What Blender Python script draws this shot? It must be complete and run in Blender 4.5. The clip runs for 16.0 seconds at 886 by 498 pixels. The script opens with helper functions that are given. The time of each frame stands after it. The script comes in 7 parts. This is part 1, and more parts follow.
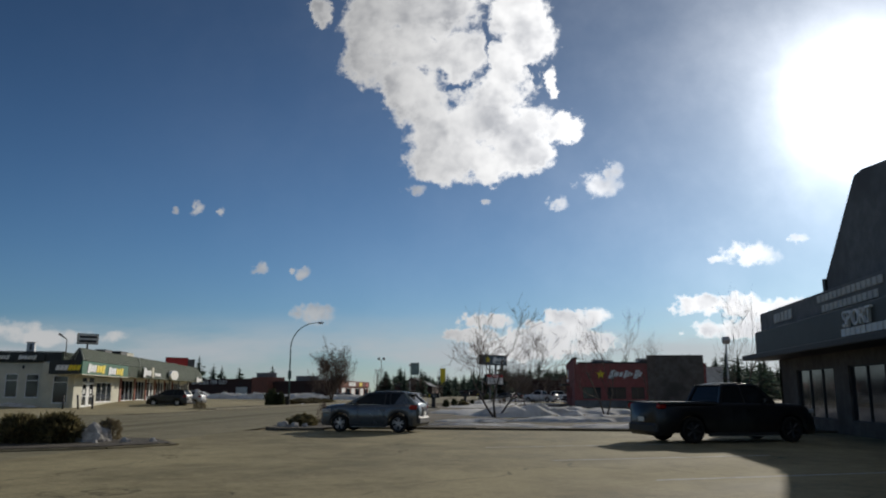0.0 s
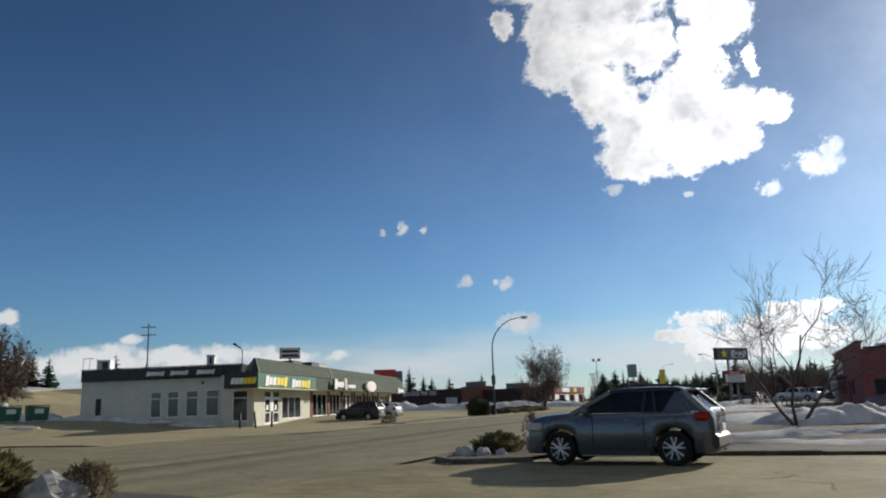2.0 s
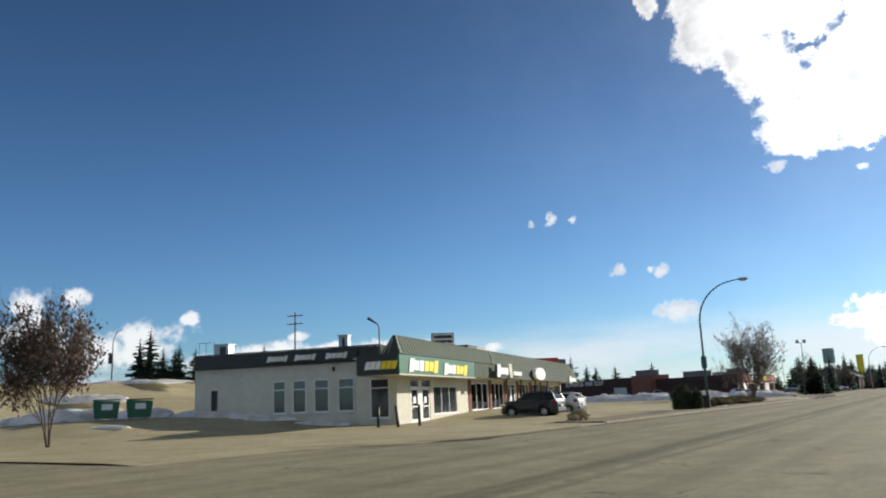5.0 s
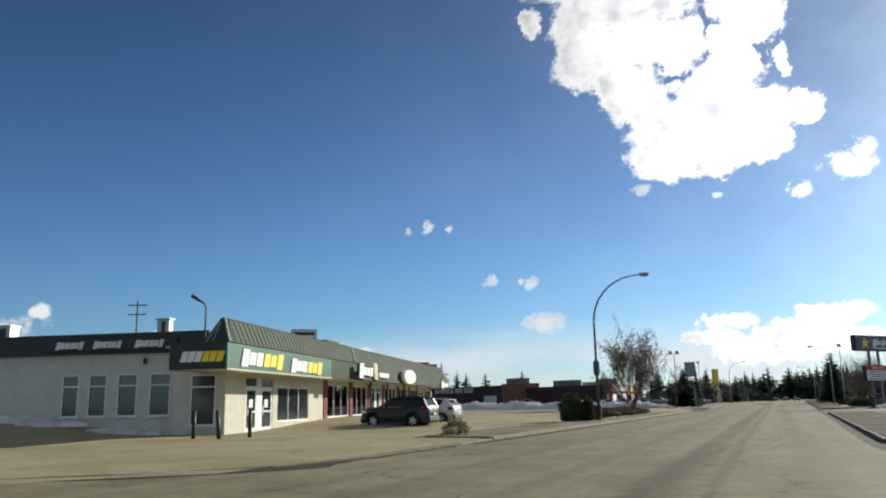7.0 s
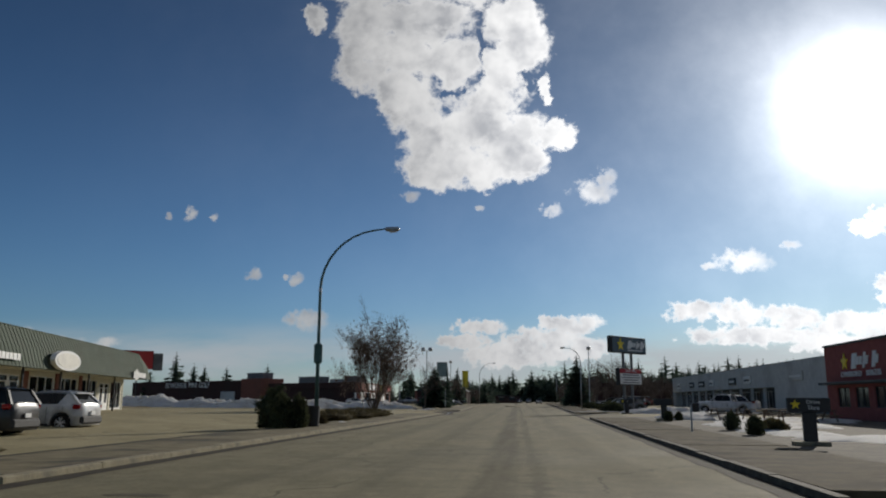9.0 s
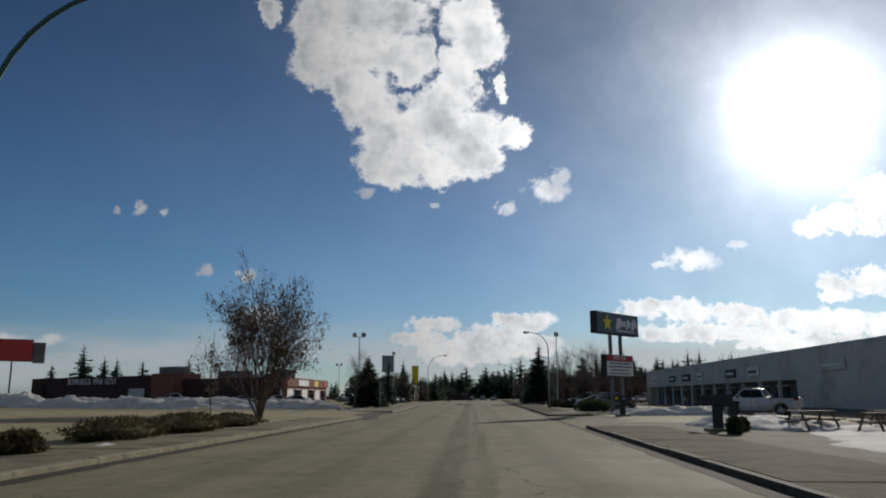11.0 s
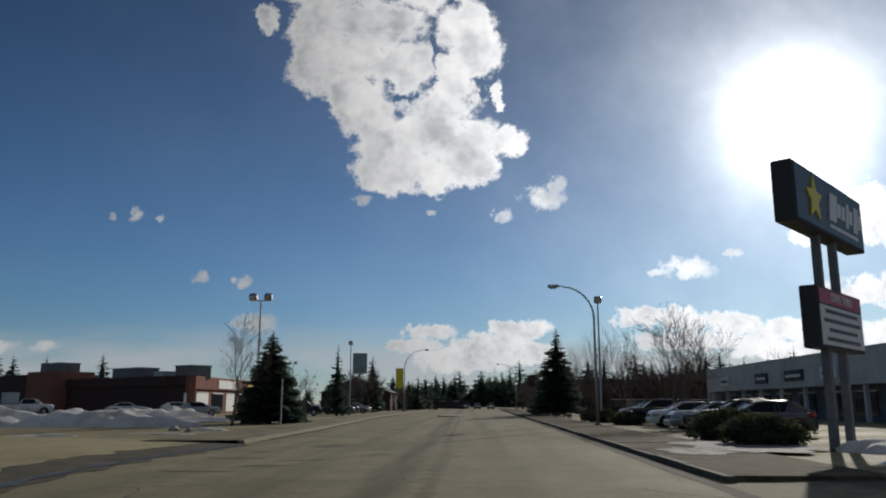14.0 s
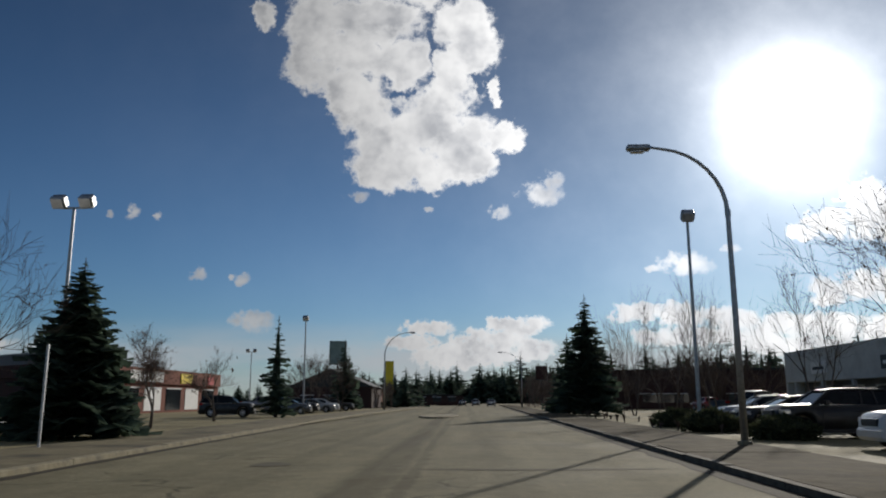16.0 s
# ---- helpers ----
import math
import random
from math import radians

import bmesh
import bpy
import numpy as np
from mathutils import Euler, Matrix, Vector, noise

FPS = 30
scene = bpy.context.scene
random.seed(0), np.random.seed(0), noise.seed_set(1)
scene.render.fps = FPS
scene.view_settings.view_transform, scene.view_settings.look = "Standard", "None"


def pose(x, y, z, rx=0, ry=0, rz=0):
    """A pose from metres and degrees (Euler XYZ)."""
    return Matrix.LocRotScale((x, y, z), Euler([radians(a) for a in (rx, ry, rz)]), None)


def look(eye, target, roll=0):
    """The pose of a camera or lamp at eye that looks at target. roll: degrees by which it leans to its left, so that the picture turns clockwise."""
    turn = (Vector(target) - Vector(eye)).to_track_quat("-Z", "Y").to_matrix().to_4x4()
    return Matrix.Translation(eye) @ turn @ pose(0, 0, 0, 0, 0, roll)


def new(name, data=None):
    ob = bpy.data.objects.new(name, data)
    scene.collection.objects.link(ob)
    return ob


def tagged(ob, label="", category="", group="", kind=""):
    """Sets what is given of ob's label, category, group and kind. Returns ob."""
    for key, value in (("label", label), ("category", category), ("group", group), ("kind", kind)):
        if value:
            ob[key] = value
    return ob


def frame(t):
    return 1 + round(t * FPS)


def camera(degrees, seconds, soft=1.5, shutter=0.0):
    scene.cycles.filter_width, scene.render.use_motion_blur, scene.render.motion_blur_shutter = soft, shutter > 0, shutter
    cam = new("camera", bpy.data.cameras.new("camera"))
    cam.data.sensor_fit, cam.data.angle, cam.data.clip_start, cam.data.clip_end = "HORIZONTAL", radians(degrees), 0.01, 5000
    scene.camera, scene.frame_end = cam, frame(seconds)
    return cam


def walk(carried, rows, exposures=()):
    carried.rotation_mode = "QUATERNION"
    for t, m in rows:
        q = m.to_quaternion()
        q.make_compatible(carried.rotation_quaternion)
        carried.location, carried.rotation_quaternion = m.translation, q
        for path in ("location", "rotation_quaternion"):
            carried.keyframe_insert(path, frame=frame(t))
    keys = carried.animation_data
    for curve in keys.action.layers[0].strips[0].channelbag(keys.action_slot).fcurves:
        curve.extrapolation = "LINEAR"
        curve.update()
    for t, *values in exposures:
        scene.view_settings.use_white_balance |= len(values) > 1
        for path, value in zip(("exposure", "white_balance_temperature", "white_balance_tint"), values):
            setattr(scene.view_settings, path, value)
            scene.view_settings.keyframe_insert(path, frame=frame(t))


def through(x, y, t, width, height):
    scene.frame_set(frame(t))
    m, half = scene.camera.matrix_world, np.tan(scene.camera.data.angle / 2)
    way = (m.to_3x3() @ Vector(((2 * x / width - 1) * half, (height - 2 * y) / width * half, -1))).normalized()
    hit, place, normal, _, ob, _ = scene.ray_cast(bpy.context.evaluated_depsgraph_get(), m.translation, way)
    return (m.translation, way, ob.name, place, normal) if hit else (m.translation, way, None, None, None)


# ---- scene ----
cam = camera(60.0, 16.0, soft=2.0)
PATH = [
    (0, (18.376, -18.169, 1.529), (18.132, -16.219, 1.897), 0.2),
    (0.5, (17.913, -14.636, 1.469), (17.561, -12.702, 1.842), -0.2),
    (1, (17.144, -11.167, 1.426), (16.683, -9.255, 1.790), -1.1),
    (1.5, (16.089, -7.783, 1.403), (15.503, -5.909, 1.785), -2.2),
    (2, (14.751, -4.542, 1.382), (14.008, -2.727, 1.776), -1.9),
    (2.5, (13.446, -1.510, 1.372), (12.565, 0.240, 1.775), -2.8),
    (3, (11.746, 1.290, 1.397), (10.744, 2.973, 1.798), -2.7),
    (3.5, (9.946, 4.365, 1.458), (8.859, 5.998, 1.847), -2.9),
    (5.8, (4.314, 11.768, 1.360), (3.254, 13.418, 1.750), -1.3),
    (6, (3.881, 12.763, 1.358), (2.854, 14.429, 1.769), -1.1),
    (6.5, (2.970, 15.024, 1.374), (2.042, 16.746, 1.791), -2.5),
    (7, (1.583, 17.762, 1.377), (0.779, 19.551, 1.770), -1.0),
    (7.5, (0.951, 20.693, 1.367), (0.289, 22.540, 1.753), -0.4),
    (8, (0.457, 24.036, 1.341), (-0.045, 25.935, 1.718), 0.6),
    (8.5, (0.014, 28.026, 1.375), (-0.323, 29.960, 1.757), 0.9),
    (9, (-0.212, 33.059, 1.373), (-0.440, 35.008, 1.757), 0.2),
    (9.5, (-0.430, 38.216, 1.375), (-0.602, 40.172, 1.754), 0.3),
    (10, (-0.563, 43.318, 1.350), (-0.699, 45.276, 1.731), 0.5),
    (10.2, (-0.576, 45.307, 1.377), (-0.704, 47.267, 1.753), 0.4),
    (12.3, (-0.612, 74.489, 1.402), (-0.714, 76.449, 1.787), -0.2),
    (12.5, (-0.531, 77.164, 1.417), (-0.635, 79.123, 1.806), -0.0),
    (13, (-0.546, 83.620, 1.389), (-0.648, 85.579, 1.777), -0.2),
    (13.5, (-0.556, 90.033, 1.379), (-0.659, 91.993, 1.768), -0.1),
    (14, (-0.506, 96.461, 1.364), (-0.607, 98.419, 1.760), 0.1),
    (14.5, (-0.544, 103.169, 1.375), (-0.640, 105.128, 1.771), -0.3),
    (15, (-0.592, 109.762, 1.393), (-0.686, 111.720, 1.791), -0.6),
    (15.5, (-0.658, 116.302, 1.386), (-0.756, 118.260, 1.782), -0.2),
    (16, (-0.769, 122.535, 1.319), (-0.864, 124.495, 1.706), -0.1),
]
EXPOSURES = [(0.0, -0.62), (0.5, -0.58), (1.0, -0.46), (1.5, -0.28), (2.0, -0.08), (2.5, 0.06), (3.0, 0.14), (3.5, 0.2), (5.8, 0.36), (7.0, 0.22), (7.5, -0.02), (8.0, -0.28), (8.5, -0.55), (9.0, -0.72), (10.0, -0.77), (16.0, -0.76)]
walk(cam, [(t, look(eye, target, roll)) for t, eye, target, roll in PATH], EXPOSURES)

# ---- world, sun, exposure ----
SUN = Vector((0.369, 0.868, 0.332)).normalized()
SUN_EL, SUN_AZ = math.asin(SUN.z), math.atan2(SUN.x, SUN.y)
BIG_CLOUD = [(-0.175, 0.425, 0.045, 0.035), (-0.233, 0.537, 0.049, 0.044), (-0.183, 0.509, 0.073, 0.061), (-0.223, 0.467, 0.045, 0.048), (-0.134, 0.524, 0.064, 0.044), (-0.102, 0.462, 0.040, 0.043), (-0.158, 0.473, 0.048, 0.034), (-0.022, 0.527, 0.047, 0.043), (-0.003, 0.483, 0.039, 0.038), (-0.039, 0.451, 0.027, 0.034), (-0.039, 0.410, 0.046, 0.037), (-0.149, 0.380, 0.043, 0.037), (-0.101, 0.354, 0.077, 0.053), (-0.039, 0.352, 0.061, 0.049), (-0.132, 0.315, 0.047, 0.032), (-0.062, 0.313, 0.069, 0.032), (-0.009, 0.319, 0.034, 0.036), (0.037, 0.354, 0.029, 0.020), (0.023, 0.415, 0.012, 0.021), (-0.304, 0.545, 0.017, 0.025), (-0.193, 0.615, 0.107, 0.064), (-0.062, 0.608, 0.072, 0.063)]
SMALL_CLOUDS = [(-0.379, 0.168, 0.015, 0.012), (-0.316, 0.160, 0.015, 0.010), (-0.334, 0.161, 0.007, 0.005), (-0.472, 0.254, 0.012, 0.011), (-0.442, 0.249, 0.009, 0.009), (-0.506, 0.252, 0.008, 0.008), (-0.164, 0.271, 0.019, 0.010), (-0.068, 0.253, 0.008, 0.006), (0.084, 0.272, 0.038, 0.020), (0.102, 0.291, 0.018, 0.019), (0.029, 0.246, 0.015, 0.014), (-0.301, 0.104, 0.040, 0.017), (0.269, 0.174, 0.042, 0.018), (0.227, 0.168, 0.014, 0.007), (0.329, 0.193, 0.018, 0.008)]
CLOUD_BANK = [(-0.07, 0.092, 0.044, 0.012), (0.047, 0.095, 0.047, 0.015), (-0.085, 0.074, 0.044, 0.01), (0.01, 0.072, 0.065, 0.023), (-0.026, 0.056, 0.072, 0.019), (0.046, 0.063, 0.064, 0.017), (0.418, 0.214, 0.022, 0.014), (0.456, 0.225, 0.032, 0.023), (0.509, 0.247, 0.043, 0.046), (0.565, 0.238, 0.057, 0.054), (0.446, 0.136, 0.028, 0.022), (0.490, 0.146, 0.035, 0.024), (0.539, 0.141, 0.049, 0.029), (0.207, 0.110, 0.040, 0.016), (0.257, 0.106, 0.043, 0.020), (0.322, 0.101, 0.050, 0.017), (0.385, 0.093, 0.049, 0.020), (0.449, 0.092, 0.049, 0.022), (0.518, 0.087, 0.063, 0.022), (0.277, 0.078, 0.099, 0.014), (0.397, 0.068, 0.112, 0.014), (0.576, 0.105, 0.056, 0.043)]
WEST_CLOUDS = [(-1.914, 0.280, 0.118, 0.041), (-1.712, 0.266, 0.075, 0.030), (-1.282, 0.183, 0.035, 0.016), (-0.980, 0.123, 0.030, 0.010), (-0.912, 0.095, 0.077, 0.014), (-0.824, 0.085, 0.059, 0.012), (-1.066, 0.097, 0.086, 0.012), (-1.797, 0.153, 0.252, 0.022), (-1.405, 0.130, 0.111, 0.017), (-0.665, 0.074, 0.091, 0.012), (-1.55, 0.135, 0.30, 0.055), (-1.12, 0.092, 0.20, 0.030), (-0.84, 0.085, 0.16, 0.022), (-2.2, 0.2, 0.5, 0.08)]
HOLES = [(-0.064, 0.490, 0.010, 0.033), (-0.105, 0.416, 0.022, 0.008), (0.000, 0.425, 0.007, 0.023), (-0.191, 0.509, 0.013, 0.007), (-0.134, 0.489, 0.011, 0.008)]


class Nodes:
    """Small helper to write node trees briefly."""

    def __init__(self, tree):
        self.t = tree

    def n(self, kind, inputs=(), **props):
        node = self.t.nodes.new(kind)
        for k, v in props.items():
            if k == "operation":
                node.operation = v
            elif k == "blend_type":
                node.blend_type = v
            elif k == "data_type":
                node.data_type = v
            elif k == "sky_type":
                node.sky_type = v
            elif k == "interpolation_type":
                node.interpolation_type = v
            elif k == "use_clamp":
                node.use_clamp = v
            elif k == "feature":
                node.feature = v
        for key, val in dict(inputs).items():
            if isinstance(val, bpy.types.NodeSocket):
                self.t.links.new(val, node.inputs[key])
            else:
                node.inputs[key].default_value = val
        return node

    def math(self, op, a, b=0.0, clamp=False):
        return self.n("ShaderNodeMath", {0: a, 1: b}, operation=op, use_clamp=clamp).outputs[0]

    def ss(self, x, lo, hi, a=0.0, b=1.0):
        return self.n("ShaderNodeMapRange", {"Value": x, "From Min": lo, "From Max": hi, "To Min": a, "To Max": b}, interpolation_type="SMOOTHSTEP").outputs[0]

    def mix(self, f, a, b, blend="MIX"):
        node = self.n("ShaderNodeMix", {0: f, 6: a, 7: b}, data_type="RGBA", blend_type=blend)
        return node.outputs[2]

    def noise(self, vec, scale, detail=4.0, rough=0.55):
        node = self.n("ShaderNodeTexNoise", {"Scale": scale, "Detail": detail, "Roughness": rough})
        if vec is not None:
            self.t.links.new(vec, node.inputs["Vector"])
        return node


def build_world():
    world = bpy.data.worlds.new("sky")
    scene.world = world
    world.use_nodes = True
    tree = world.node_tree
    tree.nodes.clear()
    N = Nodes(tree)
    sky = N.n("ShaderNodeTexSky", sky_type="NISHITA")
    sky.sun_disc, sky.sun_elevation, sky.sun_rotation = False, SUN_EL, SUN_AZ
    sky.altitude, sky.air_density, sky.dust_density, sky.ozone_density = 700, SKY_AIR, SKY_DUST, SKY_OZONE
    way = N.n("ShaderNodeTexCoord").outputs["Generated"]
    sep = N.n("ShaderNodeSeparateXYZ", {0: way})
    y = N.math("MAXIMUM", sep.outputs[1], 0.02)
    u, v = N.math("DIVIDE", sep.outputs[0], y), N.math("DIVIDE", sep.outputs[2], y)
    flat = N.n("ShaderNodeCombineXYZ", {0: u, 1: v, 2: 0.0}).outputs[0]
    big = N.noise(flat, 14.0, 6.0, 0.62)
    fine = N.noise(flat, 55.0, 5.0, 0.65)
    warp = N.n("ShaderNodeSeparateColor", {0: big.outputs["Color"]})
    warp2 = N.n("ShaderNodeSeparateColor", {0: fine.outputs["Color"]})

    def warped(base, k1, k2, a, b):
        w = N.math("MULTIPLY", N.math("SUBTRACT", a, 0.5), k1)
        w2 = N.math("MULTIPLY", N.math("SUBTRACT", b, 0.5), k2)
        return N.math("ADD", base, N.math("ADD", w, w2))

    ragged = N.noise(flat, 21.0, 9.0, 0.66)
    uw = warped(u, 0.045, 0.030, warp.outputs[0], warp2.outputs[0])
    vw = warped(v, 0.040, 0.030, warp.outputs[1], warp2.outputs[1])
    us = warped(u, 0.022, 0.028, warp.outputs[0], warp2.outputs[0])
    vs = warped(v, 0.014, 0.022, warp.outputs[1], warp2.outputs[1])

    def field(blobs, x, z):
        best = None
        for bu, bv, ru, rv in blobs:
            dx = N.math("MULTIPLY", N.math("SUBTRACT", x, bu), 1 / ru)
            dz = N.math("MULTIPLY", N.math("SUBTRACT", z, bv), 1 / rv)
            d = N.math("SUBTRACT", 1.0, N.math("ADD", N.math("MULTIPLY", dx, dx), N.math("MULTIPLY", dz, dz)))
            best = d if best is None else N.math("MAXIMUM", best, d)
        return best

    soft = N.math("MULTIPLY", N.math("SUBTRACT", ragged.outputs["Fac"], 0.5), 2.6)
    soft2 = N.math("MULTIPLY", N.math("SUBTRACT", fine.outputs["Fac"], 0.5), 2.4)
    gaps = N.math("MULTIPLY", N.math("SUBTRACT", big.outputs["Fac"], 0.45), 2.4)
    d_big = N.math("ADD", N.math("MINIMUM", field(BIG_CLOUD, uw, vw), 0.75), N.math("ADD", soft, N.math("MINIMUM", gaps, 0.12)))
    d_big = N.math("SUBTRACT", d_big, N.math("MULTIPLY", N.math("MAXIMUM", field(HOLES, uw, vw), 0.0), 0.45))
    d_small = N.math("ADD", field(SMALL_CLOUDS, us, vs), N.math("SUBTRACT", soft2, 0.15))
    d_bank = N.math("ADD", N.math("MINIMUM", field(CLOUD_BANK, us, vs), 0.7), soft2)
    m_west = N.math("MULTIPLY", N.ss(N.math("ADD", field(WEST_CLOUDS, u, v), N.math("MULTIPLY", N.math("SUBTRACT", N.noise(way, 26.0, 6.0, 0.6).outputs["Fac"], 0.47), 4.5)), 0.0, 1.0), 0.85)
    m_big, m_small, m_bank = N.ss(d_big, -0.18, 0.50), N.ss(d_small, -0.05, 0.9), N.ss(d_bank, 0.02, 0.62)
    # low veil of stratus along the horizon
    long = N.n("ShaderNodeCombineXYZ", {0: N.math("MULTIPLY", u, 0.35), 1: N.math("MULTIPLY", v, 1.6), 2: 3.0}).outputs[0]
    veil = N.noise(long, 9.0, 5.0, 0.6).outputs["Fac"]
    low = N.math("MULTIPLY", N.ss(v, 0.115, 0.05), N.ss(v, -0.02, 0.03))
    m_veil = N.math("MULTIPLY", N.math("MULTIPLY", N.ss(veil, 0.24, 0.62), low), 0.86)
    mask = N.math("MAXIMUM", N.math("MAXIMUM", m_big, N.math("MULTIPLY", m_small, 0.82)), N.math("MAXIMUM", m_bank, m_west))
    # grey bellies where the cloud is thick, white rims
    shade_n = N.noise(flat, 11.0, 3.0, 0.5).outputs["Fac"]
    thick = N.math("MAXIMUM", d_big, N.math("MAXIMUM", d_bank, d_small))

    def lit_side(scale, reach, lo, hi):
        """How far a lump of cloud turns from the sun, which stands up and to the right."""
        aside = N.n("ShaderNodeVectorMath", {0: flat, 1: (reach, reach * 0.8, 0.0)}, operation="ADD").outputs[0]
        here, there = N.noise(flat, scale, 4.0, 0.55).outputs["Fac"], N.noise(aside, scale, 4.0, 0.55).outputs["Fac"]
        return N.ss(N.math("SUBTRACT", there, here), lo, hi)

    lumps = N.math("ADD", N.math("MULTIPLY", lit_side(9.0, 0.022, -0.12, 0.17), 0.62), N.math("MULTIPLY", lit_side(30.0, 0.007, -0.14, 0.18), 0.20))
    belly = N.math("MULTIPLY", N.ss(thick, 0.0, 0.85), N.math("ADD", N.math("MULTIPLY", N.ss(shade_n, 0.30, 0.70), 0.34), lumps))
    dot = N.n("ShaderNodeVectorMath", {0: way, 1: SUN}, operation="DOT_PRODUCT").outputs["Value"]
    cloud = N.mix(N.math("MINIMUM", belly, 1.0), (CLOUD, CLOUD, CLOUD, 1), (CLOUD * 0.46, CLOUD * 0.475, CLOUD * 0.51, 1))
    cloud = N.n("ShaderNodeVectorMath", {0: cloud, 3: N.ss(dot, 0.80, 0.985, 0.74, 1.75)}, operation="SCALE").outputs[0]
    # bloom-like glare and thin bright haze round the sun, added to the sky colour
    wisp = N.noise(flat, 5.0, 6.0, 0.6).outputs["Fac"]
    far = N.math("MULTIPLY", N.math("SUBTRACT", 1.0, dot), N.ss(wisp, 0.25, 0.75, 1.25, 0.8))
    core = N.math("MULTIPLY", N.math("DIVIDE", GLARE, N.math("POWER", N.math("ADD", far, 0.0006), 1.22)), N.ss(dot, 0.55, 0.97))
    haze = N.math("MULTIPLY", N.math("DIVIDE", HAZE, N.math("ADD", far, 0.02)), N.math("MULTIPLY", N.ss(wisp, 0.3, 0.7, 0.75, 1.3), N.ss(dot, 0.35, 0.9)))
    halo = N.math("ADD", core, haze)
    tint = N.mix(1.0, sky.outputs[0], SKY_TINT, "MULTIPLY")
    # dustier and paler towards the horizon, deeper blue overhead
    depth = N.ss(sep.outputs[2], 0.06, 0.56, SKY_STRENGTH * 1.30, SKY_STRENGTH * 0.78)
    scaled = N.n("ShaderNodeVectorMath", {0: tint, 3: depth}, operation="SCALE").outputs[0]
    scaled = N.mix(m_veil, scaled, (0.62, 0.66, 0.71, 1))
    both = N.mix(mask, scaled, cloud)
    # unseen scattered bright clouds added behind the view as fill light for shaded faces
    up = N.math("ADD", N.math("MAXIMUM", sep.outputs[2], 0.0), 0.16)
    deck = N.n("ShaderNodeCombineXYZ", {0: N.math("DIVIDE", sep.outputs[0], up), 1: N.math("DIVIDE", sep.outputs[1], up), 2: 0.0}).outputs[0]
    puffs = N.ss(N.noise(deck, 1.1, 6.0, 0.6).outputs["Fac"], 0.50, 0.62)
    rear = N.math("MULTIPLY", N.math("MULTIPLY", puffs, N.ss(sep.outputs[1], 0.02, -0.25)), N.ss(sep.outputs[2], -0.02, 0.06))
    both = N.mix(rear, both, (REAR_FILL, REAR_FILL, REAR_FILL * 0.98, 1))
    total = N.n("ShaderNodeVectorMath", {0: both, 1: N.n("ShaderNodeCombineXYZ", {0: halo, 1: halo, 2: halo}).outputs[0]}, operation="ADD").outputs[0]
    back = N.n("ShaderNodeBackground", {0: total, 1: 1.0})
    N.n("ShaderNodeOutputWorld", {0: back.outputs[0]})


SKY_AIR, SKY_DUST, SKY_OZONE = 1.0, 0.5, 3.0
SKY_STRENGTH, SKY_TINT = 0.059, (0.68, 0.95, 1.19, 1)
CLOUD, REAR_FILL, GLARE, HAZE = 1.08, 0.8, 0.0014, 0.0064
build_world()
sun_data = bpy.data.lights.new("sun", "SUN")
sun_data.energy, sun_data.angle, sun_data.color = 4.9, radians(0.6), (1.0, 0.93, 0.82)
sun_lamp = new("sun", sun_data)
sun_lamp.matrix_world = look(tuple(SUN * 200), (0, 0, 0))

# ---- materials ----
def surface(name, c1, c2, scale=3.0, rough=0.8, metal=0.0, bump=0.15, fine=40.0, stain=None, stain_scale=0.35, spec=None, island=0.0, coat=0.0, through=0.0):
    """Two-scale procedural surface: grain between two colours, broad stains, fine relief."""
    spec = spec if spec is not None else 0.15 if rough >= 0.85 else 0.5
    m = bpy.data.materials.new(name)
    m.use_nodes = True
    tree = m.node_tree
    tree.nodes.clear()
    N = Nodes(tree)
    at = N.n("ShaderNodeTexCoord").outputs["Object"]
    grain = N.noise(at, scale, 6.0, 0.65)
    tiny = N.noise(at, fine, 3.0, 0.6)
    broad = N.noise(at, stain_scale, 4.0, 0.6)
    f = N.ss(grain.outputs["Fac"], 0.3, 0.7)
    col = N.mix(f, (*c1, 1), (*c2, 1))
    if stain:
        col = N.mix(N.ss(broad.outputs["Fac"], 0.48, 0.68), col, (*stain, 1))
    speck = N.ss(tiny.outputs["Fac"], 0.3, 0.75, 0.86, 1.12)
    col = N.mix(1.0, col, N.n("ShaderNodeCombineColor", {0: speck, 1: speck, 2: speck}).outputs[0], "MULTIPLY")
    if island:
        rnd = N.n("ShaderNodeNewGeometry").outputs["Random Per Island"]
        g = N.n("ShaderNodeMapRange", {"Value": rnd, "To Min": 1 - island, "To Max": 1 + island}).outputs[0]
        col = N.mix(1.0, col, N.n("ShaderNodeCombineColor", {0: g, 1: g, 2: g}).outputs[0], "MULTIPLY")
    rg = N.n("ShaderNodeMapRange", {"Value": grain.outputs["Fac"], "To Min": max(0.02, rough - 0.12), "To Max": min(1.0, rough + 0.12)}).outputs[0]
    inputs = {"Base Color": col, "Roughness": rg, "Metallic": metal, "Specular IOR Level": spec, "Coat Weight": coat, "Coat Roughness": 0.06}
    if bump:
        h = N.math("ADD", N.math("MULTIPLY", grain.outputs["Fac"], 0.6), N.math("MULTIPLY", tiny.outputs["Fac"], 0.4))
        inputs["Normal"] = N.n("ShaderNodeBump", {"Strength": bump, "Distance": 0.02, "Height": h}).outputs[0]
    sh = N.n("ShaderNodeBsdfPrincipled", inputs)
    if through:
        thin = N.n("ShaderNodeBsdfTranslucent", {0: col})
        sh = N.n("ShaderNodeMixShader", {0: through, 1: sh.outputs[0], 2: thin.outputs[0]})
    N.n("ShaderNodeOutputMaterial", {0: sh.outputs[0]})
    return m


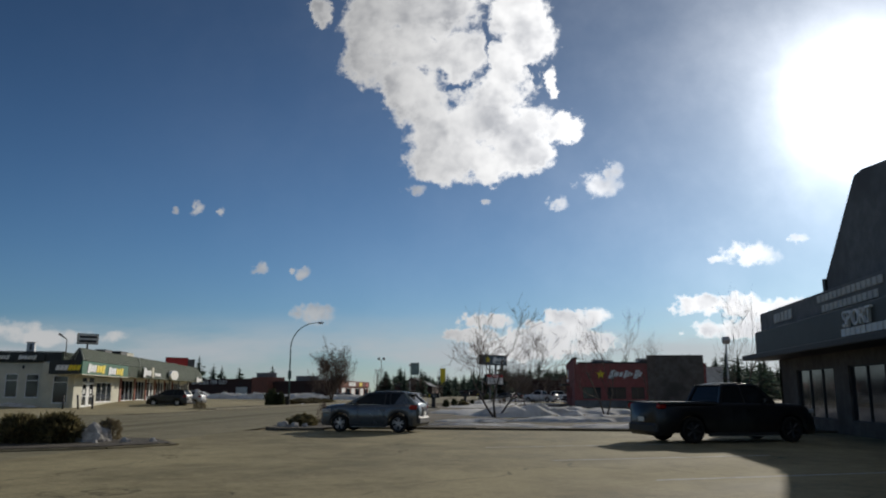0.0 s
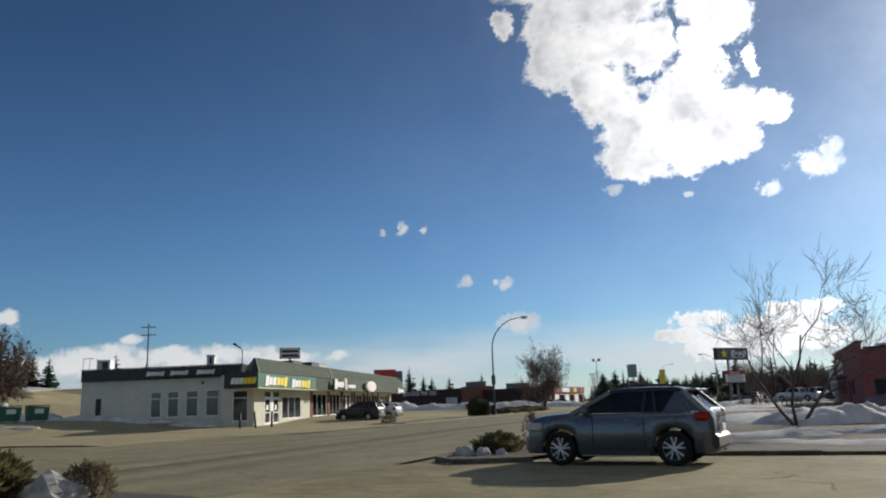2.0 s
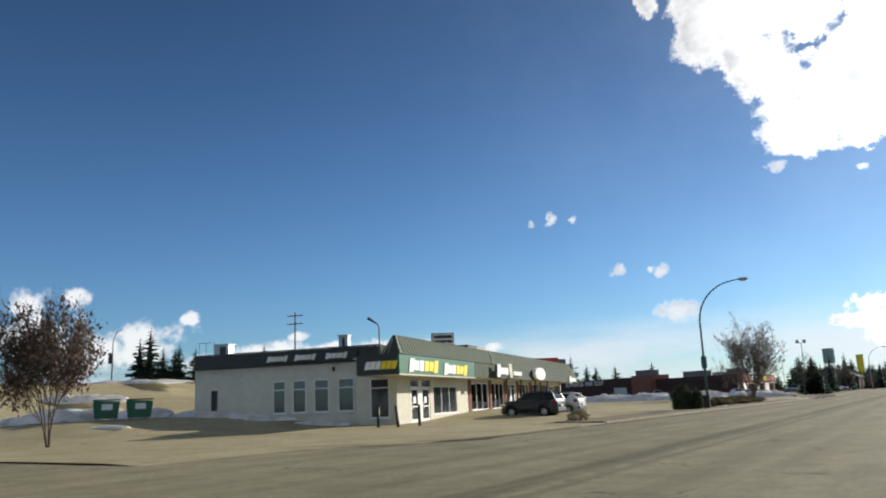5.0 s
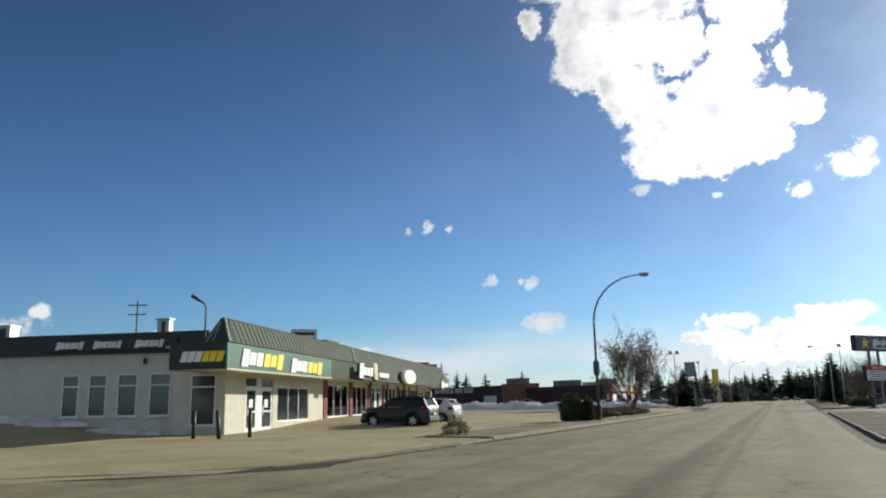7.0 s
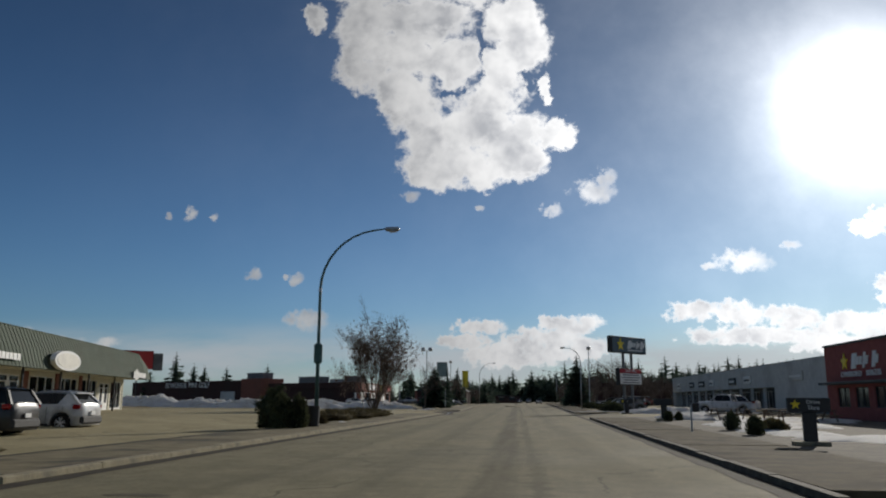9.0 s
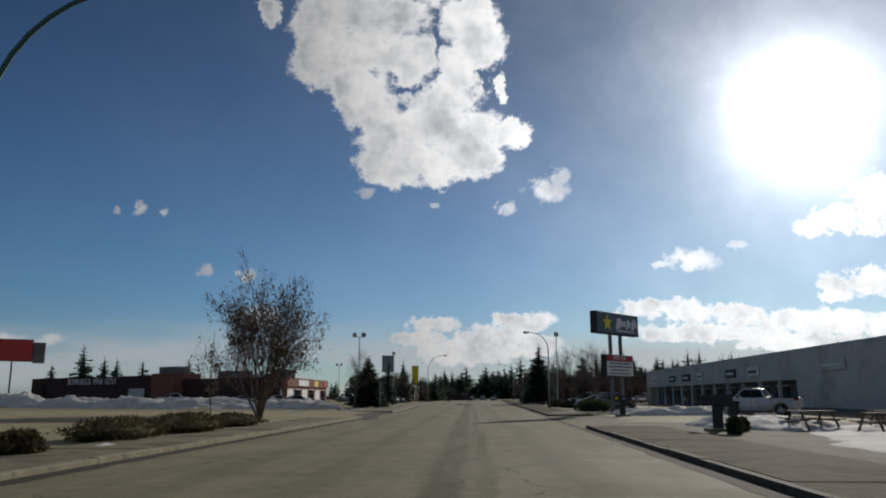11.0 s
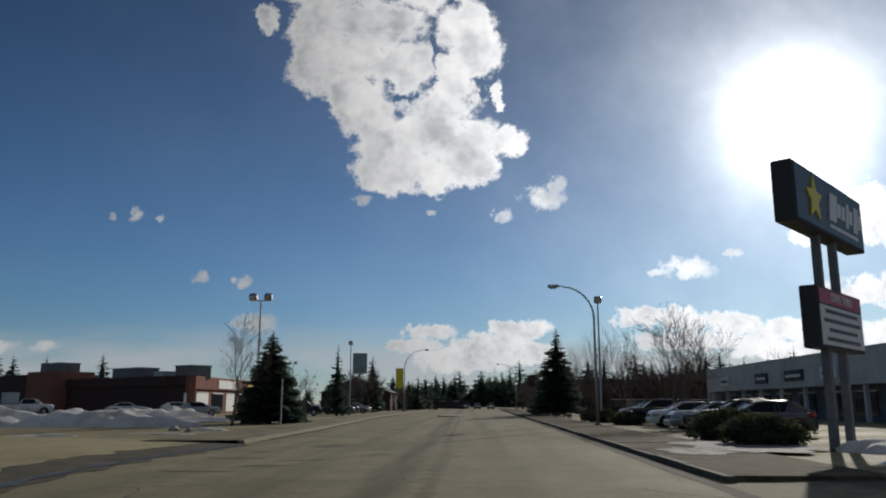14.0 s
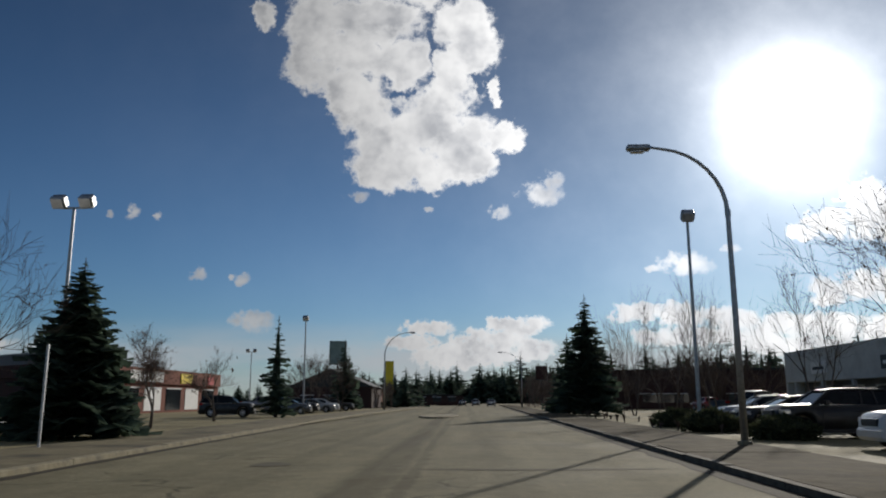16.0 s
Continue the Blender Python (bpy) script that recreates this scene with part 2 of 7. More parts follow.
def glazing(name, tint=(0.02, 0.025, 0.03), rough=0.03):
    return surface(name, tint, tuple(c * 1.4 for c in tint), 0.8, rough, 0.0, 0.0, 8.0, spec=0.8)


def clear_glass(name):
    """Thin clear pane: see-through, with a mirror sheen that grows at a slant."""
    m = bpy.data.materials.new(name)
    m.use_nodes = True
    tree = m.node_tree
    tree.nodes.clear()
    N = Nodes(tree)
    see = N.n("ShaderNodeBsdfTransparent", {0: (0.72, 0.76, 0.74, 1)})
    gloss = N.n("ShaderNodeBsdfGlossy", {0: (0.9, 0.9, 0.9, 1), 1: 0.03})
    sh = N.n("ShaderNodeMixShader", {0: N.n("ShaderNodeFresnel", {0: 1.5}).outputs[0], 1: see.outputs[0], 2: gloss.outputs[0]})
    N.n("ShaderNodeOutputMaterial", {0: sh.outputs[0]})
    return m


def asphalt(name, dark, light, streak=0.0):
    """Old dusty asphalt: aggregate, wheel-worn bands, patches, fine cracks."""
    m = bpy.data.materials.new(name)
    m.use_nodes = True
    tree = m.node_tree
    tree.nodes.clear()
    N = Nodes(tree)
    at = N.n("ShaderNodeTexCoord").outputs["Object"]
    sep = N.n("ShaderNodeSeparateXYZ", {0: at})
    lane = N.n("ShaderNodeCombineXYZ", {0: sep.outputs[0], 1: N.math("MULTIPLY", sep.outputs[1], 0.06), 2: 0.0}).outputs[0]
    band = N.noise(lane, 0.9, 4.0, 0.6).outputs["Fac"]
    patch = N.noise(at, 0.16, 5.0, 0.62).outputs["Fac"]
    grit = N.noise(at, 60.0, 2.0, 0.6).outputs["Fac"]
    mid = N.noise(at, 2.2, 5.0, 0.65).outputs["Fac"]
    f = N.math("ADD", N.math("MULTIPLY", band, 0.5 if streak else 0.15), N.math("MULTIPLY", patch, 0.4 if streak else 0.75))
    f = N.math("ADD", f, N.math("MULTIPLY", mid, 0.25))
    f = N.math("ADD", f, N.math("MULTIPLY", N.math("SUBTRACT", N.noise(at, 0.55, 4.0, 0.6).outputs["Fac"], 0.5), 0.45))
    col = N.mix(N.ss(f, 0.35, 0.78), (*dark, 1), (*light, 1))
    if streak:
        # oily dirt track that wanders along the lane, and fainter wheel tracks beside it
        mid_x = N.math("ADD", N.math("MULTIPLY", N.math("SUBTRACT", sep.outputs[1], 95.0), -0.021), -1.9)
        sway = N.math("MULTIPLY", N.math("SUBTRACT", N.noise(lane, 0.8, 3.0).outputs["Fac"], 0.5), 0.7)
        for off, half, force in ((0.0, 0.66, 0.85), (0.75, 0.25, 0.6), (-2.1, 0.5, 0.32), (2.4, 0.6, 0.34), (-4.3, 0.45, 0.24)):
            u = N.math("ABSOLUTE", N.math("SUBTRACT", N.math("SUBTRACT", sep.outputs[0], N.math("ADD", mid_x, off)), sway))
            u = N.math("ADD", u, N.math("MULTIPLY", N.math("SUBTRACT", mid, 0.5), 0.5))
            tone = N.math("MULTIPLY", N.ss(u, half, half * 0.2, 0.0, force), N.ss(N.noise(lane, 1.7, 4.0).outputs["Fac"], 0.3, 0.6, 0.45, 1.0))
            col = N.mix(tone, col, (dark[0] * 0.56, dark[1] * 0.55, dark[2] * 0.52, 1))
    g = N.math("MULTIPLY", N.ss(grit, 0.3, 0.72, 0.72, 1.26), N.ss(N.noise(at, 9.0, 4.0, 0.7).outputs["Fac"], 0.3, 0.7, 0.86, 1.12))
    col = N.mix(1.0, col, N.n("ShaderNodeCombineColor", {0: g, 1: g, 2: g}).outputs[0], "MULTIPLY")
    warp = N.n("ShaderNodeVectorMath", {0: at, 1: N.n("ShaderNodeVectorMath", {0: N.noise(at, 0.7, 3.0).outputs["Color"], 3: 1.6}, operation="SCALE").outputs[0]}, operation="ADD").outputs[0]
    vor = N.n("ShaderNodeTexVoronoi", {"Vector": warp, "Scale": 0.16}, feature="DISTANCE_TO_EDGE").outputs["Distance"]
    crack = N.math("MULTIPLY", N.ss(vor, 0.007, 0.002), N.ss(N.noise(at, 0.3, 2.0).outputs["Fac"], 0.44, 0.56))
    col = N.mix(N.math("MULTIPLY", crack, 0.65), col, (dark[0] * 0.35, dark[1] * 0.35, dark[2] * 0.35, 1))
    h = N.math("SUBTRACT", N.math("ADD", N.math("MULTIPLY", grit, 0.5), N.math("MULTIPLY", mid, 0.6)), crack)
    nrm = N.n("ShaderNodeBump", {"Strength": 0.35, "Distance": 0.012, "Height": h}).outputs[0]
    sh = N.n("ShaderNodeBsdfPrincipled", {"Base Color": col, "Roughness": N.ss(patch, 0.3, 0.7, 0.78, 0.95), "Specular IOR Level": 0.12, "Normal": nrm})
    N.n("ShaderNodeOutputMaterial", {0: sh.outputs[0]})
    return m


M = {}
M["road"] = asphalt("road_asphalt", (0.165, 0.146, 0.088), (0.265, 0.238, 0.150), 1.0)
M["lot"] = asphalt("lot_asphalt", (0.165, 0.142, 0.078), (0.345, 0.298, 0.172))
M["forecourt"] = asphalt("forecourt_asphalt", (0.27, 0.232, 0.130), (0.39, 0.338, 0.205))
M["gravel"] = surface("dusty_gravel", (0.10, 0.087, 0.064), (0.19, 0.165, 0.125), 6.0, 0.95, 0, 0.6, 90.0, (0.10, 0.09, 0.07), 0.5)
M["field"] = surface("dry_field", (0.16, 0.125, 0.065), (0.28, 0.22, 0.12), 0.8, 0.95, 0, 0.5, 14.0, (0.085, 0.075, 0.045), 0.06)
M["verge"] = surface("worn_verge", (0.16, 0.138, 0.085), (0.25, 0.215, 0.135), 2.0, 0.95, 0, 0.4, 60.0, (0.09, 0.08, 0.06), 0.4)
M["dirt"] = surface("dusty_dirt_pavement", (0.078, 0.064, 0.040), (0.155, 0.13, 0.084), 2.5, 0.95, 0, 0.7, 70.0, (0.062, 0.052, 0.036), 0.6, spec=0.05)
M["concrete"] = surface("kerb_concrete", (0.26, 0.228, 0.15), (0.37, 0.33, 0.23), 5.0, 0.9, 0, 0.3, 80.0, (0.16, 0.15, 0.12), 1.2, island=0.08)
M["darkkerb"] = surface("dark_kerb_concrete", (0.10, 0.09, 0.07), (0.19, 0.17, 0.135), 5.0, 0.9, 0, 0.3, 80.0, (0.07, 0.06, 0.05), 1.2, island=0.08)
M["snow"] = surface("old_snow", (0.86, 0.86, 0.85), (0.96, 0.96, 0.95), 3.2, 0.8, 0, 0.6, 22.0, (0.70, 0.67, 0.62), 0.8, through=0.4)
M["cream"] = surface("cream_stucco", (0.58, 0.56, 0.46), (0.66, 0.63, 0.52), 2.0, 0.9, 0, 0.25, 120.0, (0.56, 0.54, 0.45), 0.6)
M["fascia"] = surface("dark_fascia", (0.018, 0.022, 0.02), (0.03, 0.034, 0.032), 1.5, 0.55, 0, 0.05, 30.0)
M["roofmetal"] = surface("green_metal_roof", (0.066, 0.088, 0.062), (0.094, 0.117, 0.086), 0.8, 0.8, 0.0, 0.05, 40.0, (0.082, 0.098, 0.072), 0.5, spec=0.22)
M["signgreen"] = surface("green_sign_face", (0.01, 0.11, 0.05), (0.014, 0.13, 0.06), 1.0, 0.4, 0, 0.0)
M["white"] = surface("white_paint", (0.74, 0.74, 0.72), (0.82, 0.82, 0.80), 3.0, 0.6, 0, 0.05)
M["yellow"] = surface("yellow_sign", (0.85, 0.62, 0.02), (0.9, 0.7, 0.03), 3.0, 0.45, 0, 0.0)
M["red"] = surface("red_sign", (0.42, 0.02, 0.02), (0.5, 0.03, 0.025), 3.0, 0.45, 0, 0.0)
M["glass"] = glazing("window_glass")
M["shopglass"] = clear_glass("clear_shop_glass")
M["towergreen"] = surface("pale_green_panel", (0.20, 0.27, 0.25), (0.27, 0.35, 0.325), 0.8, 0.6, 0, 0.0)
M["carglass"] = surface("tinted_car_glass", (0.012, 0.014, 0.016), (0.018, 0.02, 0.022), 0.8, 0.06, 0.0, 0.0, 8.0, spec=0.25)
M["blind"] = surface("window_blind", (0.68, 0.66, 0.60), (0.80, 0.78, 0.71), 1.5, 0.8, 0, 0.0)
M["alu"] = surface("aluminium_frame", (0.55, 0.55, 0.54), (0.66, 0.66, 0.65), 4.0, 0.4, 0.6, 0.03)
M["black"] = surface("black_paint", (0.012, 0.012, 0.013), (0.022, 0.022, 0.024), 6.0, 0.5, 0, 0.05)
M["galv"] = surface("galvanised_steel", (0.32, 0.33, 0.34), (0.48, 0.49, 0.5), 9.0, 0.45, 0.8, 0.05)
M["greenpole"] = surface("green_painted_pole", (0.03, 0.085, 0.085), (0.045, 0.11, 0.105), 7.0, 0.5, 0.0, 0.05)
M["brick"] = surface("red_brick", (0.19, 0.082, 0.062), (0.28, 0.122, 0.092), 9.0, 0.9, 0, 0.3, 60.0, (0.20, 0.09, 0.07), 0.5)
M["darkwall"] = surface("dark_brown_wall", (0.052, 0.029, 0.027), (0.082, 0.047, 0.042), 2.0, 0.85, 0, 0.2, 40.0, (0.062, 0.042, 0.038), 0.2)
M["greywall"] = surface("pale_grey_wall", (0.56, 0.56, 0.54), (0.66, 0.66, 0.63), 1.2, 0.85, 0, 0.15, 40.0, (0.48, 0.47, 0.45), 0.25)
M["shopwall"] = surface("brown_board_wall", (0.10, 0.085, 0.075), (0.16, 0.14, 0.125), 2.0, 0.85, 0, 0.2, 40.0, (0.08, 0.07, 0.062), 0.3)
M["slatewall"] = surface("slate_grey_boards", (0.13, 0.135, 0.14), (0.20, 0.205, 0.21), 2.0, 0.8, 0, 0.2, 40.0, (0.11, 0.11, 0.115), 0.3)
M["redwall"] = surface("dark_red_wall", (0.27, 0.085, 0.078), (0.34, 0.115, 0.105), 2.0, 0.85, 0, 0.1, 40.0)
M["bark"] = surface("grey_bark", (0.085, 0.068, 0.055), (0.17, 0.14, 0.115), 14.0, 0.95, 0, 0.5, 60.0)
M["twig"] = surface("red_brown_twigs", (0.085, 0.062, 0.052), (0.16, 0.122, 0.10), 6.0, 0.95, 0, 0.0)
M["deadleaf"] = surface("dry_seed_clusters", (0.115, 0.086, 0.072), (0.235, 0.178, 0.148), 5.0, 0.95, 0, 0.0, island=0.3, through=0.35)
M["needle"] = surface("spruce_needles", (0.058, 0.088, 0.066), (0.115, 0.16, 0.115), 3.0, 0.9, 0, 0.0, 20.0, island=0.4, through=0.4)
M["hedge"] = surface("juniper_leaves", (0.045, 0.056, 0.032), (0.10, 0.108, 0.055), 4.0, 0.9, 0, 0.0, 20.0, island=0.45, through=0.3)
M["shrub"] = surface("olive_shrub_leaves", (0.10, 0.088, 0.045), (0.22, 0.185, 0.09), 4.0, 0.9, 0, 0.0, 20.0, island=0.45, through=0.35)
M["mound"] = surface("brown_juniper_leaves", (0.065, 0.055, 0.03), (0.14, 0.115, 0.06), 4.0, 0.9, 0, 0.0, 20.0, island=0.4, through=0.25)
M["straw"] = surface("dry_straw", (0.17, 0.14, 0.085), (0.30, 0.25, 0.16), 4.0, 0.9, 0, 0.0, 20.0, island=0.35, through=0.3)
M["rock"] = surface("pale_rock", (0.30, 0.29, 0.28), (0.55, 0.53, 0.5), 3.0, 0.9, 0, 0.6, 20.0, (0.22, 0.2, 0.18), 2.0)
M["tyre"] = surface("tyre_rubber", (0.012, 0.012, 0.012), (0.025, 0.024, 0.022), 12.0, 0.85, 0, 0.2)
M["rim"] = surface("alloy_rim", (0.62, 0.62, 0.63), (0.74, 0.74, 0.75), 8.0, 0.35, 0.25, 0.0)
M["chrome"] = surface("chrome_trim", (0.6, 0.6, 0.62), (0.7, 0.7, 0.72), 8.0, 0.15, 1.0, 0.0)
M["redlamp"] = surface("red_lamp_lens", (0.3, 0.01, 0.01), (0.4, 0.02, 0.015), 8.0, 0.12, 0, 0.0)
M["clearlamp"] = surface("clear_lamp_lens", (0.5, 0.5, 0.5), (0.65, 0.65, 0.65), 8.0, 0.08, 0.4, 0.0)
M["plastic"] = surface("dark_plastic", (0.02, 0.02, 0.021), (0.035, 0.035, 0.036), 12.0, 0.6, 0, 0.08)
M["wood"] = surface("weathered_wood", (0.12, 0.085, 0.06), (0.22, 0.17, 0.13), 8.0, 0.85, 0, 0.2)
M["binGreen"] = surface("green_steel_bin", (0.012, 0.10, 0.05), (0.02, 0.14, 0.07), 3.0, 0.5, 0.0, 0.1, 40.0, (0.03, 0.09, 0.05), 0.8)


# ---- builders ----
def mesh_of(name, bm, smooth=False):
    me = bpy.data.meshes.new(name)
    bm.normal_update()
    bm.to_mesh(me)
    bm.free()
    if smooth:
        me.polygons.foreach_set("use_smooth", [True] * len(me.polygons))
    return me


def part(name, bm, material, parent=None, label="", smooth=False, kind=""):
    me = mesh_of(name, bm, smooth)
    me.materials.append(material)
    ob = new(name, me)
    ob.parent = parent
    return tagged(ob, label=label, kind=kind)


def raw(name, verts, faces, material, parent=None, label="", smooth=False, kind=""):
    me = bpy.data.meshes.new(name)
    me.from_pydata(verts, [], faces)
    me.materials.append(material)
    if smooth:
        me.polygons.foreach_set("use_smooth", [True] * len(me.polygons))
    ob = new(name, me)
    ob.parent = parent
    return tagged(ob, label=label, kind=kind)


def root(name, m, label, category, group="", kind=""):
    ob = new(name)
    ob.matrix_basis = m
    return tagged(ob, label, category, group, kind)


def box(bm, x0, x1, y0, y1, z0, z1, bevel=0.0, m=None):
    r = bmesh.ops.create_cube(bm, size=1.0)
    vs = r["verts"]
    for v in vs:
        v.co = Vector((x0 + (v.co.x + 0.5) * (x1 - x0), y0 + (v.co.y + 0.5) * (y1 - y0), z0 + (v.co.z + 0.5) * (z1 - z0)))
    if bevel:
        es = {e for v in vs for e in v.link_edges}
        out = bmesh.ops.bevel(bm, geom=list(es), offset=bevel, segments=1, affect="EDGES")
        vs = list({v for f in out["faces"] for v in f.verts} | {v for v in vs if v.is_valid})
    if m is not None:
        bmesh.ops.transform(bm, matrix=m, verts=vs)
    return vs


def bx(*a, **k):
    bm = bmesh.new()
    box(bm, *a, **k)
    return bm


def cyl(bm, p, q, r0, r1=None, n=10, caps=True):
    p, q = Vector(p), Vector(q)
    r1 = r0 if r1 is None else r1
    d = q - p
    m = Matrix.Translation((p + q) / 2) @ d.to_track_quat("Z", "Y").to_matrix().to_4x4()
    return bmesh.ops.create_cone(bm, cap_ends=caps, cap_tris=False, segments=n, radius1=r0, radius2=r1, depth=d.length, matrix=m)["verts"]


def cy(*a, **k):
    bm = bmesh.new()
    cyl(bm, *a, **k)
    return bm


def tube(points, radii, n=6):
    """Verts and faces of a tapered tube through the points."""
    verts, faces = [], []
    pts = [Vector(p) for p in points]
    a = None
    for i, p in enumerate(pts):
        d = (pts[min(i + 1, len(pts) - 1)] - pts[max(i - 1, 0)]).normalized()
        a = d.orthogonal().normalized() if a is None else (a - d * a.dot(d)).normalized()
        b = d.cross(a)
        for k in range(n):
            an = 2 * math.pi * k / n
            verts.append(p + (a * math.cos(an) + b * math.sin(an)) * radii[i])
        if i:
            o = (i - 1) * n
            for k in range(n):
                faces.append((o + k, o + (k + 1) % n, o + n + (k + 1) % n, o + n + k))
    faces.append(tuple(range(n - 1, -1, -1)))
    faces.append(tuple(range(len(verts) - n, len(verts))))
    return verts, faces


def prism(bm, outline, y0, y1):
    """A side outline of (x, z) points drawn out from y0 to y1."""
    a = [bm.verts.new((x, y0, z)) for x, z in outline]
    b = [bm.verts.new((x, y1, z)) for x, z in outline]
    n = len(a)
    bm.faces.new(a)
    bm.faces.new(b[::-1])
    for i in range(n):
        bm.faces.new((a[i], b[i], b[(i + 1) % n], a[(i + 1) % n]))
    bmesh.ops.recalc_face_normals(bm, faces=bm.faces[:])


def lettering(name, text, height, depth, material, parent, m, label=""):
    """Raised letters in the built-in font; height of a capital in metres."""
    cu = bpy.data.curves.new(name, "FONT")
    cu.body, cu.size, cu.extrude, cu.align_x, cu.align_y, cu.resolution_u = text, height / 0.7, depth, "CENTER", "CENTER", 3
    tmp = bpy.data.objects.new(name, cu)
    me = bpy.data.meshes.new_from_object(tmp)
    bpy.data.objects.remove(tmp)
    me.materials.clear()
    me.materials.append(material)
    ob = new(name, me)
    ob.parent, ob.matrix_basis = parent, m
    return tagged(ob, label)


def smooth_step(x):
    x = min(1.0, max(0.0, x))
    return x * x * (3 - 2 * x)

# ---- ground, roads, kerbs ----
def hill(x, y):
    """Grass embankment to the west, level elsewhere."""
    w = smooth_step((-47 - x) / 37) * (1 - smooth_step((y - 95) / 60)) * smooth_step((y + 20) / 30)
    return 5.2 * w


def rise(x, y):
    """The lot climbs a little behind the shops."""
    return 0.95 * smooth_step((-25 - x) / 13) * smooth_step((y - 27) / 9) * (1 - smooth_step((y - 64) / 14))


def lot_height(x, y):
    return 0.06 + 0.32 * smooth_step((y - 50) / 12) * smooth_step((-13 - x) / 8) * (1 - smooth_step((y - 95) / 20)) + hill(x, y) + rise(x, y)


def sheet(name, xs, ys, zf, material, label, category="", thick=0.0):
    verts = [(x, y, zf(x, y)) for y in ys for x in xs]
    n = len(xs)
    faces = [(j * n + i, j * n + i + 1, (j + 1) * n + i + 1, (j + 1) * n + i) for j in range(len(ys) - 1) for i in range(n - 1)]
    ob = raw(name, verts, faces, material, smooth=True)
    return tagged(ob, label, category or name, kind="structure")


def spread(a, b, step):
    n = max(1, round((b - a) / step))
    return [a + (b - a) * i / n for i in range(n + 1)]


gx = [-2500, -1400, -800, -450, -260, -180] + spread(-150, 60, 6) + [90, 140, 220, 400, 800, 1500, 2500]
gy = [-900, -400, -150, -80] + spread(-50, 250, 6) + [290, 350, 450, 650, 1000, 1700, 2600, 3500]
sheet("ground", gx, gy, lambda x, y: hill(x, y) - 0.06 + 0.5 * max(0, hill(x, y) > 0.3) * noise.noise((x * 0.05, y * 0.05, 0)), M["field"], "dry brown winter grass and bare earth", "ground")


def poly_sheet(name, outline, z, material, label, category):
    bm = bmesh.new()
    bm.faces.new([bm.verts.new((x, y, z)) for x, y in outline])
    bmesh.ops.triangulate(bm, faces=bm.faces[:])
    return tagged(part(name, bm, material), label, category, kind="structure")


ROAD = [(-9.0, -80), (6.4, -80), (6.4, 28), (5.6, 33), (4.2, 38), (3.75, 44), (3.75, 420), (-11.9, 420), (-11.9, 200), (-11.1, 174), (-9.9, 150), (-9.2, 136), (-8.8, 123.5), (-9.1, 122.5), (-9.4, 117), (-9.4, 38),
        (-9.9, 33), (-11, 29.5), (-15, 26.5), (-22, 24.5), (-120, 22), (-120, 2), (-9.0, 2)]
poly_sheet("road", ROAD, 0.0, M["road"], "dusty worn asphalt street with fine cracks", "road")
poly_sheet("parking_lot_east", [(6.4, -80), (70, -80), (70, 17), (9.6, 17), (9.5, 13.2), (7.0, 12.6), (6.4, 12.2)], 0.004, M["lot"], "dusty grey-brown asphalt car park", "car park")
sheet("parking_lot_west", spread(-69, -9.0, 2.5), [22.0, 24.5, 28] + spread(31, 126, 4), lambda x, y: (lot_height(x, y) if x < -9.4 else 0.05 if 44 < y < 99 else -0.012) if y > 29.5 else (0.05 if x < -12.5 or y > 29 else -0.03),
      M["forecourt"], "dusty brown asphalt forecourt of the shops", "car park")
sheet("gravel_lot", spread(-120, -10.6, 9), spread(122, 250, 8), lambda x, y: 0.045, M["lot"], "dusty open lot beyond the shops", "car park")
sheet("gravel_yard", spread(6.9, 70, 4), spread(96, 260, 6), lambda x, y: 0.045, M["lot"], "dusty asphalt yard of the shopping strip", "car park")
sheet("restaurant_yard", spread(6.9, 60, 3.5), spread(46, 97, 4), lambda x, y: 0.05, M["gravel"], "gravelly yard beside the restaurant", "yard")
sheet("planting_strip", spread(7.5, 60, 3), spread(14.8, 46, 3), lambda x, y: 0.07 + 0.05 * noise.noise((x * 0.4, y * 0.4, 0)), M["gravel"], "muddy planting strip with dead grass", "planting strip")


sheet("driveway_apron", spread(3.6, 7.2, 0.9), spread(90.0, 111.6, 3), lambda x, y: 0.008 + 0.042 * smooth_step((x - 3.7) / 3.0), M["verge"], "cracked dusty asphalt driveway apron", "driveway")


def strip(name, x0, x1, y0, y1, z, material, label):
    bm = bmesh.new()
    for y in spread(y0, y1, 6)[:-1]:
        y2 = y + (y1 - y0) / max(1, round((y1 - y0) / 6))
        box(bm, x0, x1, y, y2 - 0.012, -0.05, z + 0.006 * math.sin(y * 1.7))
    return tagged(part(name, bm, material), label, "pavement", kind="structure")


strip("pavement_west", -11.75, -8.97, 45.5, 104, 0.1, M["verge"], "worn gravelly pavement along the kerb")
NORTH = [(-8.9, 123.5), (-9.3, 136), (-10.0, 150), (-11.2, 174), (-12.0, 200), (-12.0, 262)]


def north_edge(y):
    for (xa, ya), (xb, yb) in zip(NORTH, NORTH[1:]):
        if y <= yb:
            return xa + (xb - xa) * (y - ya) / (yb - ya)
    return NORTH[-1][0]


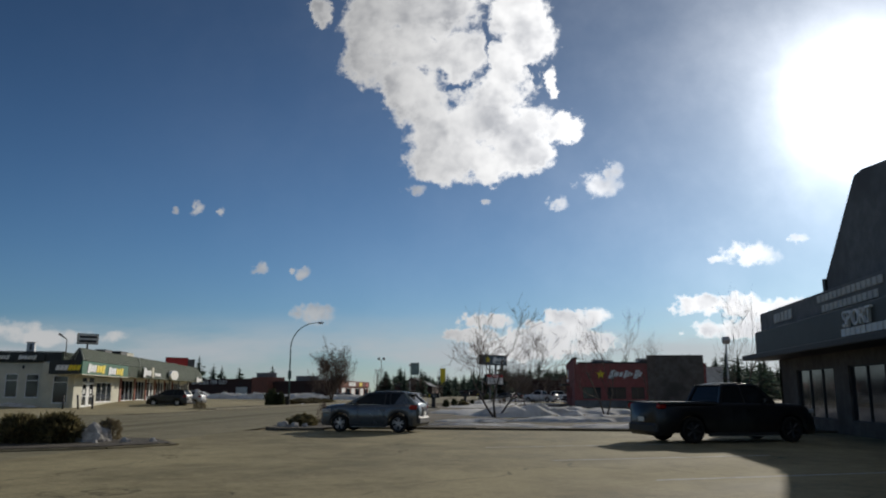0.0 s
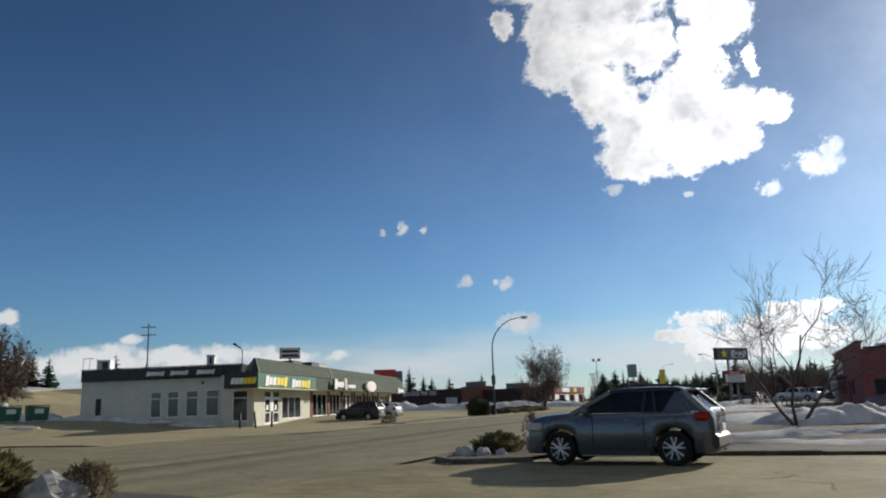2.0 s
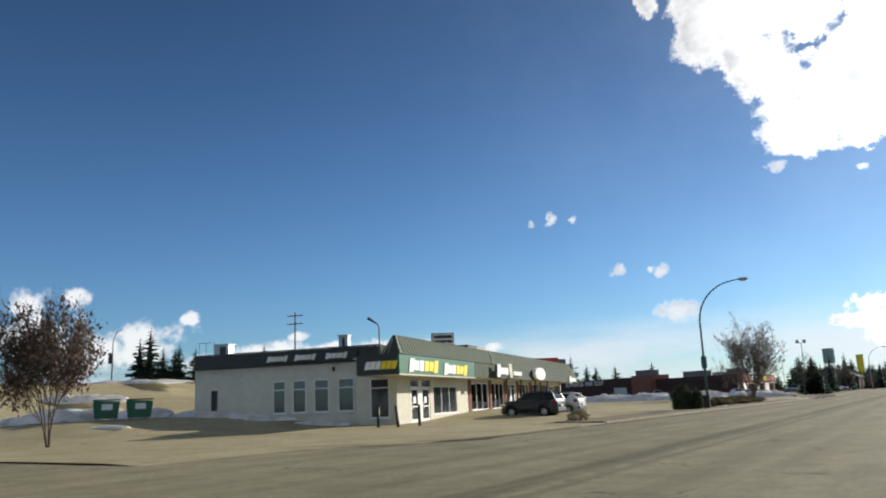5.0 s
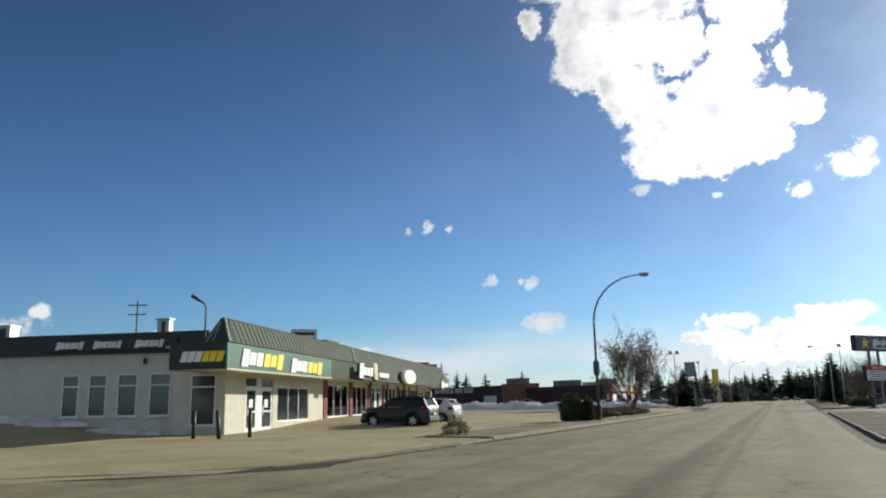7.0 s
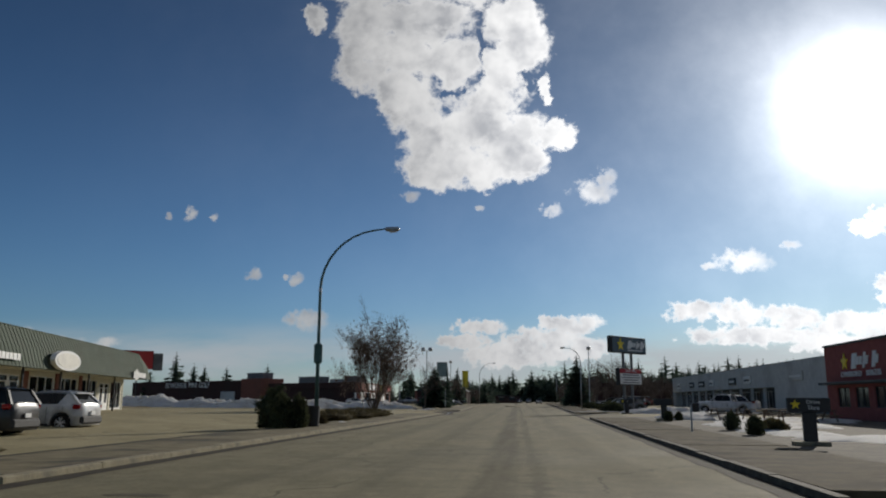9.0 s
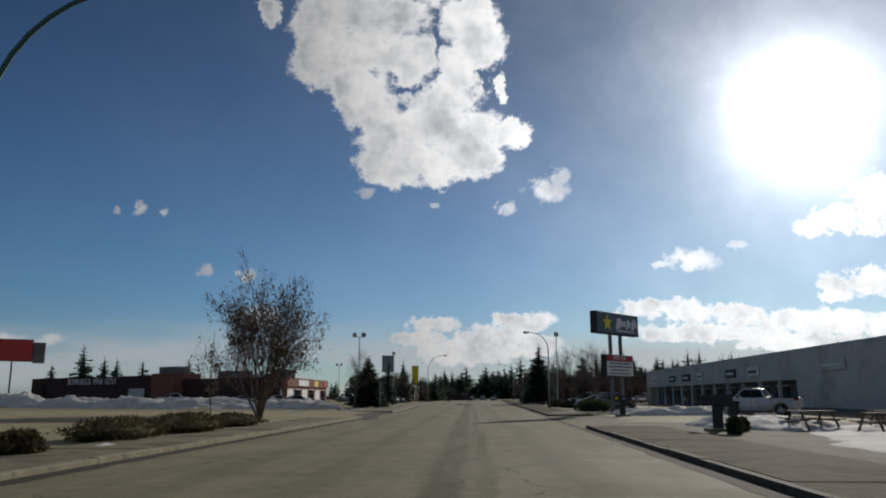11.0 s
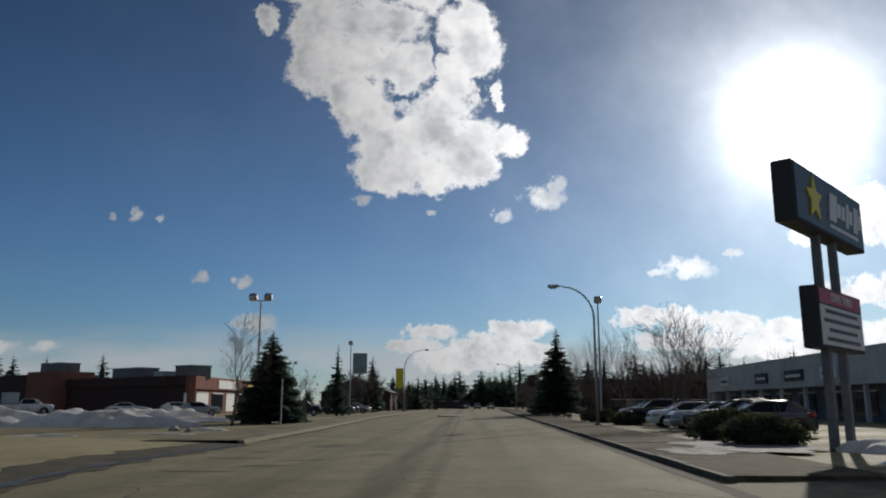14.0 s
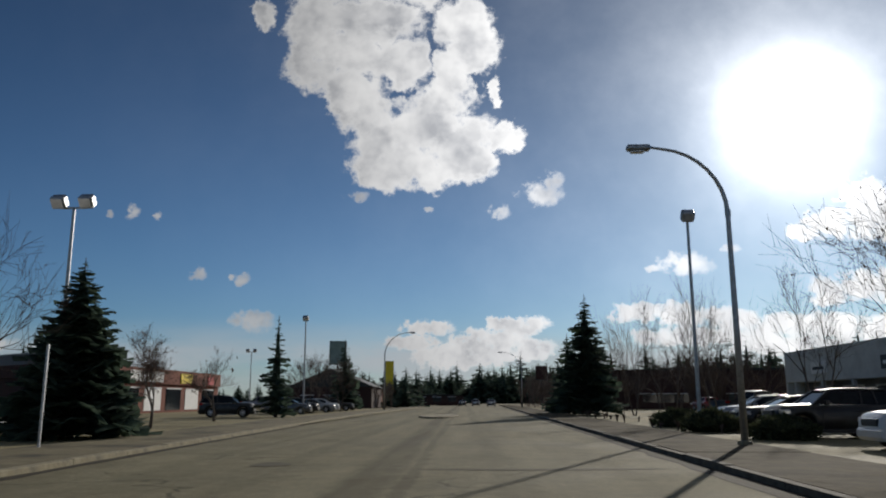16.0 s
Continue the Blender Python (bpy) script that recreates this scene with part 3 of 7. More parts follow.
def ragged(name, ys, left, right, zf, material, label, category, seed, rough=0.25):
    """A flat stain with frayed edges that lies on the ground between two lines x = left(y) and x = right(y)."""
    verts, faces = [], []
    for k, y in enumerate(ys):
        fade = min(1.0, (k + 0.3) / 3, (len(ys) - 0.7 - k) / 3)
        a, b = left(y), right(y)
        c = (a + b) / 2
        a = c + (a - c) * fade + rough * noise.noise(Vector((y * 0.9, seed, 0)))
        b = c + (b - c) * fade + rough * noise.noise(Vector((y * 0.9, seed, 5)))
        for x in (a, c, max(b, a + 0.02)):
            verts.append((x, y, zf(x, y)))
    for k in range(len(ys) - 1):
        for j in (0, 1):
            faces.append((k * 3 + j, k * 3 + j + 1, k * 3 + j + 4, k * 3 + j + 3))
    return tagged(raw(name, verts, faces, material), label, category, kind="structure")


bm = bmesh.new()
edge_ys = spread(123.6, 330, 5)
rows = [[bm.verts.new((north_edge(y) - d, y, z)) for d, z in ((4.0, 0.05), (3.2, 0.10), (0.12, 0.112), (0.12, -0.05))] for y in edge_ys]
for ra, rb in zip(rows, rows[1:]):
    for j in range(3):
        bm.faces.new((ra[j], ra[j + 1], rb[j + 1], rb[j]))
bmesh.ops.recalc_face_normals(bm, faces=bm.faces[:])
tagged(part("pavement_north", bm, M["verge"]), "worn pavement strip along the kerb", "pavement", kind="structure")
strip("pavement_east", 3.97, 6.9, 45, 90.5, 0.115, M["dirt"], "dusty pavement beside the dark kerb")
strip("pavement_far", 3.97, 6.9, 111, 330, 0.115, M["dirt"], "dusty pavement strip along the street")


def kerb_run(name, points, label, group, mat="concrete", sink=0.0):
    """A run of concrete kerb stones following a line of (x, y, width-side) points."""
    run = tagged(new(name), label, "kerb", group, "structure")
    shared = {}
    for (xa, ya), (xb, yb) in zip(points, points[1:]):
        L = math.hypot(xb - xa, yb - ya)
        n = max(1, round(L / 3.0))
        step = L / n
        key = round(step, 2)
        if key not in shared:
            bm = bmesh.new()
            prism(bm, [(-0.11, -0.1), (0.11, -0.1), (0.11, 0.10), (0.07, 0.12), (-0.11, 0.12)], 0.012, step - 0.012)
            shared[key] = mesh_of("kerb_stone", bm)
            shared[key].materials.append(M[mat])
        an = math.atan2(-(xb - xa), yb - ya)
        for i in range(n):
            s = new("kerb_stone", shared[key])
            s.parent = run
            s.matrix_basis = Matrix.Translation((xa + (xb - xa) * i / n, ya + (yb - ya) * i / n, 0.012 * math.sin(i * 2.3) - sink)) @ Matrix.Rotation(an, 4, "Z")
    return run


kerb_run("kerb_corner_ramp", [(-8.85, 42.0), (-8.85, 44.9)], "half-buried concrete kerb stone", "kerbs", "concrete", 0.06)
kerb_run("kerb_west", [(-8.85, 45.0), (-8.85, 104)], "pale worn concrete kerb stones", "kerbs")
kerb_run("kerb_north", NORTH, "pale worn concrete kerb stones", "kerbs")
kerb_run("kerb_east", [(3.86, 44.2), (3.86, 90.5)], "dark grimy concrete kerb stones", "kerbs", "darkkerb")
kerb_run("kerb_far_east", [(3.86, 110.8), (3.86, 260)], "dark grimy concrete kerb stones", "kerbs", "darkkerb")
kerb_run("kerb_bed", [(9.6, 13.1), (8.0, 12.4), (7.2, 13.2), (6.75, 17), (6.7, 30), (5.6, 35), (4.3, 40), (3.95, 44)], "low concrete kerb round the planting bed", "kerbs", "darkkerb")
kerb_run("kerb_lot", [(9.8, 14.72), (60, 14.72)], "low crumbling dirt edge of the car park", "kerbs", "dirt", 0.03)
kerb_run("kerb_corner", [(-22, 24.7), (-15, 26.9), (-11.4, 30.0), (-9.5, 32.6), (-8.9, 35.6), (-8.85, 42.0)], "low worn dirt edge at the street corner", "kerbs", "verge", 0.088)
GUTTER = surface("gutter_silt", (0.038, 0.032, 0.023), (0.07, 0.06, 0.042), 3.0, 0.95, 0, 0.4, 50.0)
SILT = surface("wet_silt", (0.055, 0.047, 0.032), (0.115, 0.10, 0.068), 1.2, 0.9, 0, 0.4, 30.0, (0.06, 0.052, 0.037), 0.7)


def near_road(x, y):
    """Height of the lot edge where it dips to the street."""
    return max(0.0, 0.072 * (-9.0 - x) / 2.5 - 0.012) + 0.009


def corner_line(y):
    """Street edge round the corner, as x for a given y."""
    pts = [(-13.6, 28.0), (-11.4, 30.0), (-9.5, 32.6), (-8.9, 35.6), (-8.85, 42.0)]
    for (xa, ya), (xb, yb) in zip(pts, pts[1:]):
        if y <= yb:
            return xa + (xb - xa) * (y - ya) / (yb - ya)
    return -8.85


def puddle_line(y):
    return -8.05 - 1.0 * smooth_step((y - 104) / 11) + 0.4 * smooth_step((y - 116) / 8)


ragged("gutter_west", spread(42, 104, 0.8), lambda y: -8.735, lambda y: -8.25, lambda x, y: 0.005, GUTTER, "dark silt and meltwater stain along the kerb", "gutter", 1, 0.14)
ragged("gutter_north", spread(124, 230, 1.2), lambda y: north_edge(y) + 0.115, lambda y: north_edge(y) + 0.45, lambda x, y: 0.005, GUTTER, "dark silt along the kerb", "gutter", 2, 0.14)
ragged("gutter_east", spread(40, 240, 1.2), lambda y: 3.3, lambda y: 3.745, lambda x, y: 0.005, GUTTER, "dark silt and meltwater stain along the kerb", "gutter", 3, 0.14)
ragged("gutter_corner", spread(28.2, 42, 0.4), lambda y: corner_line(y) - 0.2, lambda y: corner_line(y) + 0.35 + 0.95 * smooth_step((36 - y) / 4), lambda x, y: 0.006, GUTTER, "dark wet silt along the street corner", "gutter", 4, 0.3)
ragged("lot_silt", spread(45, 66, 0.5), lambda y: -12.35, lambda y: -11.74, lambda x, y: 0.078, SILT, "dark silt line along the edge of the forecourt", "stain", 5, 0.22)
# meltwater across the mouth of the open lot
ragged("melt_stain", spread(101.5, 124, 0.5), lambda y: puddle_line(y) - 0.45 - 1.2 * smooth_step((y - 108) / 6), lambda y: puddle_line(y) + 0.42, near_road, SILT, "dark wet silt stain across the lot entrance", "stain", 6, 0.5)
ragged("puddle", spread(102.5, 123, 0.5), lambda y: puddle_line(y) - 0.13, lambda y: puddle_line(y) + 0.1, lambda x, y: near_road(x, y) + 0.012, surface("meltwater", (0.07, 0.062, 0.055), (0.10, 0.09, 0.08), 1.6, 0.4, 0, 0.15, 8.0, spec=0.12), "narrow puddle of meltwater", "puddle", 7, 0.2)
# patched repairs in the road
SEAM = surface("tar_patch", (0.10, 0.09, 0.062), (0.155, 0.138, 0.095), 2.0, 0.9, 0, 0.3, 60.0)
for k, (x, y, w, l, a) in enumerate([(-6.3, 99, 1.1, 0.35, 5), (-6.6, 107, 0.9, 0.3, -8), (-5.4, 114, 1.2, 0.35, 10), (-5.9, 44.0, 1.0, 0.3, 0), (-6.6, 37.5, 0.9, 0.3, 0),
                                     (-7.0, 58, 0.7, 0.3, 0), (0.4, 138, 5.0, 0.35, 3), (1.2, 131, 3.4, 0.2, -6), (-5.2, 139, 0.8, 1.1, 0), (-6.8, 116.4, 1.5, 0.3, 4), (-4.9, 115.8, 1.3, 0.22, 12), (-3.3, 118.0, 1.2, 0.2, 10), (-6.4, 112.5, 1.6, 0.25, -5), (-7.0, 119.0, 1.0, 0.2, 0), (-1.2, 66, 2.6, 0.12, 8)]):
    c, s = math.cos(radians(a)), math.sin(radians(a))
    pts = []
    for i in range(14):
        t = i / 14 * 2 * math.pi
        r = 1 + 0.18 * math.sin(3.1 * t + k) + 0.1 * math.sin(7 * t + 2 * k)
        px, py = math.cos(t) * w / 2 * r, math.sin(t) * l / 2 * r
        pts.append((x + px * c - py * s, y + px * s + py * c))
    poly_sheet("road_patch", pts, 0.006 + 0.001 * k % 0.003, SEAM, "dark tar repair in the asphalt", "road patch")
LINE = surface("worn_line_paint", (0.42, 0.42, 0.40), (0.6, 0.6, 0.57), 12.0, 0.8, 0, 0.1, 60.0, (0.2, 0.19, 0.16), 3.0)
for x, y in ((16.8, 4.2), (18.6, 0.2), (20.4, -3.6)):
    a = radians(24)
    d, n = Vector((math.cos(a), math.sin(a))), Vector((-math.sin(a), math.cos(a)))
    q = [Vector((x, y)) + d * s * 6 + n * w * 0.05 for s, w in ((0, -1), (1, -1), (1, 1), (0, 1))]
    poly_sheet("parking_line", [tuple(v) for v in q], 0.009, LINE, "worn white parking stall line", "line marking")

# ---- buildings ----
def window_unit(parent, x0, x1, z0, z1, y=0.0, panes=1, transom=0.0, blind=0.0, frame_mat=None, name="window", glass="glass"):
    """A window set in a wall whose outside is towards -y: frame bars, sill, panes and a blind behind."""
    fm = frame_mat or M["white"]
    t = 0.06
    bm = bmesh.new()
    rows = [(z0 + t, transom - t / 2), (transom + t / 2, z1 - t)] if transom else [(z0 + t, z1 - t)]
    cuts = [x0 + (x1 - x0) * i / panes for i in range(panes + 1)]
    lights = [(a + (t if i == 0 else t / 2), b - (t if i == panes - 1 else t / 2), za, zb) for i, (a, b) in enumerate(zip(cuts, cuts[1:])) for za, zb in rows]
    wall_with_holes(bm, x1 - x0, z0, z1, y - 0.03, y + 0.08, lights, x0)
    win = part(name, bm, fm, parent, "framed shop window")
    part("sill", bx(x0 - 0.05, x1 + 0.05, y - 0.09, y - 0.031, z0 - 0.05, z0 + 0.02), fm, win)
    for i in range(panes):
        a, b = x0 + (x1 - x0) * i / panes, x0 + (x1 - x0) * (i + 1) / panes
        part("pane", bx(a + 0.03, b - 0.03, y + 0.02, y + 0.03, z0 + 0.03, z1 - 0.03), M[glass], win, "reflecting glass")
    return win


def wall_with_holes(bm, length, z0, z1, y0, y1, holes, x_start=0.0):
    """A wall along x from x_start, thickness y0..y1, with rectangular openings (x0, x1, z0, z1)."""
    xs = sorted({x_start, x_start + length, *(h[0] for h in holes), *(h[1] for h in holes)})
    zs = sorted({z0, z1, *(h[2] for h in holes), *(h[3] for h in holes)})
    grid = {}

    def v(i, k, y):
        key = (i, k, y)
        if key not in grid:
            grid[key] = bm.verts.new((xs[i], y, zs[k]))
        return grid[key]

    def solid(i, k):
        if not (0 <= i < len(xs) - 1 and 0 <= k < len(zs) - 1):
            return False
        cx, cz = (xs[i] + xs[i + 1]) / 2, (zs[k] + zs[k + 1]) / 2
        return not any(h[0] < cx < h[1] and h[2] < cz < h[3] for h in holes)

    for i in range(len(xs) - 1):
        for k in range(len(zs) - 1):
            if not solid(i, k):
                continue
            for y in (y0, y1):
                bm.faces.new((v(i, k, y), v(i + 1, k, y), v(i + 1, k + 1, y), v(i, k + 1, y)))
            for di, dk, a, b in ((-1, 0, (i, k), (i, k + 1)), (1, 0, (i + 1, k), (i + 1, k + 1)), (0, -1, (i, k), (i + 1, k)), (0, 1, (i, k + 1), (i + 1, k + 1))):
                if not solid(i + di, k + dk):
                    bm.faces.new((v(*a, y0), v(*b, y0), v(*b, y1), v(*a, y1)))
    bmesh.ops.recalc_face_normals(bm, faces=bm.faces[:])


def slanted_bars(name, widths, height, depth, material, parent, m, label, slant=0.25, gap=0.06, tall=None):
    """A row of plain slanting blocks, each its own part, that stands in for a word mark."""
    x = -(sum(widths) + gap * (len(widths) - 1)) / 2
    for i, w in enumerate(widths):
        bm = bmesh.new()
        h = height * (tall[i] if tall else 1)
        vs = [bm.verts.new(c) for c in ((x, 0, -h / 2), (x + w, 0, -h / 2), (x + w + slant * h, 0, h / 2), (x + slant * h, 0, h / 2))]
        back = [bm.verts.new(v.co + Vector((0, depth, 0))) for v in vs]
        bm.faces.new(vs)
        bm.faces.new(back[::-1])
        for k in range(4):
            bm.faces.new((vs[k], back[k], back[(k + 1) % 4], vs[(k + 1) % 4]))
        bmesh.ops.recalc_face_normals(bm, faces=bm.faces[:])
        ob = part(name, bm, material, parent, label)
        ob.matrix_basis = m
        x += w + gap
    return ob


def sandwich_shops():
    """Single-storey shop row; local x runs along the front from the sign corner, y goes into the building, the sign plane is y=0."""
    b = root("shop_row", Matrix.Translation((-20.94, 44.67, 0)) @ Matrix.Rotation(radians(104.6), 4, "Z"), "cream single-storey shop row with green metal mansard roof", "shop building")
    YW, XB, XS, XE, D, HW = 1.7, 3.56, 4.33, 57.0, 17.0, 4.15
    ZS, ZT, ZR, IN = 3.0, 4.18, 5.25, 0.42
    first = [(5.9, 9.5, 0.03, 2.8), (10.2, 15.35, 0.5, 2.42)]
    later = [(19.1, 24.1, 0.55, 2.75), (25.1, 29.3, 0.55, 2.75), (30.5, 33.9, 0.05, 2.75), (35.4, 39.6, 0.9, 2.75), (40.6, 44.6, 0.9, 2.75), (45.6, 49.4, 0.5, 2.75), (50.2, 52.9, 0.1, 2.6), (53.4, 56.5, 0.5, 2.75)]
    bm = bmesh.new()
    wall_with_holes(bm, 18.2 - XB, -0.2, HW, YW, YW + 0.25, first, XB)
    part("front_wall", bm, M["cream"], b, "cream stucco front wall")
    bm = bmesh.new()
    wall_with_holes(bm, XE - 18.2, -0.2, HW, YW + 0.04, YW + 0.28, later, 18.2)
    part("front_wall", bm, M["cream"], b, "cream shop fronts with brick piers")
    for x, w in ((18.22, 0.75), (24.25, 0.7), (29.45, 0.7), (34.2, 0.7), (39.8, 0.6), (44.8, 0.6)):
        part("brick_pier", bx(x, x + w, YW - 0.06, YW + 0.038, -0.1, ZS, bevel=0.01), M["brick"], b, "brown brick pier")
    for x0, x1 in ((19.0, 24.22), (24.98, 29.42)):
        part("brick_plinth", bx(x0, x1, YW - 0.05, YW + 0.037, -0.1, 0.5, bevel=0.01), M["brick"], b, "brown brick plinth under the window")

    def facing_south(name, x, y0, y1, z0, z1, holes, mat, thick, label):
        """A wall in the plane x, seen from -x, with openings given along y."""
        w = bmesh.new()
        wall_with_holes(w, y1 - y0, z0, z1, x, x + thick, holes, y0)
        for v in w.verts:
            v.co = Vector((v.co.y, v.co.x, v.co.z))
        bmesh.ops.recalc_face_normals(w, faces=w.faces[:])
        return part(name, w, mat, b, label)

    bay = (2.2, 3.5, 0.5, 2.92)
    side = [(4.99, 6.13, 0.98, 3.08), (6.8, 7.88, 0.98, 3.08), (8.49, 9.49, 0.98, 3.08), (10.04, 10.98, 0.98, 3.08)]
    side_door = (15.38, 15.92, 0.3, 2.67)
    facing_south("bay_wall", XB, YW + 0.25, 4.46, -0.2, HW, [bay], M["cream"], 0.25, "cream wall of the corner bay")
    part("bay_return", bx(XB + 0.251, XS, 4.24, 4.459, -0.2, HW), M["cream"], b)
    facing_south("side_wall", XS, 4.46, D, -0.3, HW, side + [side_door], M["cream"], 0.25, "cream side wall in shade")
    for y0, y1, z0, z1 in side + [bay]:
        x = XB if z0 < 0.9 else XS
        t = 0.06
        zt = z1 - 0.62
        w = facing_south("window", x - 0.03, y0, y1, z0, z1, [(y0 + t, y1 - t, z0 + t, zt), (y0 + t, y1 - t, zt + 0.07, z1 - t)], M["white"], 0.1, "white framed side window")
        part("pane", bx(x + 0.03, x + 0.04, y0 + 0.03, y1 - 0.03, z0 + 0.03, zt + 0.03), M["glass"], w)
        part("pane", bx(x + 0.03, x + 0.04, y0 + 0.03, y1 - 0.03, zt + 0.04, z1 - 0.03), M["glass"], w)
        part("sill", bx(x - 0.1, x - 0.031, y0 - 0.05, y1 + 0.05, z0 - 0.06, z0), M["white"], w)
    part("neon_sign", bx(XB + 0.05, XB + 0.06, 2.5, 3.2, 2.45, 2.75, bevel=0.003), M["red"], b, "small red window sign")
    dr = part("side_door", bx(XS + 0.05, XS + 0.11, side_door[0], side_door[1], side_door[2], side_door[3]), M["plastic"], b, "dark steel side door")
    part("handle", bx(XS - 0.01, XS + 0.049, 15.44, 15.5, 1.35, 1.42), M["alu"], dr)
    part("wall_lamp", bx(XS - 0.16, XS - 0.002, 6.35, 6.5, 3.55, 3.85, bevel=0.03), M["plastic"], b, "small dark wall lamp")
    part("rear_wall", bx(XS, XE, D, D + 0.25, -0.3, HW), M["cream"], b)
    part("end_wall", bx(XE - 0.001, XE + 0.25, YW, D, -0.1, HW), M["cream"], b)
    part("roof", bx(XS + 0.26, XE - 0.1, YW + 0.3, D - 0.1, HW, HW + 0.2), M["galv"], b, "flat grey roof deck")
    part("shop_floor", bx(XB + 0.3, XE - 0.1, YW + 0.3, D - 0.1, -0.05, 0.0), M["concrete"], b)
    part("partition", bx(XS + 0.3, XE - 0.2, 7.0, 7.1, 0.0, HW), M["blind"], b, "pale partition wall inside the shops")
    # double door with transom and side lights
    for x0, x1 in ((5.95, 7.35), (7.95, 9.45)):
        bm = bmesh.new()
        for a, c, z0, z1 in ((x0, x0 + 0.14, 0.03, 2.3), (x1 - 0.14, x1, 0.03, 2.3), (x0 + 0.14, x1 - 0.14, 2.16, 2.3), (x0 + 0.14, x1 - 0.14, 0.03, 0.28), (x0 + 0.14, x1 - 0.14, 1.05, 1.13)):
            box(bm, a, c, YW + 0.03, YW + 0.1, z0, z1)
        d = part("door", bm, M["white"], b, "white framed glass shop door")
        part("pane", bx(x0 + 0.1, x1 - 0.1, YW + 0.06, YW + 0.07, 0.2, 2.2), M["glass"], d)
        part("notice", bx(x0 + 0.5, x0 + 0.95, YW + 0.045, YW + 0.055, 1.3, 1.72), M["white"], d, "white paper notice")
        part("handle", bx(x0 + 0.2, x0 + 0.25, YW - 0.02, YW + 0.03, 0.9, 1.4), M["alu"], d, "aluminium pull handle")
    part("door_mullion", bx(7.35, 7.95, YW + 0.02, YW + 0.12, 0.03, 2.8), M["white"], b)
    part("transom", bx(5.9, 9.5, YW + 0.035, YW + 0.11, 2.3, 2.4), M["white"], b)
    part("transom_glass", bx(5.95, 9.45, YW + 0.06, YW + 0.07, 2.4, 2.78), M["glass"], b)
    window_unit(b, *first[1], YW + 0.05, 3)
    for x in (10.45, 14.0):
        part("poster", bx(x, x + 0.95, YW + 0.085, YW + 0.095, 1.15, 2.15), M["white"], b, "pale window poster")
    for k, (x0, x1, z0, z1) in enumerate(later):
        if z0 < 0.5:
            n = 2 if x1 - x0 > 2 else 1
            for j in range(n):
                a, c = x0 + 0.03 + (x1 - x0 - 0.06) * j / n, x0 + 0.03 + (x1 - x0 - 0.06) * (j + 1) / n - 0.02
                dd = part("door", bx(a, c, YW + 0.1, YW + 0.15, z0, z1), M["white"], b, "white shop door")
                part("pane", bx(a + 0.35, c - 0.35, YW + 0.088, YW + 0.098, z0 + 0.9, z1 - 0.45), M["glass"], dd)
                part("transom_pane", bx(a + 0.2, c - 0.2, YW + 0.088, YW + 0.098, z1 - 0.38, z1 - 0.1), M["glass"], dd)
        else:
            win = window_unit(b, x0, x1, z0, z1, YW + 0.09, 3, glass="shopglass")
            for j in range(14):
                xa = x0 + 0.1 + (x1 - x0 - 0.2) * j / 14
                part("blind_slat", bx(xa, xa + (x1 - x0 - 0.2) / 14 - 0.05, YW + 0.15, YW + 0.16, z0 + 0.1, z1 - (0.9 if k < 2 else 0.08)), M["blind"], win)
    # dark side fascia with a sign box
    part("side_fascia", bx(XS - 0.24, XS, 3.16, D + 0.2, HW - 0.05, 5.05, bevel=0.02), M["fascia"], b, "dark painted side fascia")
    part("fascia_cap", bx(XS - 0.3, XS + 0.1, 2.95, D + 0.26, 5.08, 5.13), M["fascia"], b)
    sb = part("side_sign_box", bx(XS - 0.42, XS - 0.242, 4.55, 11.6, 4.28, 4.82, bevel=0.02), M["fascia"], b, "long dark sign box with small marks")
    for y in (10.5, 8.4, 6.1):
        for k, mt, wd in ((0.38, "white", 0.22), (-0.40, "blind", 0.22)):
            slanted_bars("sign_mark", [wd] * 3, 0.34, 0.03, M[mt], sb, Matrix.Translation((XS - 0.455, y + k, 4.55)) @ Matrix.Rotation(radians(-90), 4, "Z"), "plain half of a small roof sign", 0.3, 0.035, (1.15, 0.88, 0.95) if k > 0 else (0.95, 0.88, 1.15))
    # overhang with sign band and mansard
    part("soffit", bx(0.05, XE + 0.9, 0.05, YW, ZS + 0.02, ZS + 0.08), M["cream"], b, "cream soffit under the overhang")
    part("corner_soffit", bx(0.05, XS, YW, 3.2, ZS + 0.02, ZS + 0.08), M["cream"], b)
    part("sign_band", bx(0.0, 14.7, 0.0, 0.12, ZS, ZT, bevel=0.015), M["signgreen"], b, "green sign band with plain marks")
    part("band_trim", bx(-0.02, 14.72, -0.03, 0.0, ZS - 0.05, ZS + 0.03), M["cream"], b, "pale trim strip under the sign band")
    # the band's shaded side is coloured dark here instead of green
    part("side_sign_band", bx(-0.001, 0.12, 0.121, 2.6, ZS, ZT), M["fascia"], b, "sign band round the corner, shade put into its dark colour")
    part("panel_band", bx(14.7, 20.6, 0.01, 0.12, ZS + 0.04, ZT), M["roofmetal"], b, "ribbed green metal fascia")
    for x, z, h in ((3.85, 3.56, 0.66), (10.1, 3.48, 0.62)):
        for k, mt, tall in ((-1.3, "white", (1.22, 0.9, 0.98)), (1.27, "yellow", (0.98, 0.9, 1.2))):
            slanted_bars("sign_mark", [0.72] * 3, h, 0.05, M[mt], b, pose(x + k, -0.06, z), "plain half of the sign mark", 0.3, 0.11, tall)
    for k, mt in ((-0.52, "white"), (0.5, "yellow")):
        slanted_bars("sign_mark", [0.29] * 3, 0.46, 0.04, M[mt], b, Matrix.Translation((-0.06, 1.2 - k, 3.55)) @ Matrix.Rotation(radians(-90), 4, "Z"), "plain half of the corner sign", 0.3, 0.045)
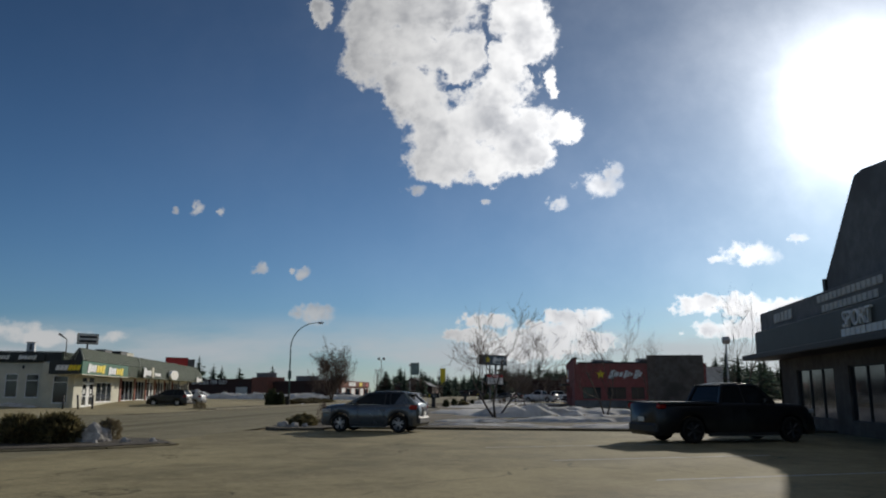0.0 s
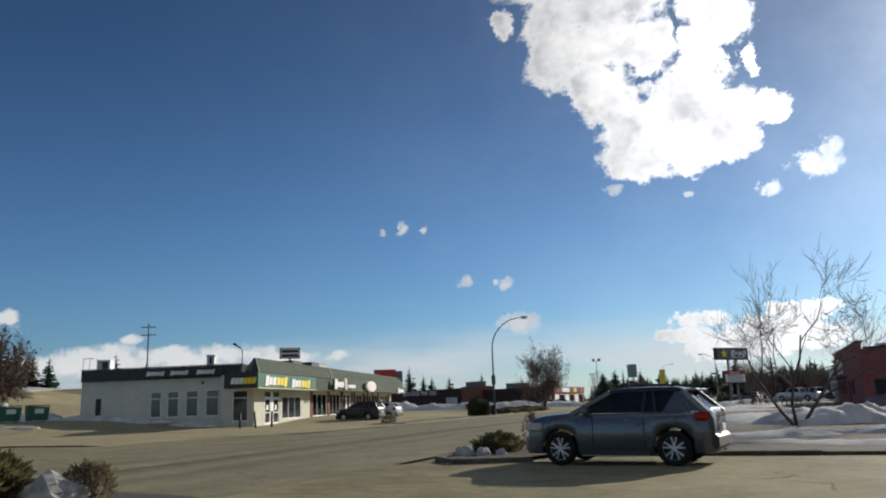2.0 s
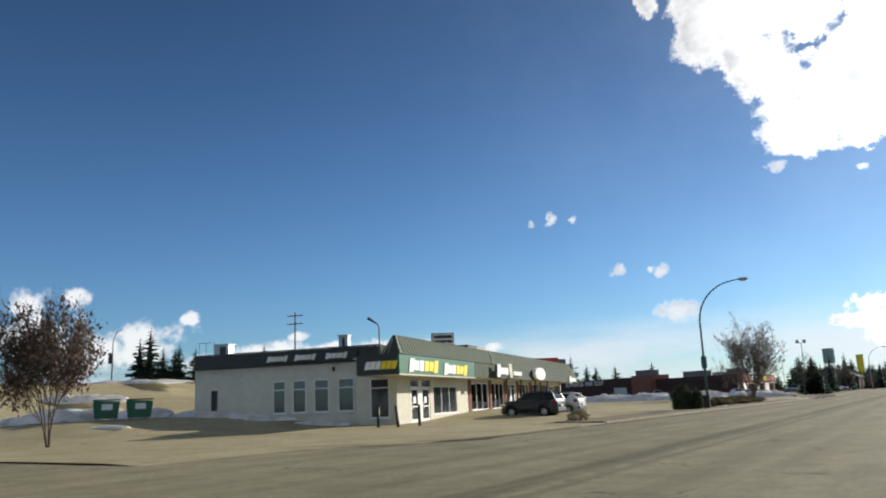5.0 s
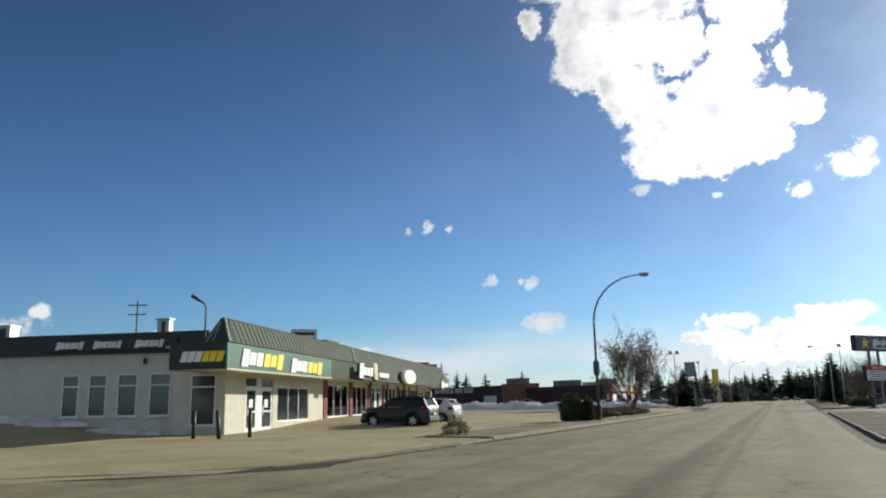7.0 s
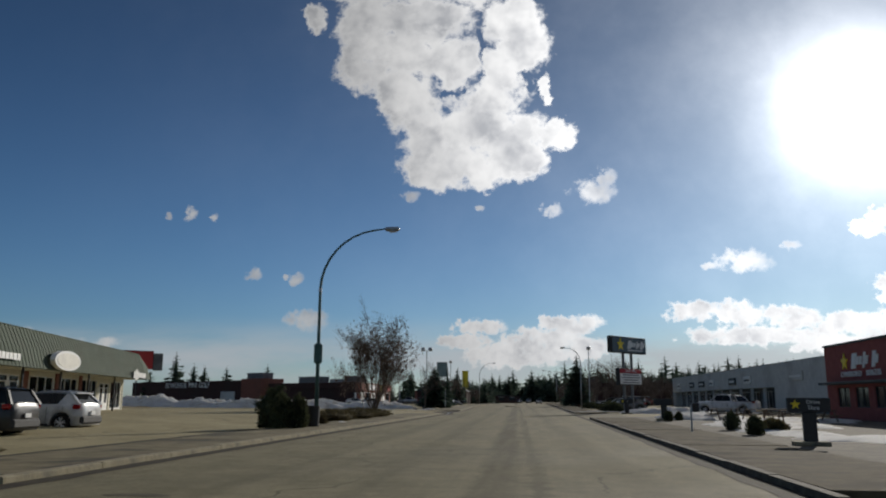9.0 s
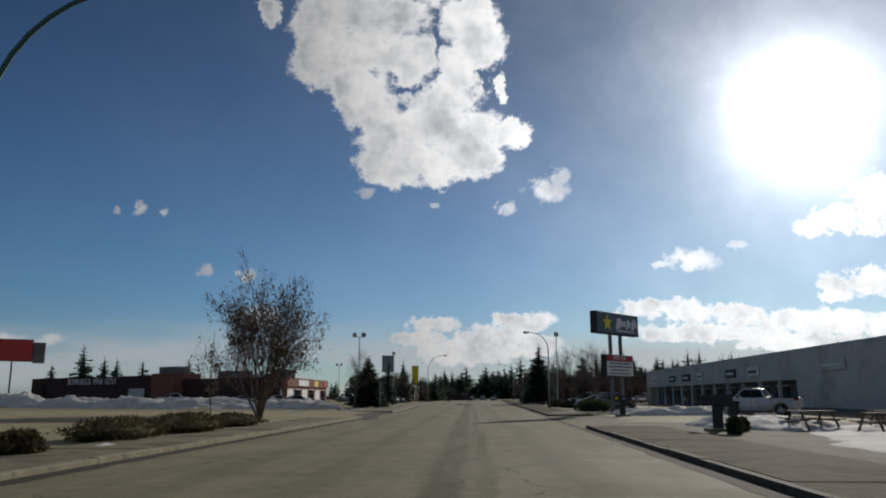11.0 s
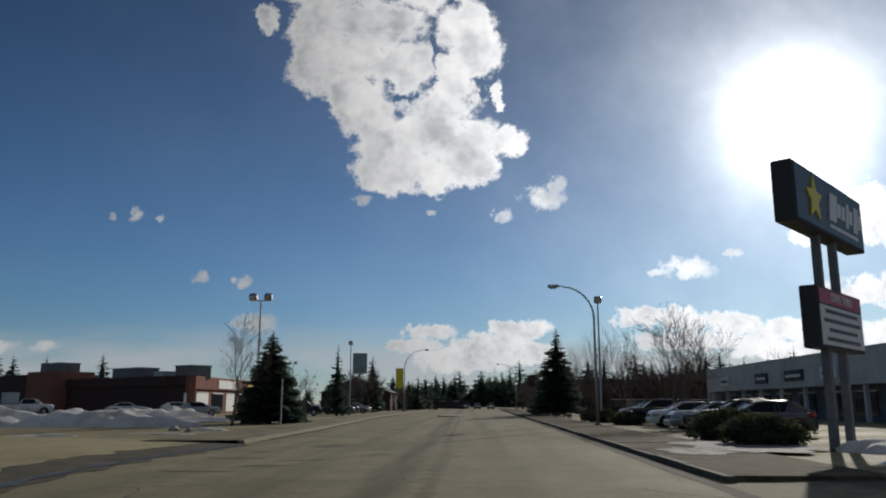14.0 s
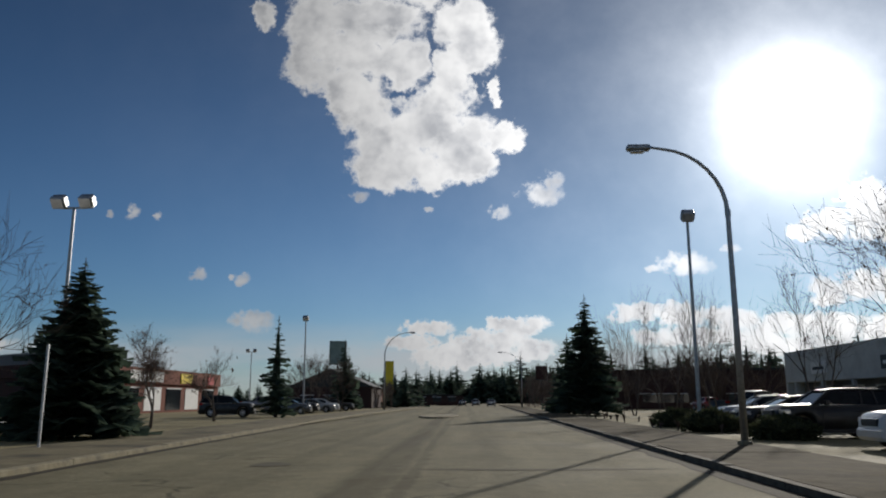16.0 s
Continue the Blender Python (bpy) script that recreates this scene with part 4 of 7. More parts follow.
    # mansard: upper slope along the whole front, lower slope past the ribbed panel
    bm = bmesh.new()
    prism(bm, [(-0.05, ZT), (IN, ZR), (IN + 0.16, ZR), (1.15, ZT), (1.1, ZT - 0.1), (0.1, ZT - 0.1)], 0, 1)
    for v in bm.verts:
        v.co = Vector((XE + (-0.4 if v.co.z > 4.5 else 1.0) if v.co.y > 0.5 else (IN if v.co.z > 4.5 else 0.0), v.co.x, v.co.z))
    bmesh.ops.recalc_face_normals(bm, faces=bm.faces[:])
    part("mansard", bm, M["roofmetal"], b, "sloping green standing-seam metal roof")
    bm = bmesh.new()
    prism(bm, [(-0.42, ZS + 0.02), (-0.06, ZT + 0.02), (0.1, ZT), (0.1, ZS + 0.02)], 20.6, XE + 1.0)
    for v in bm.verts:
        v.co = Vector((v.co.y, v.co.x, v.co.z))
    bmesh.ops.recalc_face_normals(bm, faces=bm.faces[:])
    part("lower_slope", bm, M["roofmetal"], b, "lower slope of the metal roof")
    bm = bmesh.new()
    sl = Vector((0, IN + 0.05, ZR - ZT))
    x = 0.35
    while x < XE - 0.4:
        p = Vector((x + (0.25 if x < 0.6 else 0), -0.062, ZT))
        cyl(bm, p, p + sl, 0.014, n=4)
        if 14.75 < x < 20.6:
            box(bm, x - 0.016, x + 0.016, -0.006, 0.012, ZS + 0.04, ZT)
        elif x >= 20.6:
            cyl(bm, (x, -0.43, ZS + 0.02), (x, -0.07, ZT + 0.02), 0.014, n=4)
        x += 0.5
    part("roof_seams", bm, M["roofmetal"], b, "raised seams of the metal roof", kind="stuff")
    M["flashing"] = surface("pale_green_flashing", (0.20, 0.23, 0.18), (0.26, 0.29, 0.23), 2.0, 0.5, 0, 0.05)
    for xa, xb in ((0.03, 0.03 + IN), (19.6, 20.3)):
        v, f = tube([(xa, -0.075, ZT), (xb, IN - 0.02, ZR + 0.01)], [0.06, 0.06], 4)
        raw("flashing", v, f, M["flashing"], b, "pale metal flashing on the roof")
    part("ridge_cap", bx(IN, XE - 0.4, IN - 0.03, IN + 0.12, ZR, ZR + 0.04), M["roofmetal"], b)
    # end of the mansard with its shade as dark colour, ribbed parapet set back behind
    bm = bmesh.new()
    prism(bm, [(0.02, ZT), (IN - 0.02, ZR - 0.02), (IN + 0.12, ZR - 0.02), (1.08, ZT), (1.0, ZT - 0.09), (0.1, ZT - 0.09)], 0, 1)
    for v in bm.verts:
        v.co = Vector(((IN if v.co.z > 4.5 else 0.0) + (-0.03 if v.co.y < 0.5 else 0.02), v.co.x, v.co.z))
    bmesh.ops.recalc_face_normals(bm, faces=bm.faces[:])
    part("mansard_end", bm, M["fascia"], b, "end of the mansard, its shade put into the dark colour")
    for y0, y1 in ((0.98, 0.52), (0.68, 0.5)):
        v, f = tube([(-0.045, y0, ZT + 0.03), (IN * 0.85 - 0.04, y1, ZT + (ZR - ZT) * 0.85)], [0.03, 0.03], 4)
        raw("end_batten", v, f, M["flashing"], b)
    part("deck", bx(0.13, XS - 0.25, 0.13, 3.0, ZT - 0.2, ZT - 0.12), M["galv"], b, "flat deck behind the sign band")
    part("parapet", bx(XS - 0.24, XE, 3.0, 3.15, ZT - 0.12, 5.08), M["roofmetal"], b, "ribbed green parapet face")
    bm = bmesh.new()
    for k in range(9):
        x = XS - 0.2 + k * 0.3
        box(bm, x, x + 0.05, 2.96, 2.999, ZT - 0.1, 5.06)
    part("parapet_ribs", bm, M["roofmetal"], b, kind="stuff")
    part("band_back", bx(0.0, XS - 0.25, 2.6, 2.72, ZS, ZT), M["fascia"], b)
    # shop signs
    slanted_bars("shop_sign", [0.9, 0.7, 0.7, 0.7], 0.6, 0.08, M["white"], b, pose(20.9, -0.55, 3.62), "white shop letters too small to read", 0.15, 0.14, (1.7, 0.9, 0.9, 1.0))
    slanted_bars("shop_sign", [0.95], 1.15, 0.1, M["cream"], b, pose(23.6, -0.57, 3.7), "pale emblem", -0.25)
    slanted_bars("shop_sign", [0.42] * 6, 0.34, 0.06, M["white"], b, pose(26.1, -0.53, 3.5), "row of small white letters", 0.0, 0.08)
    bm = bmesh.new()
    bmesh.ops.create_cone(bm, cap_ends=True, segments=32, radius1=1.0, radius2=1.0, depth=0.3, matrix=Matrix.Rotation(radians(90), 4, "X"))
    for v in bm.verts:
        v.co = Vector((34.4 + v.co.x * 2.35, -0.62 + v.co.y, 3.62 + v.co.z * 0.6))
    oval = part("oval_sign", bm, M["white"], b, "white oval light-box sign")
    bm = bmesh.new()
    bmesh.ops.create_cone(bm, cap_ends=True, segments=32, radius1=1.0, radius2=1.0, depth=0.02, matrix=Matrix.Rotation(radians(90), 4, "X"))
    for v in bm.verts:
        v.co = Vector((34.4 + v.co.x * 2.05, -0.785 + v.co.y, 3.62 + v.co.z * 0.45))
    part("oval_face", bm, M["blind"], oval, "pale printed sign face")
    slanted_bars("shop_sign", [0.5, 0.45, 0.4, 0.5, 0.5, 0.5, 0.5], 0.42, 0.06, M["white"], b, pose(53.5, -0.55, 3.3), "white shop letters at the end unit", 0.1, 0.12, (1.4, 2.2, 1.6, 1, 1, 1, 1))
    for x in (24.8, 30.0, 36.2, 42.0, 48.6):
        part("canopy_post", cy((x, 0.2, 0.02), (x, 0.2, ZS + 0.03), 0.075, n=8), M["plastic"], b)
    # roof-top plant
    for x0, x1, y0, y1, z1, mt in ((17.9, 20.6, 3.4, 4.4, 6.0, "slatewall"), (26.6, 29.8, 3.4, 4.4, 6.1, "cream"), (23.7, 26.5, 3.3, 4.4, 6.1, "fascia"), (50.5, 55.0, 3.2, 4.4, 5.75, "fascia"), (6.5, 7.3, 16.1, 17.3, 6.0, "galv"), (6.5, 7.0, 6.5, 7.2, 6.05, "galv")):
        u = part("rooftop_unit", bx(x0, x1, y0, y1, HW + 0.2, z1, bevel=0.04), M[mt], b, "boxy rooftop air unit")
        part("grille", bx(x0 - 0.012, x0 - 0.001, y0 + 0.2, y0 + (y1 - y0) * 0.6, z1 - 0.7, z1 - 0.12), M["plastic"], u, "dark vent grille")
        part("unit_cap", bx(x0 - 0.06, x1 + 0.06, y0 - 0.06, y1 + 0.06, z1, z1 + 0.06), M[mt], u)
    for y in (17.9, 18.6, 19.2):
        part("guard_post", cy((6.5, y - 0.6, HW), (6.5, y - 0.6, 6.25), 0.025, n=5), M["galv"], b)
    part("guard_rail", bx(6.48, 6.52, 17.6, 18.7, 6.2, 6.25), M["galv"], b, "thin rail beside the air unit")
    v, f = tube([(2.2, 2.2, 4.6), (2.2, 2.2, 6.0), (2.18, 2.3, 6.2), (2.1, 2.9, 6.6)], [0.045, 0.04, 0.035, 0.1], 6)
    raw("roof_flood_lamp", v, f, M["plastic"], b, "small bent roof lamp")
    part("forecourt_walk", bx(3.4, XE, 0.0, YW - 0.002, -0.15, 0.03, bevel=0.02), M["concrete"], b, "narrow concrete walk along the front")
    return b


sandwich_shops()


def bollard(x, y, tip, label):
    """Dark steel bollard; tip is the sideways lean of its head."""
    v, f = tube([(0, 0, -0.05), (tip * 0.5, 0, 0.6), (tip, 0, 1.2)], [0.085, 0.082, 0.08], 10)
    ob = raw("bollard", v, f, M["black"], None, smooth=True)
    ob.matrix_basis = pose(x, y, 0.03)
    return tagged(ob, label, "bollard", "bollards at the corner")


bollard(-21.9, 43.85, 0.0, "dark upright steel bollard at the shop corner")
bollard(-20.35, 43.65, -0.14, "dark steel bollard knocked aslant at the shop corner")
bollard(-20.05, 45.25, 0.0, "dark steel bollard before the shop door")


def star(parent, size, depth, m, label="yellow star emblem"):
    bm = bmesh.new()
    ring = [(math.sin(i * math.pi / 5) * size * (1 if i % 2 == 0 else 0.45), math.cos(i * math.pi / 5) * size * (1 if i % 2 == 0 else 0.45)) for i in range(10)]
    prism(bm, ring, 0, depth)
    ob = part("star", bm, M["yellow"], parent, label)
    ob.matrix_basis = m
    return ob


def burger_restaurant():
    b = root("burger_restaurant", pose(22.2, 70, 0), "dark red burger restaurant with plain script sign and parapets", "restaurant")
    W, D = 14.0, 26.0
    south = [(0.9, 2.9, 0.9, 2.2), (3.6, 5.6, 0.9, 2.2), (6.2, 7.6, 0.9, 2.2)]
    bm = bmesh.new()
    wall_with_holes(bm, 8.0, 0.0, 4.8, 0.0, 0.3, south)
    part("south_wall", bm, M["redwall"], b, "dark red rendered wall in shade")
    part("south_wall_plain", bx(8.0, W, -0.25, 0.3, 0.0, 5.7), M["shopwall"], b, "dark brown taller wall bay")
    part("plinth", bx(-0.03, 8.0, -0.06, -0.002, 0.0, 0.75), M["slatewall"], b, "grey plinth band")
    for w in south:
        window_unit(b, *w, 0.1, 2, frame_mat=M["plastic"])
    west = [(2.0, 4.2, 0.9, 2.3), (5.2, 7.4, 0.9, 2.3), (8.4, 10.6, 0.9, 2.3), (13.5, 15.2, 0.05, 2.3), (16.5, 18.7, 0.9, 2.3)]
    m = Matrix.Rotation(radians(-90), 4, "Z")
    # west wall: local run from the north corner southwards
    bm = bmesh.new()
    wall_with_holes(bm, D - 0.3, 0.0, 5.35, 0.0, 0.3, west)
    bmesh.ops.transform(bm, matrix=Matrix.Translation((0, D, 0)) @ m, verts=bm.verts[:])
    part("west_wall", bm, M["redwall"], b, "dark red wall towards the street")
    holder = new("street_side")
    holder.parent, holder.matrix_basis = b, Matrix.Translation((0, D, 0)) @ m
    for w in west:
        window_unit(holder, *w, 0.1, 2, frame_mat=M["plastic"])
    star(holder, 0.62, 0.08, pose(3.9, -0.1, 4.1))
    slanted_bars("script_sign", [0.75, 0.42, 0.4, 0.3, 0.4], 0.7, 0.06, M["white"], holder, pose(6.4, -0.08, 4.1), "white script mark drawn as plain blocks", 0.35, 0.12, (1.5, 0.8, 0.8, 1.5, 0.8))
    slanted_bars("script_sign", [0.5, 0.35], 0.7, 0.06, M["white"], holder, pose(8.9, -0.08, 4.1), "white script mark drawn as plain blocks", 0.35, 0.12, (1.5, 0.8))
    lettering("slogan_word", "CHARBROILED", 0.38, 0.03, M["white"], holder, pose(4.9, -0.05, 3.2, 90), "white slogan letters")
    lettering("slogan_word", "BURGERS", 0.38, 0.03, M["white"], holder, pose(8.6, -0.05, 3.2, 90), "white slogan letters")
    star(b, 0.5, 0.08, pose(2.9, -0.1, 3.6))
    slanted_bars("script_sign", [0.6, 0.36, 0.34, 0.26, 0.34, 0.2, 0.45, 0.3], 0.62, 0.06, M["white"], b, pose(5.5, -0.08, 3.6), "white script mark drawn as plain blocks", 0.35, 0.1, (1.5, 0.8, 0.8, 1.4, 0.8, 0.5, 1.5, 0.8))
    part("west_cap", bx(-0.12, 0.4, 0.0, D, 5.35, 5.5), M["fascia"], b, "dark metal parapet cap")
    part("south_cap", bx(0.4, 8.0, -0.1, 0.4, 4.8, 4.95), M["fascia"], b, "dark metal parapet cap")
    part("east_wall", bx(W, W + 0.3, 0.0, D, 0.0, 4.8), M["redwall"], b)
    part("north_wall", bx(0.3, W, D - 0.3, D, 0.0, 5.3), M["redwall"], b)
    part("roof", bx(0.3, W, 0.3, D - 0.3, 4.3, 4.5), M["galv"], b, "flat grey roof")
    part("canopy", bx(-1.0, -0.02, D - 13.2, D - 1.0, 2.5, 2.68, bevel=0.02), M["fascia"], b, "flat dark canopy over the windows")
    for x0, x1, y0, y1, z in ((2.5, 4.2, 8, 10, 5.6), (8.5, 11.5, 12, 15, 5.9), (4, 6, 18, 20, 5.9)):
        u = part("rooftop_unit", bx(x0, x1, y0, y1, 4.5, z, bevel=0.05), M["galv"], b, "boxy rooftop air unit")
        part("grille", bx(x0 + 0.2, x1 - 0.2, y0 - 0.015, y0 - 0.002, z - 0.8, z - 0.2), M["plastic"], u)
    return b


burger_restaurant()


def long_strip():
    """Long pale strip of shops; the street face is local -y after the turn."""
    b = root("shopping_strip", Matrix.Translation((28.3, 198, 0)) @ Matrix.Rotation(radians(-90), 4, "Z"), "long pale grey shopping strip with dark shop fronts", "shop building")
    L, H = 92.0, 5.6
    part("upper_wall", bx(0, 68, 0, 0.3, 2.9, H, bevel=0.03), M["greywall"], b, "pale ribbed upper wall")
    part("plain_wall", bx(68.002, L, 0, 0.3, 0.0, H, bevel=0.03), M["greywall"], b, "plain pale wall without shop fronts")
    part("plain_plinth", bx(68.1, L, -0.04, -0.002, 0.0, 0.4), M["slatewall"], b)
    part("body_wall", bx(0.0, L, 1.6, 1.9, 0.0, 2.9), M["slatewall"], b, "recessed dark shop front wall")
    part("end_wall", bx(-0.3, 0, 0.0, 18, 0.0, H), M["greywall"], b)
    part("near_end_wall", bx(L, L + 0.3, 0.0, 18, 0.0, H), M["greywall"], b, "plain pale end wall")
    part("rear_wall", bx(0, L, 17.7, 18, 0.0, H), M["greywall"], b)
    part("roof", bx(0, L, 0.3, 17.7, H - 0.5, H - 0.25), M["galv"], b, "flat roof")
    part("soffit", bx(0, L, 0.3, 1.6, 2.9, 2.98), M["greywall"], b)
    part("parapet_cap", bx(-0.35, L + 0.35, -0.06, 0.36, H, H + 0.12), M["galv"], b, "thin metal parapet cap")
    for i in range(12):
        x = 1.5 + i * 5.6
        part("column", bx(x, x + 0.35, 0.05, 0.35, 0.0, 2.9), M["greywall"], b)
        w = part("shop_window", bx(x + 0.9, x + 4.6, 1.5, 1.58, 0.5, 2.4), M["glass"], b, "dark shop window")
        part("frame", bx(x + 0.85, x + 4.65, 1.47, 1.5, 2.4, 2.5), M["alu"], w)
        part("mullion", bx(x + 2.7, x + 2.8, 1.46, 1.5, 0.5, 2.4), M["alu"], w)
    for x, w, mt in ((6, 3.0, "white"), (18, 3.4, "fascia"), (26, 4.2, "plastic"), (34, 3.0, "white"), (47, 3.6, "fascia"), (55, 3.4, "white"), (74, 4.5, "greywall")):
        s = part("shop_sign", bx(x, x + w, -0.22, -0.07, 3.5, 4.5, bevel=0.03), M[mt], b, "rectangular shop sign box")
        part("sign_bar", bx(x + 0.4, x + w - 0.4, -0.235, -0.222, 3.85, 4.1), M["plastic" if mt == "white" else "white"], s, "plain bar of unreadable writing")
    for x in (12, 40, 66):
        part("rooftop_unit", bx(x, x + 2, 6, 8, H - 0.3, H + 0.9, bevel=0.05), M["galv"], b, "boxy rooftop air unit")
    return b


long_strip()


def bowling_hall():
    """Dark low hall across the open lot; local x runs from its near corner along the front, outside is -y."""
    p, q = Vector((-35.9, 189, 0)), Vector((-66, 210, 0))
    d = (q - p).normalized()
    an = math.atan2(d.y, d.x)
    m = Matrix.Translation(p) @ Matrix.Rotation(an, 4, "Z") @ Matrix.Scale(-1, 4, (0, 1, 0))
    b = root("bowling_hall", Matrix.Translation(p) @ Matrix.Rotation(an, 4, "Z"), "low dark brown bowling hall with brick block", "building")
    # outside is local +y here
    part("front_wall", bx(0.35, 30, -0.4, 0, 0, 4.6), M["darkwall"], b, "dark brown front wall in shade")
    part("front_band", bx(0.35, 30, 0.0, 0.25, 3.5, 4.75, bevel=0.03), M["darkwall"], b, "dark projecting fascia band")
    part("corner_pier", bx(-0.5, 0.35, -0.5, 0.35, 0, 4.8, bevel=0.03), M["brick"], b, "red brick corner pier")
    part("white_post", cy((-0.1, 0.6, 0), (-0.1, 0.6, 2.6), 0.18, n=10), M["white"], b)
    part("brick_block", bx(30, 38, -4, 2.2, 0, 5.9, bevel=0.04), M["brick"], b, "red brick entrance block")
    part("hall_wall", bx(38, 92, -1.0, 1.4, 0, 5.6, bevel=0.04), M["darkwall"], b, "dark wall with faded lettering")
    part("loading_door", bx(41.5, 47.5, 1.41, 1.5, 0.1, 3.0), M["greywall"], b, "pale roller door")
    for word, x in (("BOWLING", 69.3), ("&", 64.0), ("MINI", 60.4), ("GOLF", 55.1)):
        lettering("wall_word", word, 1.35, 0.04, M["white"], b, Matrix.Translation((x, 1.45, 4.55)) @ Matrix.Rotation(radians(180), 4, "Z") @ Matrix.Rotation(radians(90), 4, "X"), "faded pale wall lettering")
    part("back_wall", bx(20, 92, -26, -25.6, 0, 4.6), M["darkwall"], b)
    part("roof", bx(20, 92, -25.6, -0.4, 4.2, 4.45), M["galv"], b, "flat roof")
    # side towards the street: brick with shop signs
    s = new("street_side")
    s.parent, s.matrix_basis = b, Matrix.Rotation(-an, 4, "Z")
    part("street_wall", bx(-0.3, 0.1, 0.6, 36, 0, 4.5), M["brick"], s, "red brick side wall")
    part("street_band", bx(0.1, 0.4, 0.6, 36, 3.1, 4.7, bevel=0.03), M["brick"], s, "brick fascia band")
    for y0, y1, mt in ((9, 17, "white"), (22, 25.5, "yellow"), (31, 33, "red")):
        part("shop_sign", bx(0.401, 0.5, y0, y1, 3.3, 4.4), M[mt], s, "plain shop sign panel")
    for k in range(6):
        w = part("shop_window", bx(0.101, 0.16, 2 + k * 5.6, 6.2 + k * 5.6, 0.3, 2.6), M["glass"] if k % 2 else M["white"], s, "shop front window")
        part("frame", bx(0.161, 0.2, 2 + k * 5.6, 6.2 + k * 5.6, 2.6, 2.75), M["alu"], w)
    for x0, x1, y0, z1, mt in ((33.0, 39.2, -3.2, 7.2, "slatewall"), (15.5, 22.5, -5.5, 6.1, "slatewall"), (2.2, 5.6, -4.5, 6.0, "slatewall"), (9.2, 11.2, -5, 5.4, "galv")):
        u = part("rooftop_unit", bx(x0, x1, y0, y0 + 3, 4.4, z1, bevel=0.05), M[mt], b, "rooftop plant screen")
        part("cap", bx(x0 - 0.1, x1 + 0.1, y0 - 0.1, y0 + 3.1, z1, z1 + 0.12), M["galv"], u)
    return b


bowling_hall()


def sports_shop():
    """Sports shop along the car park; the front looks west, its north end lies at local y 33.5."""
    b = root("sports_shop", pose(30, -12, 0), "dark sports shop with sign fascia and steep gable", "shop building")
    N_END = 33.5
    holes = [(2.5, 7, 0.5, 2.6), (8.5, 13, 0.5, 2.6), (14.5, 16.5, 0.05, 2.4), (18, 22.5, 0.5, 2.6), (24, 28.5, 0.5, 2.6), (29.5, 32.5, 0.5, 2.6)]
    m = Matrix.Translation((0, N_END, 0)) @ Matrix.Rotation(radians(-90), 4, "Z")
    bm = bmesh.new()
    wall_with_holes(bm, N_END, 0, 4.3, 0.0, 0.3, holes)
    bmesh.ops.transform(bm, matrix=m, verts=bm.verts[:])
    part("front_wall", bm, M["shopwall"], b, "dark brown shop front wall in shade")
    face = new("front_face")
    face.parent, face.matrix_basis = b, m
    for h in holes:
        window_unit(face, *h, 0.1, 3, frame_mat=M["plastic"])
    part("canopy", bx(-1.5, 0.0, 0.0, N_END + 0.9, 3.15, 3.4, bevel=0.03), M["plastic"], b, "dark canopy over the walk")
    part("fascia", bx(-1.2, 0.0, 0.0, N_END - 0.6, 3.4, 4.45, bevel=0.03), M["fascia"], b, "dark sign fascia along the front")
    part("upper_sign_board", bx(-0.9, -0.1, 0.0, N_END - 0.6, 4.45, 5.35, bevel=0.03), M["slatewall"], b, "slate grey sign board over the fascia")
    lettering("fascia_lettering", "SPORT", 0.55, 0.05, M["white"], face, pose(13.0, -1.25, 4.0, 90), "white fascia letters")
    slanted_bars("sign_bar", [0.34] * 9, 0.26, 0.04, M["white"], face, pose(13.4, -1.25, 3.6), "plain bars of unreadable writing", 0.0, 0.08)
    slanted_bars("sign_bar", [0.4] * 5, 0.4, 0.04, M["greywall"], face, pose(4.2, -0.95, 4.9), "plain bars of unreadable writing", 0.0, 0.12)
    slanted_bars("sign_bar", [0.3] * 14, 0.26, 0.04, M["greywall"], face, pose(11.5, -0.95, 5.1), "plain bars of unreadable writing", 0.0, 0.12)
    slanted_bars("sign_bar", [0.3] * 12, 0.26, 0.04, M["greywall"], face, pose(11.5, -0.95, 4.7), "plain bars of unreadable writing", 0.0, 0.12)
    part("side_wall", bx(0.0, 24, N_END - 0.3, N_END, 0, 4.3), M["shopwall"], b, "plain side wall")
    part("south_wall", bx(0.0, 24, 0.0, 0.3, 0, 4.3), M["shopwall"], b)
    part("rear_wall", bx(23.7, 24, 0.3, N_END - 0.3, 0, 4.3), M["shopwall"], b)
    part("roof", bx(0, 24, 0.3, N_END - 0.3, 4.3, 4.5), M["fascia"], b, "dark flat roof")
    bm = bmesh.new()
    prism(bm, [(25.9, 4.5), (25.9, 6.0), (22.3, 9.3), (21.6, 9.35), (14, 8.4), (7, 4.5)], -0.2, 9)
    for v in bm.verts:
        v.co = Vector((v.co.y, v.co.x, v.co.z))
    bmesh.ops.recalc_face_normals(bm, faces=bm.faces[:])
    g = part("gable", bm, M["slatewall"], b, "steep grey gable over the entrance")
    part("gable_edge", bx(-0.3, -0.202, 25.75, 26.0, 4.5, 6.05), M["fascia"], g)
    return b


sports_shop()


